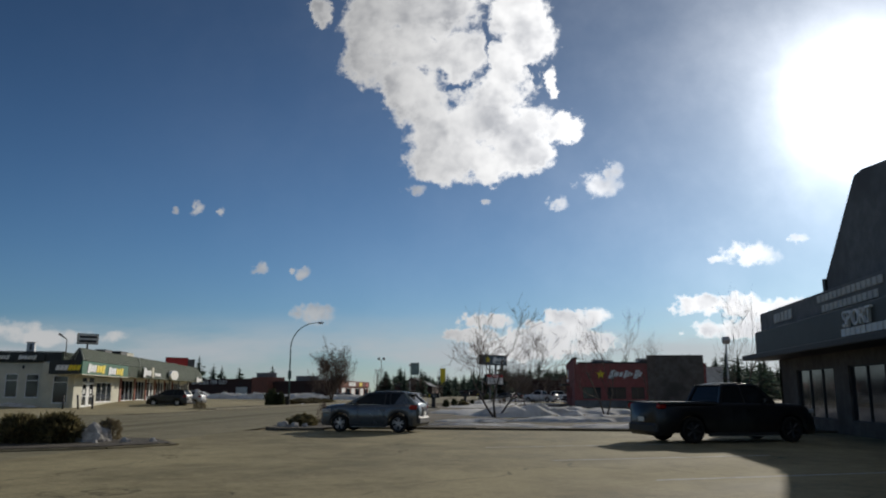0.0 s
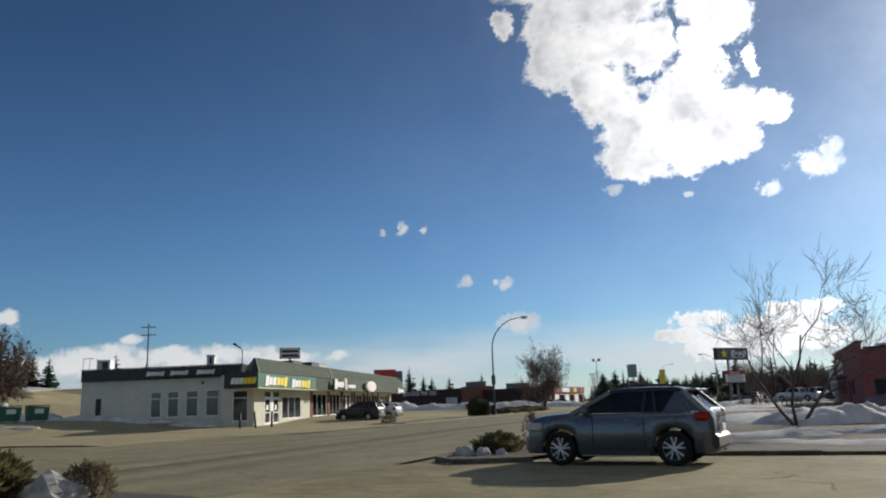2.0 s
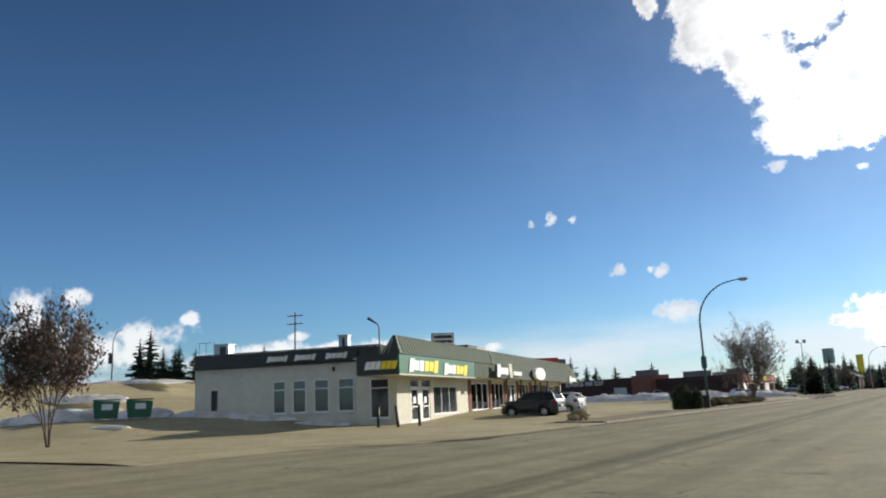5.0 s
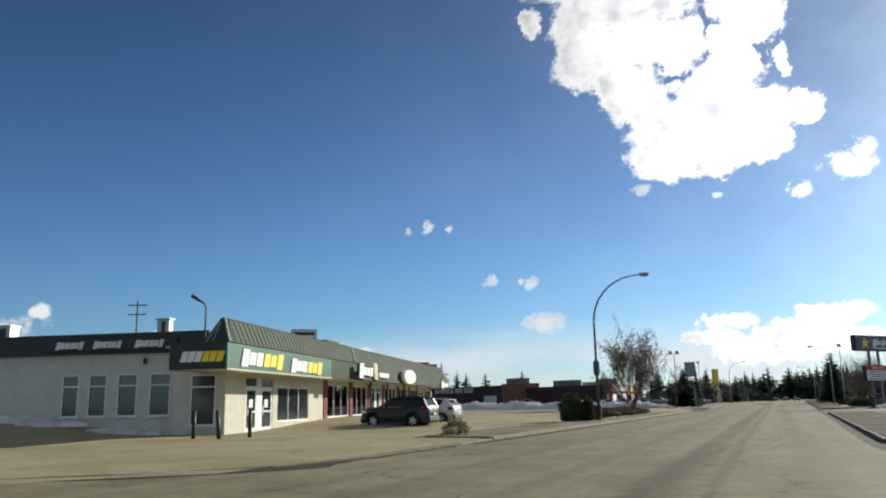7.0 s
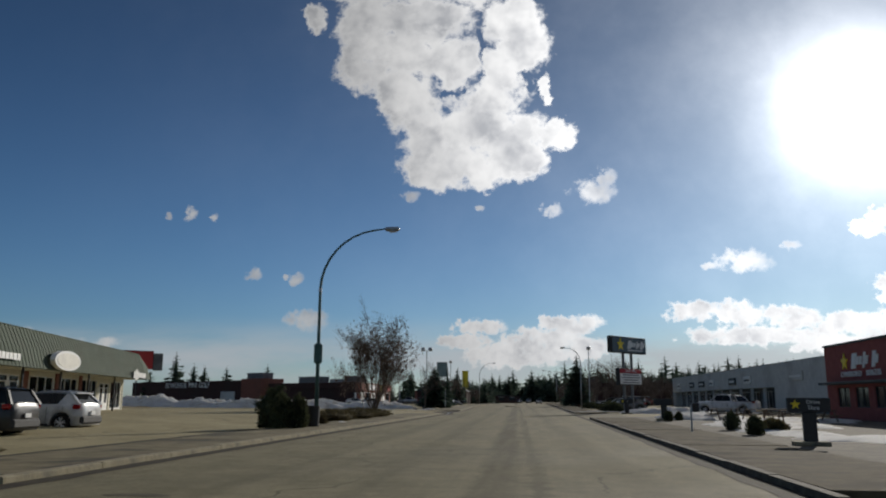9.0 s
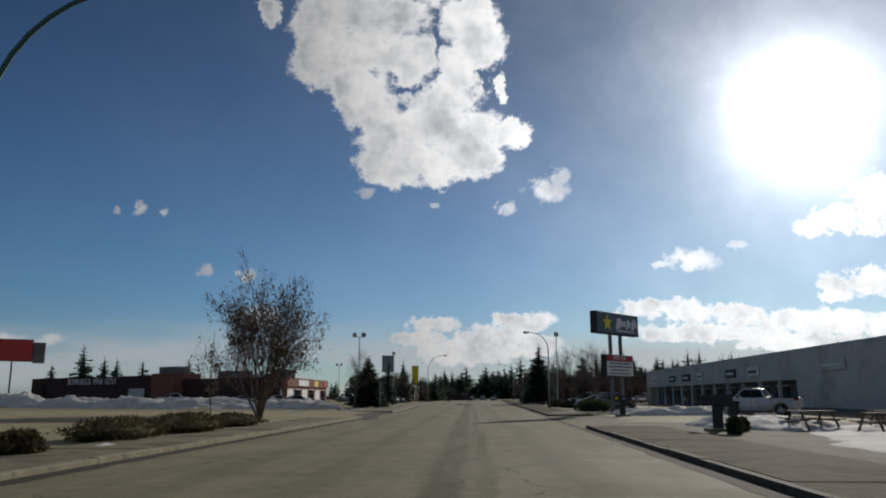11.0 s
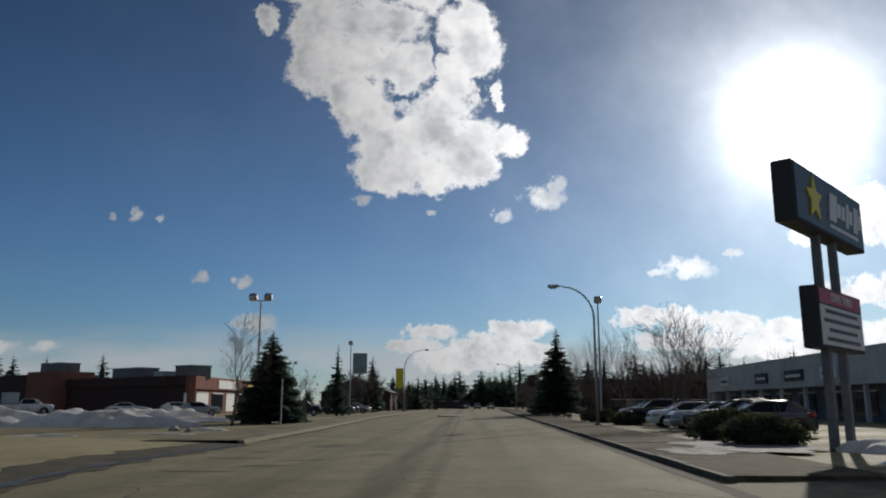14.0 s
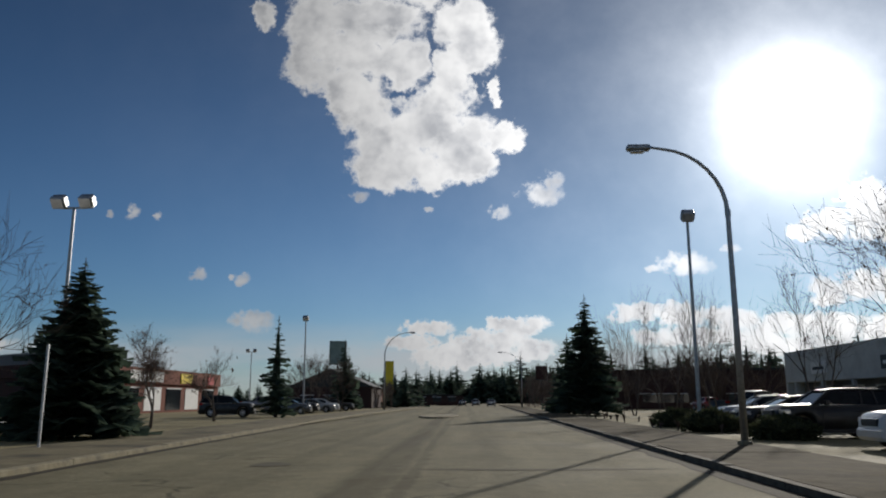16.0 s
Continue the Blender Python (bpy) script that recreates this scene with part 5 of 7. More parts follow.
def far_house(x, y, w, d, h, wall, roof, turn, label, pitch=0.22):
    b = root("house", pose(x, y, hill(x, y) - 0.05, 0, 0, turn), label, "house", "far houses")
    part("wall", bx(-w / 2, w / 2, -d / 2, d / 2, -0.3, h), wall, b)
    bm = bmesh.new()
    prism(bm, [(-w / 2 - 0.4, h), (0, h + w * pitch), (w / 2 + 0.4, h)], -d / 2 - 0.3, d / 2 + 0.3)
    part("roof", bm, roof, b)
    for k in range(3):
        wn = part("window", bx(-w / 2 + w * (0.15 + 0.28 * k), -w / 2 + w * (0.3 + 0.28 * k), -d / 2 - 0.03, -d / 2 - 0.002, 1.0, 2.2), M["glass"], b)
        part("frame", bx(-w / 2 + w * (0.14 + 0.28 * k), -w / 2 + w * (0.31 + 0.28 * k), -d / 2 - 0.05, -d / 2 - 0.031, 2.2, 2.32), M["white"], wn)
    return b


far_house(-141, 86, 11, 8, 2.2, M["cream"], M["galv"], 60, "long low pale house on the embankment", 0.06)
far_house(-13, 330, 14, 10, 2.6, M["darkwall"], M["fascia"], 8, "dark low building at the end of the street", 0.03)
far_house(-32, 300, 16, 14, 4, M["brick"], M["fascia"], 0, "brown building beyond the lot")
far_house(-26, 258, 14, 12, 3.6, M["darkwall"], M["fascia"], 0, "dark shop building beyond the lot")
far_house(38, 246, 44, 18, 5.6, M["darkwall"], M["fascia"], 0, "long dark flat-roofed building behind the trees", 0.008)

# ---- vehicles ----
def paint(name, c, rough=0.25, metal=0.3, coat=0.6):
    return surface(name, c, tuple(v * 1.12 for v in c), 1.2, rough, metal, 0.0, 30.0, tuple(v * 0.7 + 0.02 for v in c), 0.8, coat=coat)


PAINTS = {"slate": paint("slate_blue_paint", (0.095, 0.105, 0.12)), "black": paint("black_car_paint", (0.006, 0.006, 0.007), 0.4, 0.0, 0.2), "white": paint("white_car_paint", (0.62, 0.62, 0.62), 0.3, 0.0),
          "silver": paint("silver_car_paint", (0.32, 0.33, 0.34), 0.3, 0.6), "red": paint("red_car_paint", (0.25, 0.015, 0.012), 0.3, 0.0), "navy": paint("navy_car_paint", (0.02, 0.026, 0.045)), "grey": paint("grey_car_paint", (0.10, 0.10, 0.105))}
FORMS = {
    # length, width, height, wheel radius, front axle, rear axle (from the nose), hood height, belt height, and x of: windscreen foot, roof front, roof rear, tail glass foot
    "suv": (3.98, 1.78, 1.58, 0.345, 0.80, 3.20, 0.99, 1.05, 1.0, 1.90, 3.42, 3.92),
    "jeep": (4.15, 1.78, 1.66, 0.36, 0.82, 3.24, 1.06, 1.10, 1.15, 1.80, 3.80, 4.08),
    "hatch": (4.2, 1.78, 1.50, 0.32, 0.85, 3.42, 0.92, 0.98, 1.0, 1.85, 3.3, 4.1),
    "sedan": (4.7, 1.82, 1.45, 0.33, 0.92, 3.65, 0.92, 0.98, 1.30, 2.15, 3.3, 4.0),
    "pickup": (5.8, 2.0, 1.88, 0.40, 1.0, 4.6, 1.15, 1.22, 1.55, 2.1, 3.35, 3.6),
}


def vehicle(form, colour, m, label, category="car", group="parked cars", rails=True):
    """A parked vehicle; nose towards local -x, origin on the ground under the middle."""
    L, W, H, R, xf, xr, hood, belt, a, bb, c, d = FORMS[form]
    car = root(category if category != "car" else "car", m, label, category, group)
    P = PAINTS[colour]
    off = -L / 2
    hw = W / 2

    def low(x):
        z = 0.24
        for xw in (xf, xr):
            k = (R + 0.07) ** 2 - (x - xw) ** 2
            if k > 0:
                z = max(z, R + math.sqrt(k))
        return z

    def high(x):
        if form == "pickup" and x > d:
            return belt - 0.02
        if x < a:
            t = x / a
            return 0.62 + (hood - 0.62) * min(1, (t * 5)) ** 0.5 if t < 0.2 else hood + (belt - hood) * (t - 0.2) / 0.8
        if x > d:
            t = (L - x) / max(0.05, L - d)
            return 0.75 + (belt - 0.75) * min(1, max(0, t) * 1.0 + 0.35) ** 0.5
        return belt + 0.03 * (x - a) / (d - a)

    def half(x):
        t = min(x, L - x)
        return hw * (0.80 + 0.20 * min(1, t / 0.55) ** 0.55)

    xs = sorted({0.0, 0.06, 0.18, 0.4, a, bb, c, d, L - 0.4, L - 0.15, L - 0.05, L, *[xf + (R + 0.07) * k for k in (-1, -0.97, -0.8, -0.5, 0, 0.5, 0.8, 0.97, 1)], *[xr + (R + 0.07) * k for k in (-1, -0.97, -0.8, -0.5, 0, 0.5, 0.8, 0.97, 1)], 2.0, 2.6})
    xs = [x for x in xs if 0 <= x <= L]
    bm = bmesh.new()
    rings = []
    for x in xs:
        zb, zt, w = low(x), high(x), half(x)
        zm = max(zb + 0.03, (zb + zt) / 2)
        pts = [(0, zb), (-w * 0.93, zb), (-w, zb + min(0.06, (zt - zb) * 0.2)), (-w, zm), (-w * 0.985, zt - 0.10), (-w * 0.93, zt - 0.01), (-w * 0.6, zt + 0.035), (0, zt + 0.05),
               (w * 0.6, zt + 0.035), (w * 0.93, zt - 0.01), (w * 0.985, zt - 0.10), (w, zm), (w, zb + min(0.06, (zt - zb) * 0.2)), (w * 0.93, zb)]
        rings.append([bm.verts.new((x + off, py, pz)) for py, pz in pts])
    n = len(rings[0])
    for r0, r1 in zip(rings, rings[1:]):
        for k in range(n):
            bm.faces.new((r0[k], r1[k], r1[(k + 1) % n], r0[(k + 1) % n]))
    bm.faces.new(rings[0])
    bm.faces.new(rings[-1][::-1])
    bmesh.ops.recalc_face_normals(bm, faces=bm.faces[:])
    part("body", bm, P, car, smooth=True)
    # greenhouse
    wi = hw * 0.90
    rt = hw * 0.70

    def quad_loft(name, mat, x0, x1, x2, x3, z0, z1, w0, w1, label=""):
        g = bmesh.new()
        lowp = [(x0, -w0), (x3, -w0), (x3, w0), (x0, w0)]
        upp = [(x1, -w1), (x2, -w1), (x2, w1), (x1, w1)]
        va = [g.verts.new((x + off, y, z0)) for x, y in lowp]
        vb = [g.verts.new((x + off, y, z1)) for x, y in upp]
        g.faces.new(vb)
        g.faces.new(va[::-1])
        for k in range(4):
            g.faces.new((va[k], va[(k + 1) % 4], vb[(k + 1) % 4], vb[k]))
        bmesh.ops.recalc_face_normals(g, faces=g.faces[:])
        return part(name, g, mat, car, label)

    zr = H - 0.09
    glass = quad_loft("glasshouse", M["carglass"], a, bb, c, d, belt - 0.02, zr, wi, rt, "dark tinted glass")
    g = bmesh.new()
    n_x = 7
    rows = []
    for i in range(n_x):
        x = bb - 0.08 + (c - bb + 0.16) * i / (n_x - 1)
        crown = 0.075 * (1 - (2 * i / (n_x - 1) - 1) ** 2) ** 0.5 if 0 < i < n_x - 1 else 0.0
        rows.append([g.verts.new((x + off, y, zr + z + (crown if abs(y) < rt else crown * 0.5))) for y, z in ((-rt - 0.03, -0.05), (-rt - 0.015, 0.012), (-rt * 0.5, 0.02), (0, 0.022), (rt * 0.5, 0.02), (rt + 0.015, 0.012), (rt + 0.03, -0.05))])
    for r0, r1 in zip(rows, rows[1:]):
        for k in range(6):
            g.faces.new((r0[k], r1[k], r1[k + 1], r0[k + 1]))
    bmesh.ops.solidify(g, geom=g.faces[:], thickness=0.03)
    bmesh.ops.recalc_face_normals(g, faces=g.faces[:])
    part("roof", g, P, car, smooth=True)
    for sgn in (-1, 1):
        def pil(x0, x1, w, mat=P):
            v, f = tube([(x0 + off, sgn * (wi + 0.005), belt - 0.03), (x1 + off, sgn * (rt + 0.01), zr)], [w, w * 0.9], 4)
            raw("pillar", v, f, mat, car)
        pil(a, bb, 0.06)
        pil((bb + c) / 2 - 0.05, (bb + c) / 2, 0.04, M["black"])
        if form in ("suv", "jeep", "hatch"):
            pil(c - 0.55, c - 0.6, 0.04, M["black"])
        pil(d, c, 0.075)
        part("mirror", bx(a + 0.35 + off, a + 0.52 + off, sgn * (hw + 0.02) - 0.09, sgn * (hw + 0.02) + 0.09, belt + 0.0, belt + 0.16, bevel=0.04), P, car)
        for x in ((bb + c) / 2 - 0.25, c - 0.35):
            if not (form == "pickup" and x > d - 0.2):
                part("door_handle", bx(x + off, x + 0.2 + off, sgn * hw - 0.02, sgn * hw + 0.025, belt - 0.22, belt - 0.18), P, car)
        part("sill_trim", bx(xf + R + 0.12 + off, xr - R - 0.12 + off, sgn * hw - 0.05, sgn * hw + 0.012, 0.22, 0.33), M["plastic"], car, "dark plastic sill")
        part("side_step", bx(xf + R + 0.15 + off, xr - R - 0.15 + off, sgn * hw - 0.03, sgn * hw + 0.03, 0.205, 0.225), M["galv"], car, "thin bright sill strip")
        part("window_trim", bx(a + 0.25 + off, d - 0.2 + off, sgn * wi - 0.006, sgn * wi + 0.022, belt - 0.02, belt + 0.012), M["chrome"], car)
        for x in (bb - 0.35, (bb + c) / 2 - 0.03, c - 0.15):
            if x > xf + R + 0.1 and x < xr + 0.1:
                part("door_seam", bx(x + off - 0.006, x + off + 0.006, sgn * hw - 0.01, sgn * hw + 0.004, 0.36 if x < xr - R else 0.85, belt - 0.08), M["black"], car)
        if form in ("suv", "hatch"):
            # body-coloured panel behind the last side window
            qp = bmesh.new()
            edge = [(c - 0.42, belt - 0.02, wi), (d + 0.01, belt - 0.02, wi), (c + 0.03, zr, rt), (c - 0.14, zr, rt)]
            va = [qp.verts.new((x + off, sgn * (w + 0.012), z)) for x, z, w in edge]
            vb = [qp.verts.new((x + off, sgn * (w - 0.05), z)) for x, z, w in edge]
            qp.faces.new(va)
            qp.faces.new(vb[::-1])
            for k in range(4):
                qp.faces.new((va[k], vb[k], vb[(k + 1) % 4], va[(k + 1) % 4]))
            bmesh.ops.recalc_face_normals(qp, faces=qp.faces[:])
            part("quarter_panel", qp, P, car)
        part("headlight", bx(0.05 + off, 0.42 + off, sgn * hw * 0.9 - 0.13, sgn * hw * 0.9 + 0.02, hood - 0.28, hood - 0.1, bevel=0.04), M["clearlamp"], car, "clear headlight")
        tl = bx(L - 0.34 + off, L - 0.02 + off, sgn * hw * 0.9 - 0.12, sgn * hw * 0.93 + 0.02, belt - 0.17, belt + 0.0, bevel=0.05)
        part("tail_light", tl, M["redlamp"], car, "red tail light")
        if rails and form in ("suv", "jeep"):
            v, f = tube([(bb + 0.2 + off, sgn * rt * 0.92, H - 0.03), (bb + 0.3 + off, sgn * rt * 0.92, H + 0.03), (c - 0.3 + off, sgn * rt * 0.92, H + 0.03), (c - 0.2 + off, sgn * rt * 0.92, H - 0.03)], [0.018] * 4, 6)
            raw("roof_rail", v, f, M["plastic"], car)
    if form in ("suv", "hatch"):
        part("roof_spoiler", bx(c - 0.05 + off, c + 0.26 + off, -rt, rt, zr - 0.035, zr + 0.02, bevel=0.015), P, car)
    part("front_bumper", bx(-0.06 + off, 0.25 + off, -hw * 0.84, hw * 0.84, 0.26, 0.56, bevel=0.07), M["plastic"] if form in ("jeep", "pickup") else P, car)
    part("grille", bx(-0.035 + off, 0.1 + off, -hw * 0.5, hw * 0.5, 0.6, hood - 0.14, bevel=0.02), M["black"], car, "dark grille")
    part("rear_bumper", bx(L - 0.25 + off, L + 0.07 + off, -hw * 0.86, hw * 0.86, 0.3, 0.62, bevel=0.07), M["plastic"] if form != "pickup" or colour == "black" else M["chrome"], car)
    part("number_plate", bx(L + 0.04 + off, L + 0.075 + off, -0.16, 0.16, 0.66, 0.8), M["white"], car, "blank pale plate")
    if form == "pickup":
        for sgn in (-1, 1):
            part("bed_rail", bx(d + 0.1 + off, L - 0.05 + off, sgn * hw - 0.09, sgn * hw - 0.005, belt - 0.02, belt + 0.05), M["plastic"], car)
        # the bed is not hollow: a black sheet on top paints its shade
        part("bed_floor_shadow", bx(d + 0.12 + off, L - 0.1 + off, -hw + 0.12, hw - 0.12, belt + 0.03, belt + 0.045), M["black"], car, "black slab that stands for the shade in the load bed")
    for x in (xf, xr):
        for sgn in (-1, 1):
            t = bmesh.new()
            prof = [(0.68, -0.11), (0.92, -0.115), (1.0, -0.08), (1.0, 0.08), (0.92, 0.115), (0.68, 0.11)]
            N_ = 28
            rr = [[t.verts.new((x + off + math.cos(q * 2 * math.pi / N_) * R * pr, sgn * (hw - 0.12) + py, R + math.sin(q * 2 * math.pi / N_) * R * pr)) for pr, py in prof] for q in range(N_)]
            for q in range(N_):
                for k in range(len(prof)):
                    t.faces.new((rr[q][k], rr[q][(k + 1) % len(prof)], rr[(q + 1) % N_][(k + 1) % len(prof)], rr[(q + 1) % N_][k]))
            bmesh.ops.recalc_face_normals(t, faces=t.faces[:])
            wheel = part("wheel", t, M["tyre"], car, "black tyre", smooth=True)
            yo = sgn * (hw - 0.045)
            part("brake_disc", cy((x + off, yo - sgn * 0.09, R), (x + off, yo - sgn * 0.07, R), R * 0.69, n=20), M["black"], wheel)
            s = bmesh.new()
            for k in range(5 if form == "suv" else 6):
                an = 2 * math.pi * k / (5 if form == "suv" else 6) + 0.3
                for da in ((-0.24, 0.24) if form == "suv" else (0,)):
                    q0, q1 = R * 0.12, R * 0.70
                    cyl(s, (x + off + math.cos(an + da * 0.4) * q0, yo, R + math.sin(an + da * 0.4) * q0), (x + off + math.cos(an + da) * q1, yo - sgn * 0.01, R + math.sin(an + da) * q1), 0.017 if form == "suv" else 0.04, 0.022 if form == "suv" else 0.045, n=4)
            cyl(s, (x + off, yo - sgn * 0.03, R), (x + off, yo + sgn * 0.012, R), R * 0.15, n=10)
            for q in range(24):
                a0, a1 = q * 2 * math.pi / 24, (q + 1) * 2 * math.pi / 24
                vs = [s.verts.new((x + off + math.cos(an) * R * pr, yo + sgn * oy, R + math.sin(an) * R * pr)) for an in (a0, a1) for pr, oy in ((0.66, -0.04), (0.72, 0.0))]
                s.faces.new((vs[0], vs[1], vs[3], vs[2]))
            part("rim", s, M["plastic"] if form == "pickup" and colour == "black" else M["rim"], wheel, "dark steel rim" if form == "pickup" and colour == "black" else "light alloy rim")
    return car


def parked(form, colour, x, y, heading, label, category="car", z=0.0, group="parked cars"):
    """heading: degrees of the nose from +x, counter-clockwise."""
    return vehicle(form, colour, Matrix.Translation((x, y, z)) @ Matrix.Rotation(radians(heading + 180), 4, "Z"), label, category, group)


parked("suv", "slate", 11.80, 12.75, 173.5, "slate blue compact SUV parked beside the planting bed", "SUV", 0.004)
parked("pickup", "black", 24.3, 8.6, 22, "dark pickup truck parked before the sports shop", "pickup truck", 0.004)
parked("jeep", "black", -19.0, 57.2, 183, "black boxy SUV parked facing the shops", "SUV", 0.07)
parked("suv", "white", -19.6, 62.2, 183, "white SUV parked facing the shops", "SUV", 0.07)
parked("pickup", "white", 21.3, 121.5, -60, "white pickup truck beside melting snow", "pickup truck", 0.05)
parked("pickup", "white", 18.5, 112.0, 150, "white work pickup in the yard", "pickup truck", 0.05)
parked("hatch", "grey", 11.2, 130.5, 178, "dark car parked nose to the pavement", "car", 0.05)
parked("suv", "black", 11.4, 134.0, 178, "black SUV parked nose to the pavement", "SUV", 0.05)
parked("sedan", "silver", 11.4, 137.6, 178, "silver sedan parked nose to the pavement", "car", 0.05)
parked("hatch", "white", 11.3, 143.2, 178, "white hatchback parked nose to the pavement", "car", 0.05)
parked("jeep", "black", 11.0, 149.6, 180, "dark van-like SUV parked beyond the lamp post", "SUV", 0.05)
parked("sedan", "black", 12.2, 156.0, 178, "dark sedan parked in the yard", "car", 0.05)
parked("hatch", "silver", 12.5, 160, 178, "silver hatchback parked in the yard", "car", 0.05)
parked("suv", "red", 25, 214, 100, "red SUV far off in the yard", "SUV", 0.05)
parked("sedan", "white", 28, 205, 95, "white sedan far off in the yard", "car", 0.05)
parked("pickup", "black", 17.5, 176, 20, "dark pickup in the yard", "pickup truck", 0.05)
parked("jeep", "black", -20.6, 183, 10, "dark SUV parked in the open lot", "SUV", 0.05)
parked("pickup", "silver", -33.0, 236, 5, "silver pickup before the brick shops", "pickup truck", 0.05)
parked("hatch", "white", -35.0, 184.0, 15, "white car before the brick corner of the hall", "car", 0.05)
parked("sedan", "white", -41.3, 184.6, 20, "white car behind the snow banks", "car", 0.05)
parked("pickup", "white", -54.0, 186, 20, "white pickup truck before the bowling hall", "pickup truck", 0.05)
parked("hatch", "silver", -30.5, 178, 20, "silver car in the open lot", "car", 0.05)
for k, (x, y, col, form) in enumerate([(-19.0, 196, "grey", "hatch"), (-19.2, 201, "black", "suv"), (-19.0, 207, "silver", "sedan"), (-19.4, 213, "white", "hatch"), (-19.1, 220, "black", "sedan"), (-19.3, 227, "grey", "suv")]):
    parked(form, col, x, y, 4 + k, "car parked in a row along the lot", "car", 0.05, "row of cars in the lot")
for x, y, col, form, lab in ((-2.0, 300, "silver", "suv", "pale SUV far down the street"), (1.4, 292, "silver", "sedan", "silver sedan far down the street"), (-5.2, 306, "grey", "sedan", "grey car far down the street")):
    parked(form, col, x, y, 90, lab, "car", 0.0, "cars down the street")

# ---- trees and shrubs ----
def bare_tree(x, y, height, spread_r, seed, label, z=0.05, stems=1, clusters=0, twig="twig", density=1.0, lean=0.0, fine=2, speck=1.0, crook=1.0):
    """Leafless tree: tapered forking limbs, fine twigs and, where asked, small dry seed clusters."""
    rng = random.Random(seed)
    tree = root("tree", pose(x, y, z), label, "tree", "bare trees")
    tv, tf, wv, wf, ends = [], [], [], [], []
    low_fork = 0.17 if stems > 5 else 0.28 if stems > 3 else 0.35

    def add(points, radii, n, thick):
        v, f = tube(points, radii, n)
        vv, ff = (tv, tf) if thick else (wv, wf)
        o = len(vv)
        vv.extend(v)
        ff.extend(tuple(i + o for i in q) for q in f)

    def grow(p, d, length, r, depth):
        pts, rad = [p.copy()], [r]
        seg = 4 if depth < 2 else 3
        q = p.copy()
        for i in range(seg):
            d = (d + Vector((rng.gauss(0, 0.10 * crook), rng.gauss(0, 0.10 * crook), rng.gauss(0.04, 0.07 * crook)))).normalized()
            q = q + d * length / seg
            pts.append(q.copy())
            rad.append(r * (1 - 0.55 * (i + 1) / seg))
        add(pts, rad, 7 if depth == 0 else 5 if depth < 2 else 3, depth < 2)
        if depth >= 4:
            ends.append(q)
            for _ in range(fine):
                w = (d + Vector((rng.gauss(0, 0.45), rng.gauss(0, 0.45), rng.gauss(0.25, 0.3)))).normalized()
                b0 = p.lerp(q, rng.uniform(0.2, 1.0))
                add([b0, b0 + w * length * rng.uniform(0.5, 1.1)], [max(0.007, r * 0.6), 0.004], 3, False)
            return
        k = max(2, round((rng.choice((3, 4, 4, 5)) if depth < 3 else rng.choice((3, 4))) * density))
        for j in range(k):
            t = low_fork + (1 - low_fork) * (j + rng.random() * 0.6) / k
            i = min(seg - 1, int(t * seg))
            base = pts[i].lerp(pts[i + 1], t * seg - i) if t < 1 else pts[-1]
            an = rng.random() * 2 * math.pi
            side = d.orthogonal().normalized()
            side = Matrix.Rotation(an, 3, d) @ side
            wide = rng.uniform(0.35, 0.85) * (1.1 if depth == 0 else 0.9) * (0.6 + 0.4 * crook)
            nd = (d + side * wide + Vector((0, 0, 0.12))).normalized()
            grow(base, nd, length * rng.uniform(0.55, 0.78), max(0.008, rad[i] * rng.uniform(0.45, 0.62)), depth + 1)

    for s in range(stems):
        an = 2 * math.pi * s / max(1, stems) + rng.random()
        tilt = 0.05 if stems == 1 else 0.1 + 0.52 * (s % 4) / 3 if stems > 5 else rng.uniform(0.2, 0.5) * spread_r / height * 1.6 * (0.7 + 0.3 * crook)
        d = Vector((math.cos(an) * tilt + lean, math.sin(an) * tilt, 1)).normalized()
        grow(Vector((math.cos(an) * 0.1 * (stems > 1), math.sin(an) * 0.1 * (stems > 1), -0.1)), d, height * (0.45 if stems == 1 else 0.56 - 0.2 * tilt if stems > 5 else 0.5), height * (0.021 if stems == 1 else 0.011), 0)
    top = sorted(v.z for v in wv)[int(len(wv) * 0.998)]
    wide = sorted(math.hypot(v.x, v.y) for v in wv)[int(len(wv) * 0.99)]
    sc = Matrix.Diagonal((spread_r / wide, spread_r / wide, height / top))
    for vs in (tv, wv, ends):
        for v in vs:
            v.xyz = sc @ v
    raw("trunk", [tuple(v) for v in tv], tf, M["bark"], tree, "grey-brown trunk and limbs", smooth=True)
    raw("crown", [tuple(v) for v in wv], wf, M[twig], tree, "fine bare twigs")
    if clusters:
        cv, cf = [], []
        for e in ends:
            for _ in range(clusters):
                if rng.random() < 0.75:
                    c = e + Vector((rng.gauss(0, 0.16), rng.gauss(0, 0.16), rng.gauss(-0.06, 0.16)))
                    s = rng.uniform(0.02, 0.05) * speck
                    o = len(cv)
                    for _ in range(4):
                        cv.append(tuple(c + Vector((rng.gauss(0, s), rng.gauss(0, s), rng.gauss(-s * 0.4, s * 1.5)))))
                    cf += [(o, o + 1, o + 2), (o, o + 2, o + 3), (o + 1, o + 3, o + 2)]
        raw("dry_fruit", cv, cf, M["deadleaf"], tree, "dry reddish-brown seed clusters", kind="stuff")
    return tree


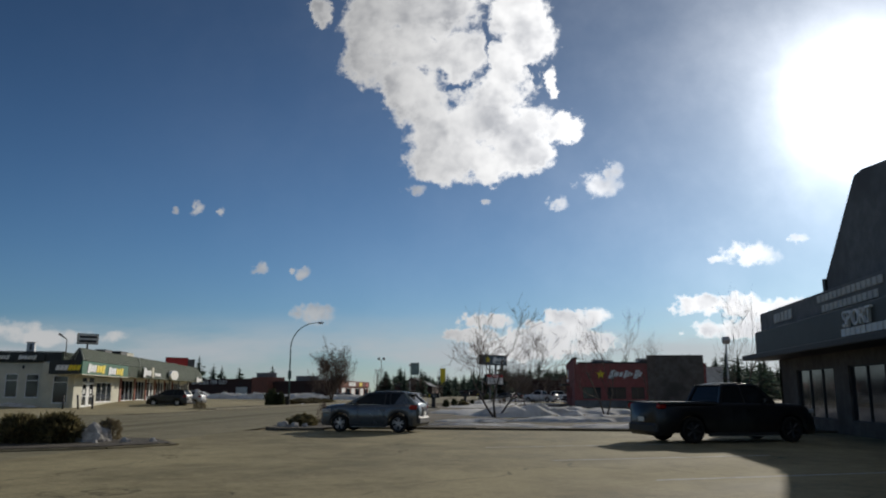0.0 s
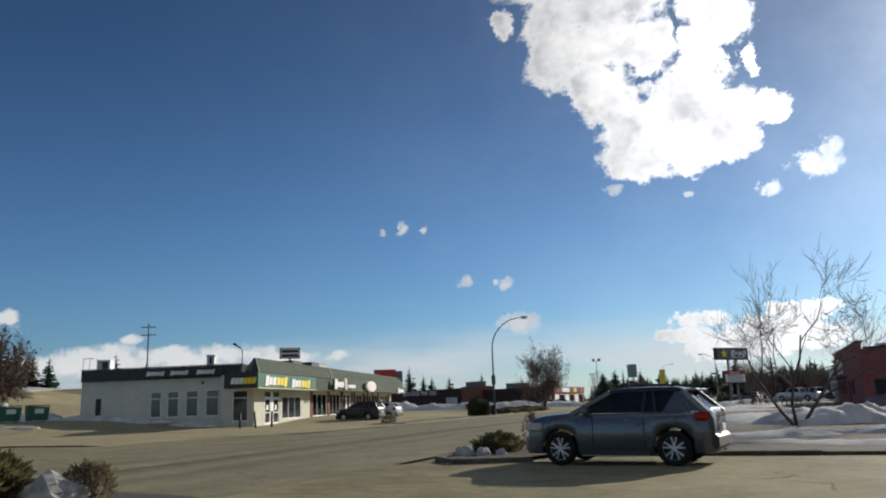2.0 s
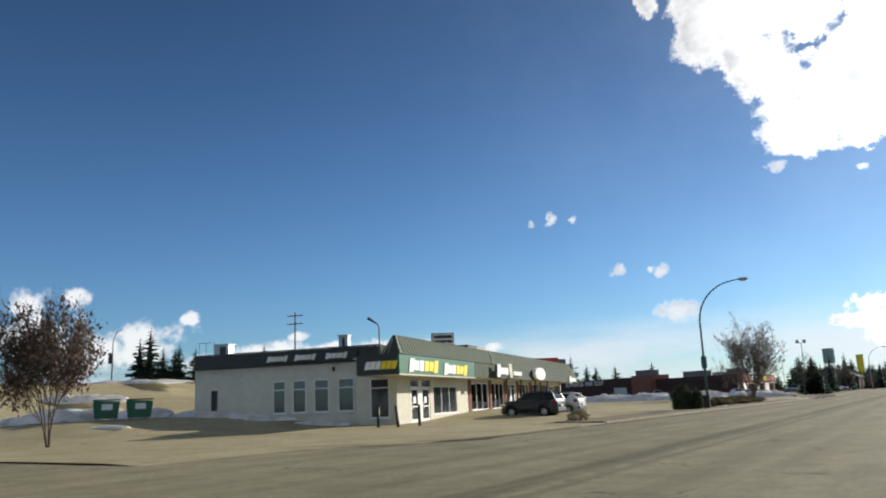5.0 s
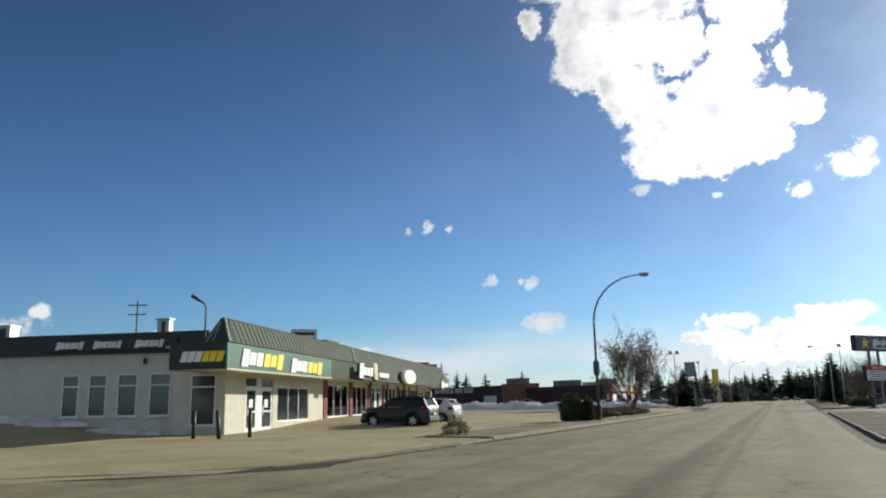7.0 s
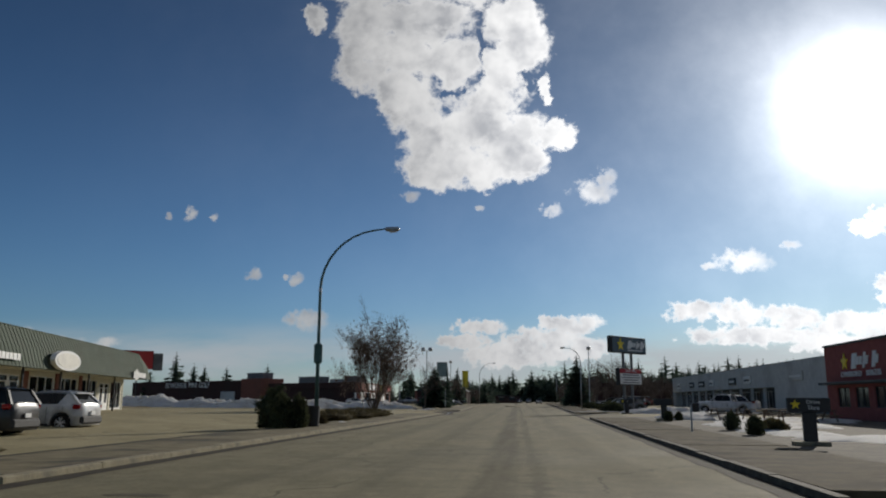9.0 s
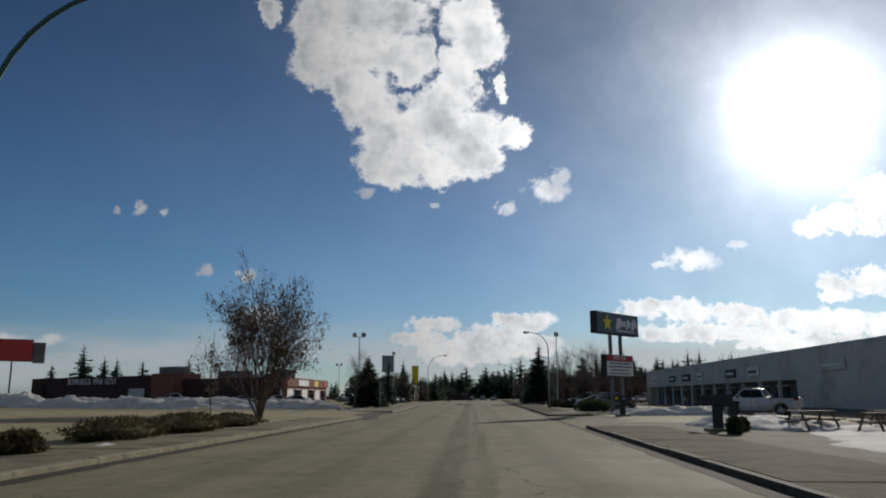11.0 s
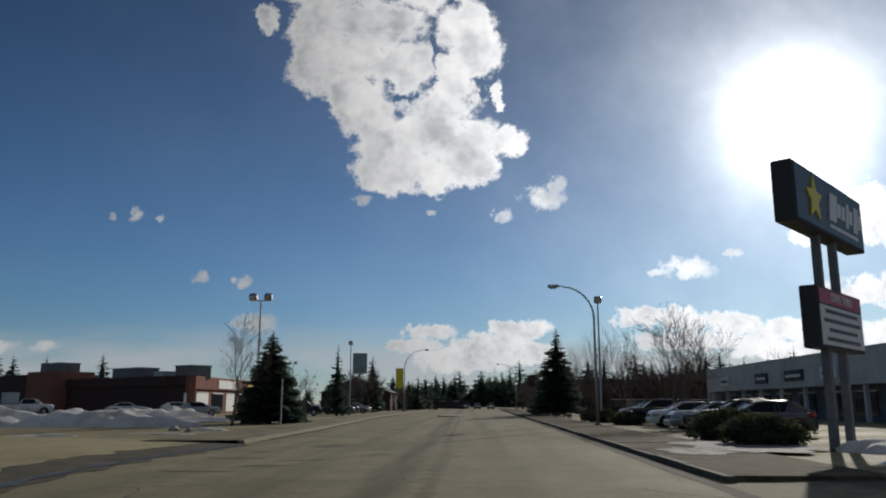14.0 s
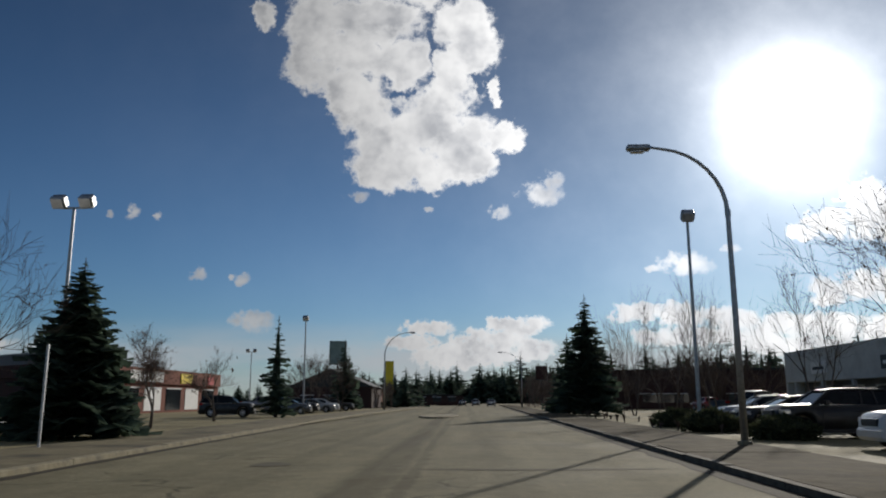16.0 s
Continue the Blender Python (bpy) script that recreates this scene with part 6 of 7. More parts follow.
def spruce_mesh(height, radius, seed, levels, per, needles, droop=0.35):
    """Trunk and needle boughs of a spruce; boughs leave the trunk at uneven heights and bend up at the tip."""
    rng = random.Random(seed)
    k = height / 8
    tv, tf = tube([(0, 0, -0.1 * k), (0, 0, height * 0.5), (0, 0, height)], [height * 0.02, height * 0.012, height * 0.002], 7)
    nv, nf = [], []
    step = 0.9 / (levels - 1)
    for i in range(levels):
        t = i / (levels - 1)
        count = max(4, round(per * (1 - 0.5 * t)))
        for j in range(count):
            tz = min(1.0, max(0.0, t + rng.uniform(-0.9, 0.9) * step))
            z = height * (0.06 + 0.92 * tz)
            rr = (radius * (1 - tz) ** 0.78 + 0.05 * k) * rng.choice((0.62, 0.78, 0.88, 0.95, 1.0, 1.08, 1.18))
            an = 2 * math.pi * (j + rng.random() * 0.8) / count + i * 0.7
            out = Vector((math.cos(an), math.sin(an), 0))
            acr = Vector((-math.sin(an), math.cos(an), 0))
            sag, lift = droop * rng.uniform(0.6, 1.3), rng.uniform(0.0, 0.32)
            roll = rng.gauss(0, 0.3)
            for q in range(needles):
                u0 = (q + 0.15) / needles
                base = out * rr * u0 + Vector((0, 0, z + rr * (0.12 * u0 - sag * u0 * u0 + lift * u0 ** 3)))
                w = rr * (0.12 + 0.30 * (1 - abs(u0 - 0.4) * 1.5)) * rng.uniform(0.6, 1.3)
                l = rr / needles * rng.uniform(1.4, 2.2)
                for sg in (-1, 1):
                    o = len(nv)
                    side = acr * sg * w + Vector((0, 0, sg * roll * w - rng.uniform(0.05, 0.45) * w))
                    nv += [tuple(base), tuple(base + out * l + Vector((0, 0, rng.uniform(-0.10, 0.12) * l))), tuple(base + out * l * 0.8 + side), tuple(base + side * 0.55 - Vector((0, 0, rng.uniform(0.0, 0.2) * w)))]
                    nf += [(o, o + 1, o + 2), (o, o + 2, o + 3)]
    # ragged inner mass so that the sky does not show through the middle
    n = 9
    rings = []
    for i in range(levels):
        t = i / (levels - 1)
        r = radius * (1 - t) ** 0.9 * 0.42 + 0.012 * k
        z = height * (0.05 + 0.9 * t)
        rings.append(len(nv))
        for j in range(n):
            a = 2 * math.pi * j / n + i
            q = r * rng.uniform(0.5, 1.3)
            nv.append((math.cos(a) * q, math.sin(a) * q, z - rng.uniform(0, 0.05) * height))
    for a, b in zip(rings, rings[1:]):
        for j in range(n):
            nf += [(a + j, a + (j + 1) % n, b + (j + 1) % n), (a + j, b + (j + 1) % n, b + j)]
    return tv, tf, nv, nf


def spruce(x, y, height, radius, seed, label, z=0.05, levels=26, per=11, needles=5, group="spruces"):
    tree = root("spruce", pose(x, y, z, 0, 0, seed * 40), label, "tree", group)
    tv, tf, nv, nf = spruce_mesh(height, radius, seed, levels, per, needles)
    raw("trunk", tv, tf, M["bark"], tree, "brown trunk", smooth=True)
    raw("crown", nv, nf, M["needle"], tree, "dark green needle boughs")
    return tree


def shrub(x, y, w, d, h, seed, label, mat="hedge", z=0.06, leaves=1500, leaf=0.05, stems=True, name="shrub", group="shrubs", core=True):
    """A bush of short stems and many small leaf sprays with an uneven outline."""
    rng = random.Random(seed)
    b = root(name, pose(x, y, z), label, "shrub", group)
    sv, sf = [], []
    for _ in range(14 if stems else 6):
        an, t = rng.random() * 6.283, rng.random()
        v, f = tube([(0.1 * w * math.cos(an), 0.1 * d * math.sin(an), -0.05), (0.28 * w * math.cos(an) * t, 0.28 * d * math.sin(an) * t, h * 0.5), (0.45 * w * math.cos(an) * t, 0.45 * d * math.sin(an) * t, h * 0.9)], [0.018, 0.012, 0.005], 4)
        o = len(sv)
        sv += v
        sf += [tuple(i + o for i in q) for q in f]
    raw("woody_base", sv, sf, M["bark"], b, "thin woody stems", kind="stuff")
    lv, lf = [], []
    for _ in range(leaves):
        a, e = rng.random() * 6.283, math.acos(rng.uniform(-0.75, 1))
        n = Vector((math.sin(e) * math.cos(a), math.sin(e) * math.sin(a), math.cos(e)))
        lump = 0.80 + 0.42 * noise.noise(n * 2.3 + Vector((seed, 0, 0))) + rng.gauss(0, 0.06)
        rr = lump * rng.uniform(0.6, 1.0) ** 0.4
        if n.z > 0:
            n = Vector((n.x * (1 - 0.3 * n.z), n.y * (1 - 0.3 * n.z), n.z))
        else:
            flank = math.hypot(n.x, n.y)
            n = Vector((n.x / flank * (1 - 0.45 * n.z * n.z), n.y / flank * (1 - 0.45 * n.z * n.z), n.z))
        p = Vector((n.x * w / 2 * rr, n.y * d / 2 * rr, h * 0.42 + (n.z * h * 0.55 * rr if n.z > 0 else n.z * h * 0.55)))
        p.z = max(p.z, rng.uniform(0.0, 0.08))
        s = leaf * rng.uniform(0.6, 1.6)
        o = len(lv)
        up = (n + Vector((rng.gauss(0, 0.5), rng.gauss(0, 0.5), 0.5 + rng.gauss(0, 0.4)))).normalized()
        sd = up.orthogonal().normalized() * s * 0.45
        sd = Matrix.Rotation(rng.random() * 6.283, 3, up) @ sd
        lv += [tuple(p - sd), tuple(p + sd), tuple(p + up * s * 1.6)]
        lf.append((o, o + 1, o + 2))
    # dense inner growth
    if core:
        o, k = len(lv), 12
        for i in range(5):
            zz, q = ((0.0, 0.28), (0.25, 0.36), (0.5, 0.36), (0.7, 0.26), (0.84, 0.10))[i]
            lv += [(math.cos(j * 6.283 / k) * w * q * rng.uniform(0.75, 1.1), math.sin(j * 6.283 / k) * d * q * rng.uniform(0.75, 1.1), h * zz * rng.uniform(0.9, 1.05)) for j in range(k)]
        lf += [(o + i * k + j, o + i * k + (j + 1) % k, o + (i + 1) * k + (j + 1) % k, o + (i + 1) * k + j) for i in range(4) for j in range(k)]
    raw("foliage", lv, lf, M[mat], b, "", kind="stuff")
    return b


bare_tree(-14.5, 102.7, 9.3, 4.2, 19, "multi-stemmed bare tree with reddish seed clusters by the kerb", 0.06, 8, 5, density=1.0, fine=2, speck=1.1, crook=1.1)
bare_tree(-12.5, 88.5, 4.2, 0.7, 5, "slim pale sapling in the pavement strip", 0.1, 1, 0, density=0.7)
bare_tree(-28.0, 28.2, 6.6, 2.7, 21, "bare street tree with dry brown clusters", 0.05 + rise(-28.0, 28.2), 4, 5, density=1.15, speck=1.3, crook=1.2)
bare_tree(15.7, 29.3, 6.9, 4.7, 8, "dark spreading bare tree among melting snow", 0.06, 3, 0, density=0.9, fine=1, crook=2.0)
bare_tree(22.6, 34.0, 7.2, 2.9, 9, "bare tree behind the snow banks", 0.06, 2, 0, density=0.85, fine=1, crook=1.8)
bare_tree(26.6, 41.0, 6.2, 2.4, 14, "bare tree behind the snow banks", 0.06, 2, 0, density=0.85, fine=1, crook=1.8)
bare_tree(31.8, 35.0, 8.6, 3.2, 15, "tall bare tree beside the sports shop", 0.06, 2, 0, density=0.95, fine=1, crook=1.6)
bare_tree(-15.7, 143.3, 6.8, 3.0, 31, "bare tree beside the dark spruce", 0.06, 1, 0, crook=1.7, density=1.05)
bare_tree(-16.2, 158.5, 4.8, 2.4, 32, "small rounded bare tree in the verge", 0.06, 1, 1, density=1.2, speck=0.8, crook=1.6)
bare_tree(11.0, 143.9, 7.4, 3.7, 41, "bare tree by the parked cars", 0.08, 3, 2, density=0.9, fine=2, speck=0.5, crook=1.8)
bare_tree(12.0, 166.0, 8.2, 3.4, 42, "bare tree along the street", 0.05, 2, 0, fine=1, crook=1.7)
bare_tree(11.6, 174.0, 9.0, 3.6, 43, "bare tree along the street", 0.05, 2, 0, fine=1, crook=1.7)
bare_tree(14.5, 158.5, 7.6, 3.4, 44, "bare tree in the yard", 0.05, 2, 0, fine=1, crook=1.7)
bare_tree(11.6, 186.5, 8.6, 3.6, 45, "bare tree beside the tall spruce", 0.05, 2, 0)
bare_tree(-17.5, 171.0, 4.6, 2.2, 46, "small bare tree in the verge", 0.1, 1, 1)
bare_tree(-18.5, 201.0, 6.0, 2.8, 47, "bare tree by the row of cars", 0.1, 2, 1)
bare_tree(-17.5, 215.0, 6.5, 3.0, 48, "bare tree by the row of cars", 0.1, 2, 0)
spruce(-15.0, 149.2, 6.3, 2.2, 3, "thick dark green spruce by the pavement", 0.1, 34, 15, 7)
spruce(-16.8, 183.0, 7.9, 1.35, 4, "slim open spruce beside the lot", 0.1, 20, 8, 4)
spruce(8.4, 190.5, 10.4, 2.5, 5, "tall spruce beside the street", 0.1, 34, 12, 5)
spruce(7.6, 198.0, 7.6, 1.9, 6, "smaller spruce beside the street", 0.1, 26, 11, 5)
spruce(-19.0, 226, 9.4, 1.9, 12, "spruce at the far end of the lot", 0.1, 26, 10, 4)
spruce(-20.5, 238, 8.0, 1.8, 13, "spruce at the far end of the lot", 0.1, 24, 10, 4)
for k, (x, y, h) in enumerate([(-104.1, 85.3, 8.2), (-103.0, 86.4, 9.9), (-101, 89.7, 6.6), (-94.1, 82.4, 6.0), (-92.7, 84.2, 6.4), (-91.2, 86.0, 5.8), (-97, 105.5, 8.0), (-94, 110, 6.4), (-90, 122, 8.0), (-112, 76, 5.0)]):
    spruce(x, y, h, h * 0.24, 50 + k, "dark spruce on the grass embankment", hill(x, y) - 0.05, 20, 9, 4, "spruces on the embankment")
for k, (x, y, h) in enumerate([(-101, 243, 14.5), (-96.5, 245, 11.5), (-93.8, 246, 11.0), (-87.5, 247, 10.8), (-106, 238, 9.5), (-74, 243, 11.0)]):
    spruce(x, y, h, h * 0.26, 70 + k, "dark spruce behind the bowling hall", 0.0, 20, 9, 4, "spruces behind the hall")


def woods(name, spots, label, seed):
    """Far spruce wood: many slim trees in one sheet of boughs."""
    rng = random.Random(seed)
    allv, allf = [], []
    kinds = [spruce_mesh(1.0, rng.uniform(0.19, 0.28), seed + k, 15, 9, 2, 0.4) for k in range(6)]
    for x, y, h in spots:
        tv, tf, nv, nf = kinds[rng.randrange(6)]
        a = rng.random() * 6.283
        c, s = math.cos(a) * h, math.sin(a) * h
        o = len(allv)
        allv += [(x + vx * c - vy * s, y + vx * s + vy * c, vz * h - 0.1) for vx, vy, vz in nv]
        allf += [tuple(i + o for i in q) for q in nf]
        o = len(allv)
        allv += [(x + vx * h * 0.5, y + vy * h * 0.5, vz * h) for vx, vy, vz in tv]
        allf += [tuple(i + o for i in q) for q in tf]
    ob = raw(name, allv, allf, M["needle"])
    return tagged(ob, label, "woods", kind="stuff")


rng = random.Random(77)
spots = []
for _ in range(640):
    x = rng.uniform(-70, 330)
    y = rng.uniform(440, 560) + 0.05 * abs(x)
    spots.append((x, y, rng.uniform(12, 20) * (1 + 0.3 * (rng.random() < 0.12)) * (0.72 + 0.28 * smooth_step((x + 40) / 80))))
woods("woods", spots, "dark spruce wood beyond the end of the street", 5)
spots = [(rng.uniform(34, 150), rng.uniform(235, 330), rng.uniform(7, 13)) for _ in range(120)]
spots += [(rng.uniform(60, 110), rng.uniform(150, 230), rng.uniform(8, 13)) for _ in range(50)]
woods("woods", spots, "dark spruce wood behind the shopping strip", 6)
spots = [(rng.uniform(-30, -14), rng.uniform(255, 400), rng.uniform(4, 8)) for _ in range(50)] + [(rng.uniform(-130, -40), rng.uniform(330, 430), rng.uniform(4, 8.5)) for _ in range(60)]
woods("woods", spots, "scattered dark trees beyond the lots", 7)


def thicket(name, spots, label, seed):
    """Grey-brown leafless thicket of thin forked stems."""
    rng = random.Random(seed)
    vv, ff = [], []

    def twig(p, d, l, r, depth):
        q = p + d * l
        v, f = tube([p, p.lerp(q, 0.5) + Vector((rng.gauss(0, l * 0.05), rng.gauss(0, l * 0.05), 0)), q], [r, r * 0.75, r * 0.5], 3)
        o = len(vv)
        vv.extend(tuple(c) for c in v)
        ff.extend(tuple(i + o for i in t) for t in f)
        if depth < 3:
            for _ in range(4):
                nd = (d + Vector((rng.gauss(0, 0.42), rng.gauss(0, 0.42), 0.1))).normalized()
                twig(p.lerp(q, rng.uniform(0.4, 1)), nd, l * rng.uniform(0.5, 0.75), r * 0.55, depth + 1)

    for x, y, h in spots:
        for _ in range(2):
            twig(Vector((x, y, 0)), Vector((rng.gauss(0, 0.12), rng.gauss(0, 0.12), 1)).normalized(), h * 0.42, 0.05 + h * 0.006, 0)
    ob = raw(name, vv, ff, M["twig"])
    return tagged(ob, label, "thicket", kind="stuff")


spots = [(rng.uniform(9, 40), rng.uniform(200, 330), rng.uniform(5.5, 10)) for _ in range(160)] + [(rng.uniform(-28, -15), rng.uniform(240, 330), rng.uniform(4, 7)) for _ in range(40)]
thicket("thicket", spots, "grey-brown leafless thicket along the street", 8)
spots = [(rng.uniform(7.4, 8.8), y + rng.uniform(-2, 2), rng.uniform(0.35, 0.75)) for y in range(152, 200, 2)]
thicket("hedge_row", spots, "low leafless hedge along the pavement", 9)
shrub(-11.62, 66.8, 1.8, 1.8, 1.95, 1, "dense rounded dark green juniper by the lamp post", "hedge", 0.1, 5200, 0.06)
shrub(-10.72, 67.2, 1.1, 1.2, 1.5, 2, "smaller dark juniper beside the larger one", "hedge", 0.1, 3200, 0.06)
for k, (x, y, w, d, h) in enumerate([(-11.6, 73.2, 1.3, 1.8, 0.55), (-12.2, 79.5, 2.9, 5.6, 0.72), (-12.0, 84.6, 3.0, 5.6, 0.78), (-12.0, 90.0, 2.8, 5.4, 0.62)]):
    shrub(x, y, w, d, h, 20 + k, "low brown juniper mound in the verge", "mound", 0.08, 3000, 0.06, False)
shrub(-11.3, 47.4, 1.25, 1.2, 0.62, 30, "dry tangled weed bush on the forecourt edge", "straw", 0.06, 520, 0.07, core=False)
shrub(4.4, 3.3, 1.3, 1.3, 0.78, 31, "olive green shrub in the corner bed", "shrub", 0.1, 2600, 0.11, core=False)
shrub(3.45, 2.9, 1.3, 1.2, 0.72, 35, "olive green shrub in the corner bed", "shrub", 0.1, 2000, 0.11, core=False)
shrub(5.35, 4.3, 0.9, 0.95, 0.68, 32, "brown twiggy dead shrub beside the pale boulder", "straw", 0.1, 2400, 0.032, core=False)
shrub(8.05, 15.3, 1.5, 1.9, 0.52, 33, "low green shrub among pale rocks in the bed", "shrub", 0.08, 3600, 0.045)
shrub(7.9, 19.0, 0.7, 0.7, 1.05, 34, "tall dead stalks in the planting bed", "deadleaf", 0.08, 260, 0.05, core=False)
shrub(3.1, 1.6, 1.2, 1.0, 0.85, 36, "bare brown twiggy bush in the corner bed", "deadleaf", 0.1, 700, 0.05, core=False)
for k, (x, y, w) in enumerate([(8.7, 70.0, 0.85), (8.35, 65.0, 0.8), (8.2, 84.0, 0.7), (9.3, 86.5, 0.6)]):
    shrub(x, y, w, w, w * 1.02, 60 + k, "small clipped ball shrub in the snow", "hedge", 0.05, 2200, 0.035, False, group="ball shrubs")
for k, (x, y, w, h) in enumerate([(-44, 31.5, 5, 1.5), (-50, 34, 5, 1.3), (9.9, 68.0, 1.2, 0.5), (8.6, 122.5, 3.2, 1.1), (8.7, 127.0, 3.2, 1.2), (8.6, 155, 3, 0.9), (8.7, 161, 3, 0.9), (9.0, 148.6, 2.6, 0.8)]):
    shrub(x, y, w, w * 0.9, h, 80 + k, "winter-brown shrub in the verge", "shrub" if k < 3 else "hedge", 0.06 + hill(x, y), 2200, 0.08)

# ---- snow ----
def snow_bank(x, y, rx, ry, h, turn, seed, label="old grainy snow bank with dirty patches", z=0.04, n=34):
    verts, faces = [], []
    off = Vector((seed * 3.7, seed * 1.3, 0))
    for j in range(n + 1):
        for i in range(n + 1):
            u, v = i / n * 2 - 1, j / n * 2 - 1
            r = math.hypot(u, v)
            cu, su = u / max(r, 1e-6), v / max(r, 1e-6)
            edge = 0.95 + 0.45 * noise.noise(Vector((cu * 1.1, su * 1.1, seed))) + 0.25 * noise.noise(Vector((cu * 3.2, su * 3.2, seed + 7)))
            k = max(0.0, 1 - (r / edge) ** 2)
            p = Vector((u * rx, v * ry, 0))
            bump = 1 + 0.42 * noise.noise(p * 0.55 + off) + 0.3 * noise.noise(p * 1.6 + off) + 0.16 * noise.noise(p * 4 + off)
            verts.append((p.x, p.y, (h * k ** (0.9 if h > 0.9 else 0.6) * max(0.15, bump) - 0.06 if k > 0 else -0.12)))
    for j in range(n):
        for i in range(n):
            a = j * (n + 1) + i
            if any(verts[q][2] > -0.11 for q in (a, a + 1, a + n + 2, a + n + 1)):
                faces.append((a, a + 1, a + n + 2, a + n + 1))
    ob = raw("snow_bank", verts, faces, M["snow"], smooth=True)
    ob.matrix_basis = pose(x, y, z, 0, 0, turn)
    return tagged(ob, label, "snow bank", "snow banks")


for k, (x, y, rx, ry, h, a) in enumerate([
        (17.0, 17.6, 4.2, 1.1, 0.16, -22), (22.6, 16.6, 4.2, 1.2, 0.22, -5), (15.0, 22.6, 2.4, 1.6, 0.22, 20), (20.5, 23.5, 4.2, 1.6, 0.38, 8), (17.4, 32.0, 3.8, 2.4, 0.75, 30), (26.5, 26.0, 4.5, 2.5, 0.5, 0), (13.5, 38, 3.0, 5.0, 0.35, 10), (20, 40, 6, 4, 0.5, 0),
        (12.2, 78, 3.6, 8.5, 0.22, -6), (10.2, 67, 1.9, 4.2, 0.16, 0), (16.5, 87, 4.5, 6, 0.25, 0), (11.5, 91, 3.0, 4.5, 0.5, 0), (12.0, 62, 3.5, 3.0, 0.18, 0),
        (14.2, 113.6, 5.2, 2.6, 0.6, 12), (19.5, 115.6, 3.6, 1.8, 0.45, 10), (10.6, 114.6, 2.4, 1.2, 0.4, 0), (12.5, 120, 3.0, 2.0, 0.5, 0),
        (-60, 152, 8.5, 4.2, 1.6, -30), (-50, 146.5, 8.5, 4.0, 1.15, -25), (-41, 142.5, 8.0, 3.8, 1.2, -15), (-32, 140.5, 8.0, 3.6, 1.2, 0), (-23.5, 141.5, 6.8, 3.0, 0.95, 5), (-24.0, 150.5, 6.5, 4.0, 1.0, 60), (-14.4, 129.8, 1.5, 0.6, 0.14, 10), (-13.9, 134.6, 1.0, 0.5, 0.22, 40), (-68, 160, 7, 4, 1.5, -30), (-18.5, 128, 1.6, 0.6, 0.15, 10),
(-28.6, 45.9, 2.6, 0.8, 0.26, 14), (-32.8, 44.6, 3.0, 0.95, 0.36, 14), (-36.6, 43.3, 3.0, 1.0, 0.42, 14), (-41.2, 42.6, 2.6, 1.3, 0.8, 10), (-42.0, 36.5, 2.6, 1.5, 0.8, 60), (-45, 33.0, 3.5, 1.4, 0.7, 60), (-52, 45, 6, 2.0, 0.6, 10), (-60, 48, 7, 2.0, 0.7, 10), (-70, 60, 9, 2.0, 0.4, 20),
        (8.4, 12.9, 0.8, 0.35, 0.06, 20), (-11.6, 63.2, 1.7, 0.4, 0.10, 80), (-10.9, 76.2, 0.9, 0.5, 0.12, 80), (-33.5, 34.5, 1.6, 0.6, 0.12, 20)]):
    zz = 0.05 + hill(x, y) + rise(x, y)
    snow_bank(x, y, rx, ry, h, a, k + 1, z=zz)
M["ice"] = surface("wet_melting_ice", (0.16, 0.155, 0.15), (0.42, 0.42, 0.43), 1.6, 0.85, 0, 0.8, 9.0, (0.10, 0.09, 0.075), 0.9, spec=0.1)
for x, y, w, l in ((7.4, 121.0, 1.9, 3.4), (5.2, 118.2, 0.9, 1.6)):
    pts = [(x + math.cos(i / 18 * 6.283) * w * (1 + 0.25 * math.sin(i * 1.9)), y + math.sin(i / 18 * 6.283) * l * (1 + 0.2 * math.sin(i * 2.7))) for i in range(18)]
    poly_sheet("ice_patch", pts, 0.128, M["ice"], "wet shining patch of melting ice", "ice")


# ---- street furniture ----
def street_lamp(x, y, h, reach, label, paint_low=None, z=0.1):
    """Curved-arm lamp; reach is signed along x."""
    lamp = root("street_lamp", pose(x, y, z), label, "street lamp", "street lamps")
    part("base_plate", cy((0, 0, 0), (0, 0, 0.12), 0.2, n=12), M["concrete"], lamp)
    s = 1 if reach > 0 else -1
    R = min(3.3, abs(reach) * 0.9)
    pts = [(0, 0, 0.1), (0, 0, h * 0.4), (0, 0, h - R)]
    rad = [0.105, 0.085, 0.068]
    for k in range(1, 9):
        a = k / 8 * math.pi / 2 * 0.93
        pts.append((s * R * (1 - math.cos(a)), 0, h - R + R * math.sin(a)))
        rad.append(0.066 - 0.003 * k)
    pts.append((reach, 0, h + 0.06))
    rad.append(0.034)
    v, f = tube(pts, rad, 10)
    pole = raw("pole", v, f, M[paint_low or "galv"], lamp, "tapered curved pole", smooth=True)
    part("joint_collar", cy((0, 0, h - R - 0.1), (0, 0, h - R + 0.1), 0.085, n=12), M["galv"], pole)
    bm = bmesh.new()
    box(bm, reach - 0.1 * s, reach + 0.62 * s, -0.13, 0.13, h - 0.06, h + 0.13, bevel=0.06) if s > 0 else box(bm, reach - 0.62, reach + 0.1, -0.13, 0.13, h - 0.06, h + 0.13, bevel=0.06)
    head = part("lamp_head", bm, M["galv"], lamp, "grey lamp head")
    x0, x1 = sorted((reach + 0.1 * s, reach + 0.5 * s))
    part("lens", bx(x0, x1, -0.1, 0.1, h - 0.12, h - 0.062, bevel=0.02), M["clearlamp"], head)
    return lamp


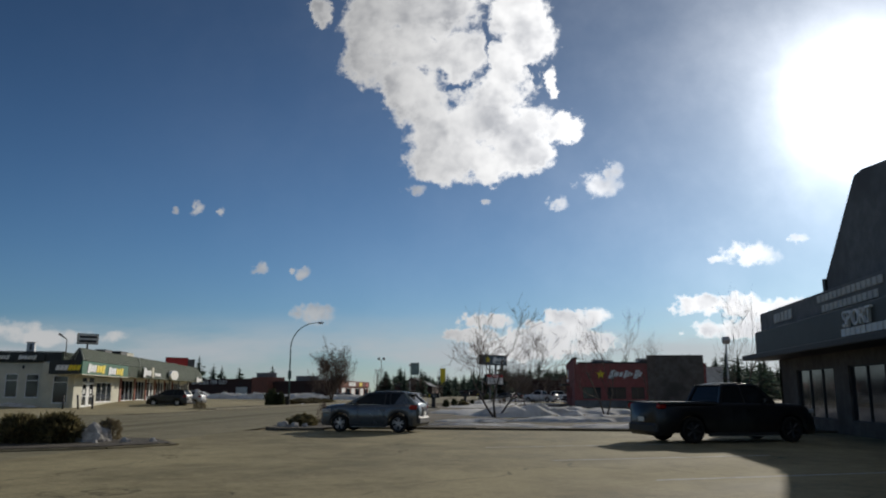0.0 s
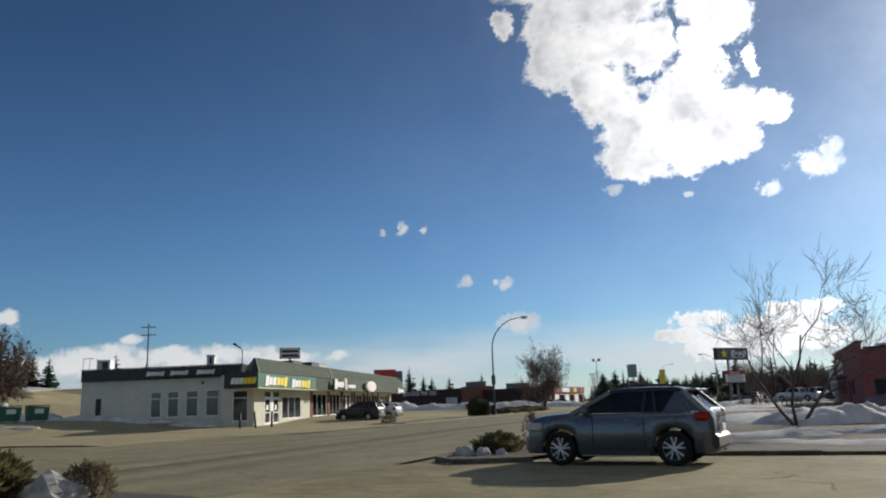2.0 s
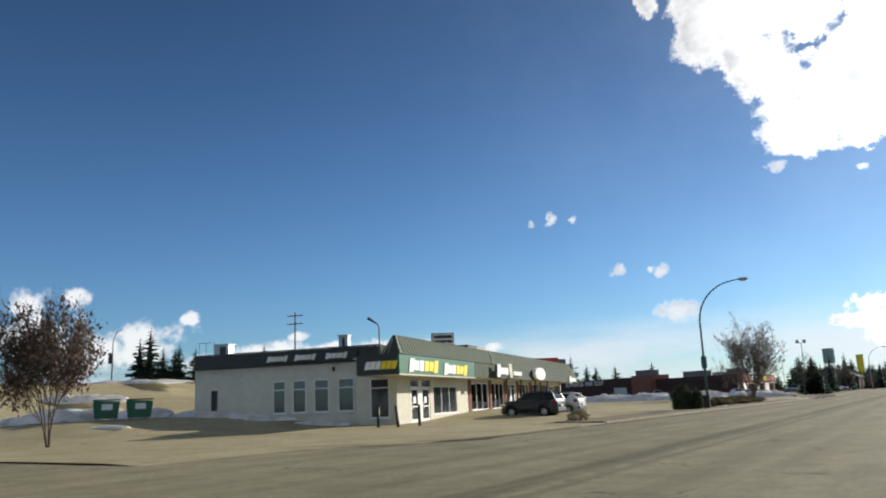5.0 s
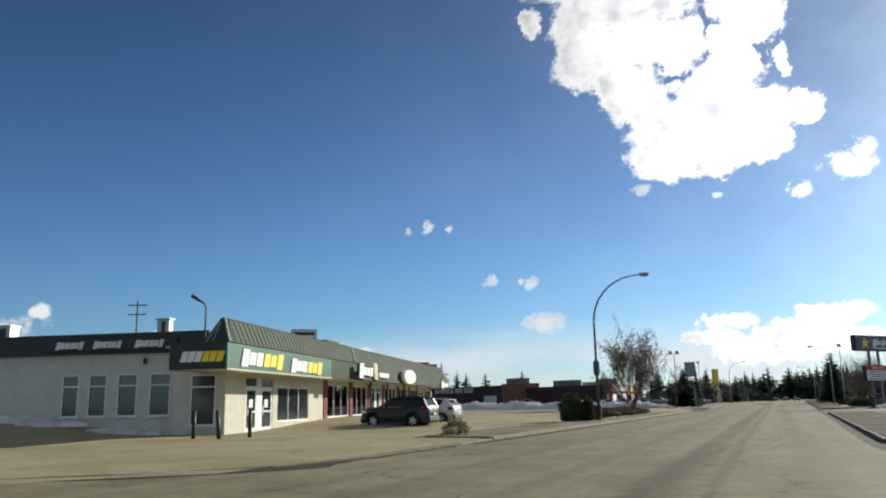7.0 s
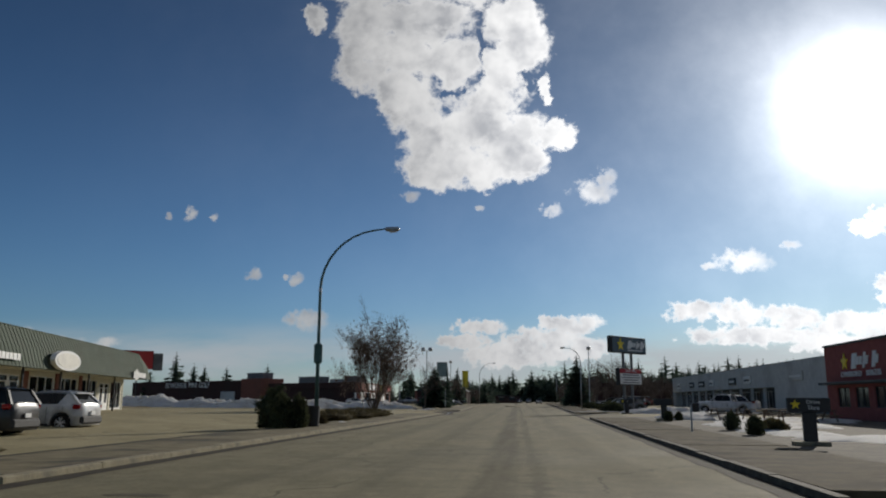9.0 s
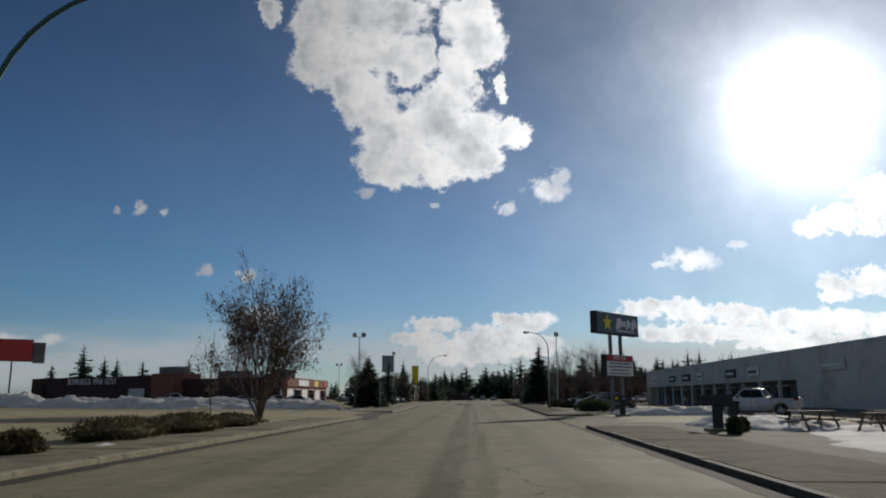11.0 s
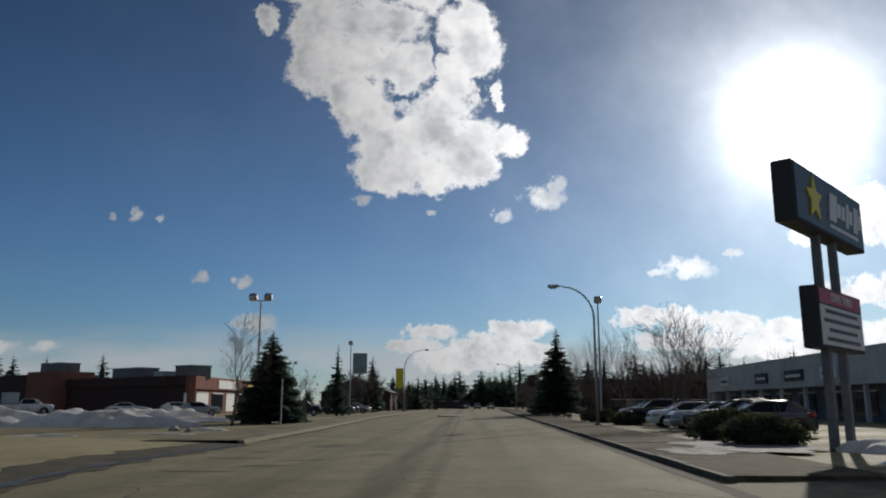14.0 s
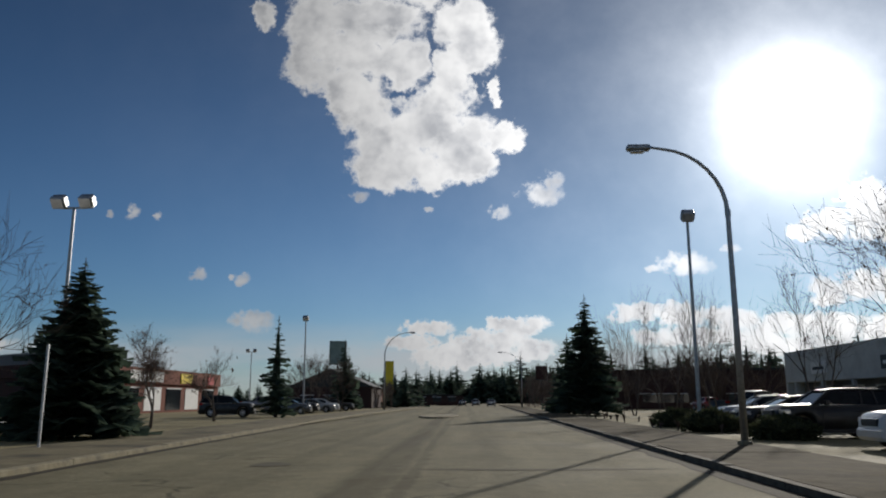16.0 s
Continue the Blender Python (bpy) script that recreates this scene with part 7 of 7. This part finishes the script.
l1 = street_lamp(-10.45, 69.2, 9.4, 3.25, "dark green curved street lamp beside the junipers", "greenpole")
part("banner_bracket", bx(-0.2, 0.2, -0.14, 0.14, 2.9, 3.9, bevel=0.1), M["greenpole"], l1, "dark box strapped to the pole")
street_lamp(6.42, 144.5, 8.5, -2.2, "grey curved street lamp by the parked cars")
street_lamp(-13.4, 224, 10.0, 3.4, "grey curved street lamp far along the street")
street_lamp(6.3, 258, 9.4, -3.4, "grey curved street lamp far along the street")


def flood_pole(x, y, h, heads, label, z=0.05):
    p = root("flood_light", pose(x, y, z), label, "flood light", "lot lights")
    part("base", cy((0, 0, 0), (0, 0, 0.6), 0.28, n=14), M["concrete"], p, "round concrete footing")
    part("pole", cy((0, 0, 0.6), (0, 0, h), 0.09, 0.06, n=10), M["galv"], p)
    if heads > 1:
        part("cross_arm", bx(-0.5, 0.5, -0.03, 0.03, h - 0.05, h + 0.02), M["galv"], p)
    for k in range(heads):
        xx = 0 if heads == 1 else (-0.55, 0.55)[k]
        bm = bmesh.new()
        box(bm, -0.28, 0.28, -0.2, 0.2, -0.25, 0.25, bevel=0.07, m=Matrix.Translation((xx, -0.1, h + 0.22)) @ Matrix.Rotation(radians(35), 4, "X"))
        hd_ = part("flood_head", bm, M["galv"], p, "boxy flood lamp head")
        bm = bmesh.new()
        box(bm, -0.22, 0.22, -0.225, -0.202, -0.19, 0.19, m=Matrix.Translation((xx, -0.1, h + 0.22)) @ Matrix.Rotation(radians(35), 4, "X"))
        part("lens", bm, M["clearlamp"], hd_)
    return p


flood_pole(-16.4, 150.6, 8.6, 2, "tall pole with two flood lamps behind the spruce")
flood_pole(-17.5, 195.5, 8.8, 1, "tall pole with one flood lamp in the lot")
flood_pole(8.4, 156.0, 9.0, 1, "slim pole with one flood lamp by the street")
flood_pole(-36, 240, 8.6, 2, "far pole with two flood lamps")
flood_pole(32.3, 42, 5.2, 1, "short pole with a box lamp near the sports shop")


def pylon_sign():
    p0, p1 = Vector((7.98, 117.8, 0)), Vector((12.3, 123.0, 0))
    d = p1 - p0
    s = root("pylon_sign", Matrix.Translation(p0) @ Matrix.Rotation(math.atan2(d.y, d.x), 4, "Z"), "tall two-post restaurant sign with star and letter board", "sign")
    w = d.length
    for u in (2.5, 4.1):
        part("post", bx(u - 0.12, u + 0.12, -0.12, 0.12, -0.05, 6.5, bevel=0.02), M["slatewall"], s, "square steel post")
    b = part("sign_box", bx(0, w, -0.3, 0.3, 6.4, 8.2, bevel=0.04), M["plastic"], s, "dark sign box")
    fm = surface("slate_sign_face", (0.09, 0.115, 0.13), (0.12, 0.145, 0.16), 1.0, 0.5, 0, 0.0)
    part("sign_face", bx(0.12, w - 0.12, -0.32, -0.302, 6.5, 8.1), fm, b, "slate grey sign face")
    star(b, 0.72, 0.04, pose(1.6, -0.37, 7.3))
    slanted_bars("script_mark", [0.7, 0.36, 0.34, 0.26, 0.34, 0.5, 0.3], 0.6, 0.03, M["white"], b, pose(4.6, -0.36, 7.35), "white script mark drawn as plain blocks", 0.3, 0.1, (1.5, 0.8, 0.8, 1.4, 0.8, 1.5, 0.8))
    part("under_line", bx(3.0, w - 0.8, -0.335, -0.322, 6.68, 6.8), M["white"], b)
    c = part("letter_board", bx(1.35, 5.7, -0.25, 0.25, 2.95, 4.75, bevel=0.03), M["plastic"], s, "white letter board with red header")
    part("header", bx(1.45, 5.6, -0.27, -0.252, 4.25, 4.68), M["red"], c, "red header strip")
    lettering("header_lettering", "DRIVE THRU", 0.26, 0.01, M["white"], c, pose(3.5, -0.285, 4.46, 90), "white header letters")
    part("board_face", bx(1.45, 5.6, -0.27, -0.252, 3.05, 4.2), M["white"], c, "white board face")
    for k, wd in enumerate((3.2, 3.6, 2.8, 3.3)):
        part("text_bar", bx(3.5 - wd / 2, 3.5 + wd / 2, -0.28, -0.271, 3.98 - k * 0.27, 4.09 - k * 0.27), M["slatewall"], c, "dark bar of unreadable writing")
    return s


pylon_sign()


def lane_sign(x, y, text, turn, label, arrow=False):
    s = root("lane_sign", pose(x, y, 0.05, 0, 0, turn), label, "sign")
    part("footing", bx(-0.5, 0.5, -0.3, 0.3, 0.0, 0.12, bevel=0.02), M["concrete"], s)
    part("post", bx(-0.19, 0.19, -0.1, 0.1, 0.1, 0.98, bevel=0.015), M["plastic"], s, "dark sign post")
    h = part("sign_head", bx(-0.6, 0.6, -0.12, 0.12, 0.98, 1.4, bevel=0.02), M["plastic"], s, "dark sign head")
    if text:
        star(h, 0.15, 0.015, pose(-0.38, -0.137, 1.2))
        lettering("sign_lettering", text, 0.12, 0.006, M["white"], h, pose(0.12, -0.13, 1.19, 90), "white sign letters")
    return s


lane_sign(8.0, 57.8, "Drive\nThru", -8, "dark drive-through lane sign with yellow star")
lane_sign(8.35, 86.5, "", -6, "dark T-shaped lane sign seen from behind")
lane_sign(8.6, 109.4, "Exit", -6, "dark exit lane sign with yellow star")


def litter_bin(x, y, label):
    b = root("litter_bin", pose(x, y, 0.05), label, "bin", "bins")
    part("body", bx(-0.26, 0.26, -0.26, 0.26, 0.0, 0.9, bevel=0.03), M["plastic"], b, "square dark bin body")
    part("lid", bx(-0.29, 0.29, -0.29, 0.29, 0.9, 1.08, bevel=0.05), M["black"], b, "dark bin lid")
    return b


litter_bin(13.0, 99.6, "dark square litter bin in the yard")
bin1 = root("litter_bin", pose(-10.45, 68.75, 0.105), "dark round litter bin beside the lamp post", "bin", "bins")
part("body", cy((0, 0, 0), (0, 0, 0.85), 0.27, 0.3, n=16), M["black"], bin1)
part("rim", cy((0, 0, 0.85), (0, 0, 0.95), 0.31, n=16), M["plastic"], bin1)


def picnic_table(x, y, turn):
    t = root("picnic_table", pose(x, y, 0.05, 0, 0, turn), "weathered picnic table standing in snow", "picnic table", "picnic tables")
    for k in range(5):
        part("board", bx(-0.95, 0.95, -0.38 + k * 0.155, -0.235 + k * 0.155, 0.72, 0.76), M["wood"], t)
    for s in (-1, 1):
        part("bench", bx(-0.95, 0.95, s * 0.72 - 0.13, s * 0.72 + 0.13, 0.42, 0.46), M["wood"], t)
        v, f = tube([(s * 0.7, -0.75, 0.0), (s * 0.7, -0.3, 0.72)], [0.045, 0.045], 4)
        raw("leg", v, f, M["wood"], t)
        v, f = tube([(s * 0.7, 0.75, 0.0), (s * 0.7, 0.3, 0.72)], [0.045, 0.045], 4)
        raw("leg", v, f, M["wood"], t)
        part("brace", bx(s * 0.7 - 0.04, s * 0.7 + 0.04, -0.72, 0.72, 0.36, 0.42), M["wood"], t)
    return t


for x, y, a in ((13.8, 84.5, 10), (14.6, 80.2, -5), (16.8, 82.5, 20), (16.2, 88.8, 0), (12.6, 88.2, 15)):
    picnic_table(x, y, a)


def post_sign(x, y, h, plate, label, z=0.11, turn=0):
    s = root("post_sign", pose(x, y, z, 0, 0, turn), label, "sign post", "sign posts")
    part("post", bx(-0.03, 0.03, -0.03, 0.03, -0.05, h), M["galv"], s)
    if plate:
        part("plate", bx(-plate / 2, plate / 2, -0.045, -0.032, h - plate * 1.3, h), M["white"], s, "small pale sign plate")
    return s


post_sign(6.2, 66.3, 1.05, 0.0, "thin low metal post beside the pavement")
post_sign(-12.7, 143.3, 2.75, 0.0, "pale plain metal post beside the spruce", 0.11)


def rocks(x, y, s, seed, label, z=0.06):
    rng = random.Random(seed)
    bm = bmesh.new()
    bmesh.ops.create_icosphere(bm, subdivisions=3, radius=1)
    for v in bm.verts:
        k = 1 + 0.35 * noise.noise(v.co * 1.3 + Vector((seed, 0, 0))) + 0.12 * noise.noise(v.co * 4 + Vector((0, seed, 0)))
        v.co = Vector((v.co.x * k * s, v.co.y * k * s * 0.8, max(-0.3, v.co.z) * k * s * 0.85 + 0.18 * s))
    ob = part("boulder", bm, M["rock"], None)
    ob.matrix_basis = pose(x, y, z, 0, 0, seed * 50)
    return tagged(ob, label, "rock", "rocks")


rocks(5.2, 3.75, 0.5, 1, "pale craggy boulder in the corner bed")
for k, (x, y, s) in enumerate([(7.25, 14.6, 0.2), (7.6, 14.0, 0.24), (8.1, 13.9, 0.22), (7.1, 15.6, 0.14), (8.5, 14.1, 0.16), (8.2, 18.2, 0.2), (8.7, 18.6, 0.22), (9.1, 18.9, 0.18), (6.3, 3.6, 0.14), (6.9, 4.1, 0.12), (5.6, 3.2, 0.1), (-14.4, 133.0, 0.2), (-15.6, 134.2, 0.25)]):
    rocks(x, y, s, 3 + k, "pale stone in the planting bed")
MULCH = surface("bed_mulch", (0.06, 0.052, 0.042), (0.15, 0.135, 0.11), 12.0, 0.95, 0, 0.7, 70.0)
poly_sheet("bed_east", [(9.5, 13.4), (8.0, 12.7), (7.35, 13.4), (6.95, 17), (6.9, 29.5), (8.5, 33), (11, 30), (10.5, 20), (10.2, 15.5)], 0.10, MULCH, "gravelly planting bed with dark mulch", "planting bed")
poly_sheet("bed_corner", [(7.7, 3.7), (6.6, 2.0), (4.6, 0.6), (0, -0.6), (-4, 1.5), (-4, 6.6), (2, 6.4), (6.2, 5.6)], 0.075, MULCH, "earthy corner bed with dead leaves", "planting bed")
kerb_run("kerb_corner_bed", [(0.0, -0.7), (4.6, 0.5), (6.7, 1.9), (7.8, 3.7), (6.3, 5.7), (2, 6.5), (-4, 6.7)], "low worn kerb round the corner bed", "kerbs", "verge", 0.07)
isl = [(-4.2 + math.cos(i / 20 * 6.283) * 1.5, 188 + math.sin(i / 20 * 6.283) * 8) for i in range(20)]
poly_sheet("traffic_island", isl, 0.10, M["concrete"], "low concrete traffic island in the street", "traffic island")
kerb_run("kerb_island", isl + [isl[0]], "concrete kerb of the traffic island", "kerbs")


def waste_bin(x, y, turn, label):
    b = root("waste_container", pose(x, y, 0.06 + rise(x, y) + hill(x, y), 0, 0, turn) @ Matrix.Scale(0.88, 4), label, "waste container", "waste containers")
    bm = bmesh.new()
    prism(bm, [(-0.75, 0.1), (0.75, 0.1), (0.85, 1.1), (0.85, 1.25), (-0.85, 1.35), (-0.85, 1.1)], -0.9, 0.9)
    part("body", bm, M["binGreen"], b, "green steel body")
    part("lid", bx(-0.9, 0.9, -0.92, 0.92, 1.36, 1.42, bevel=0.02), M["black"], b, "black lid")
    part("placard", bx(-0.3, 0.4, -0.93, -0.905, 0.7, 1.1), M["white"], b, "white placard")
    for x0 in (-0.6, 0.5):
        part("skid", bx(x0, x0 + 0.1, -0.88, 0.88, 0.0, 0.1), M["galv"], b)
    return b


waste_bin(-38.4, 37.6, 58, "green steel waste container behind the shops")
waste_bin(-37.5, 39.3, 58, "green steel waste container behind the shops")


def utility_pole(x, y, h):
    z = hill(x, y)
    p = root("utility_pole", pose(x, y, z, 0, 0, 25), "wooden utility pole with two cross arms", "utility pole")
    part("pole", cy((0, 0, -0.2), (0, 0, h), 0.16, 0.11, n=8), M["wood"], p)
    for k in (0.6, 2.0):
        a = part("cross_arm", bx(-1.4, 1.4, -0.07, 0.07, h - k - 0.1, h - k + 0.06), M["wood"], p)
        for xx in (-1.2, -0.5, 0.5, 1.2):
            part("insulator", cy((xx, 0, h - k + 0.06), (xx, 0, h - k + 0.28), 0.05, n=6), M["rim"], a)
    return p


utility_pole(-88.5, 104.5, 12.5)


def pole_board(x, y, z0, z1, w, mat, turn, label, posts=2, z=0.0):
    s = root("roadside_sign", pose(x, y, z, 0, 0, turn), label, "sign", "far signs")
    for k in range(posts):
        xx = 0 if posts == 1 else (-w * 0.3, w * 0.3)[k]
        part("post", bx(xx - 0.12, xx + 0.12, -0.1, 0.1, 0, z0), M["plastic"], s)
    part("sign_box", bx(-w / 2, w / 2, -0.22, 0.22, z0, z1, bevel=0.05), M["plastic"], s, "sign box")
    part("sign_face", bx(-w / 2 + 0.1, w / 2 - 0.1, -0.24, -0.222, z0 + 0.1, z1 - 0.1), M[mat], s)
    return s


b1 = pole_board(-54.7, 99.5, 9.1, 10.8, 3.2, "greywall", 40, "pale roof-high sign board behind the shops", 1)
for k in range(2):
    part("text_bar", bx(-1.3, 1.3, -0.26, -0.242, 9.35 + k * 0.7, 9.75 + k * 0.7), M["plastic"], b1, "dark bar of unreadable writing")
red_sign = pole_board(-75.2, 173.2, 6.8, 10.3, 5.6, "red", 35, "red sign board with a dark side panel behind the shops", 1)
part("side_panel", bx(2.85, 4.6, 0.3, 0.6, 6.6, 9.9, bevel=0.04), M["slatewall"], red_sign, "dark panel turned aside")
pole_board(-28, 269, 8.0, 12.5, 3.2, "towergreen", 8, "tall pale green sign tower beyond the lot", 1)
pole_board(-28.8, 360, 4.6, 13.2, 2.6, "yellow", 4, "tall yellow banner sign far along the street", 1)
pole_board(10.5, 268, 5.0, 7.6, 2.2, "darkwall", 0, "dark square sign among the trees", 1)
pole_board(9.3, 205, 2.0, 3.0, 1.6, "white", 0, "small white sign by the pavement", 2)


def signal_pole(x, y, h):
    """Far traffic signal on a pole whose top bends over the road."""
    z = hill(x, y)
    p = root("traffic_signal", pose(x, y, z, 0, 0, 30), "far traffic signal hanging on a bent grey pole", "traffic signal")
    v, f = tube([(0, 0, -0.2), (0, 0, h * 0.8), (0.5, 0, h * 0.95), (1.6, 0, h)], [0.12, 0.09, 0.07, 0.05], 6)
    raw("pole", v, f, M["galv"], p, "bent grey pole", smooth=True)
    hd = part("signal_head", bx(-0.55, -0.15, -0.22, 0.18, h * 0.42, h * 0.42 + 1.7, bevel=0.04), M["plastic"], p, "dark signal head")
    for k in range(3):
        part("hood", cy((-0.35, -0.42, h * 0.42 + 0.3 + k * 0.55), (-0.35, -0.2, h * 0.42 + 0.3 + k * 0.55), 0.17, n=10), M["black"], hd)
    return p


signal_pole(-106, 81.7, 9.4)
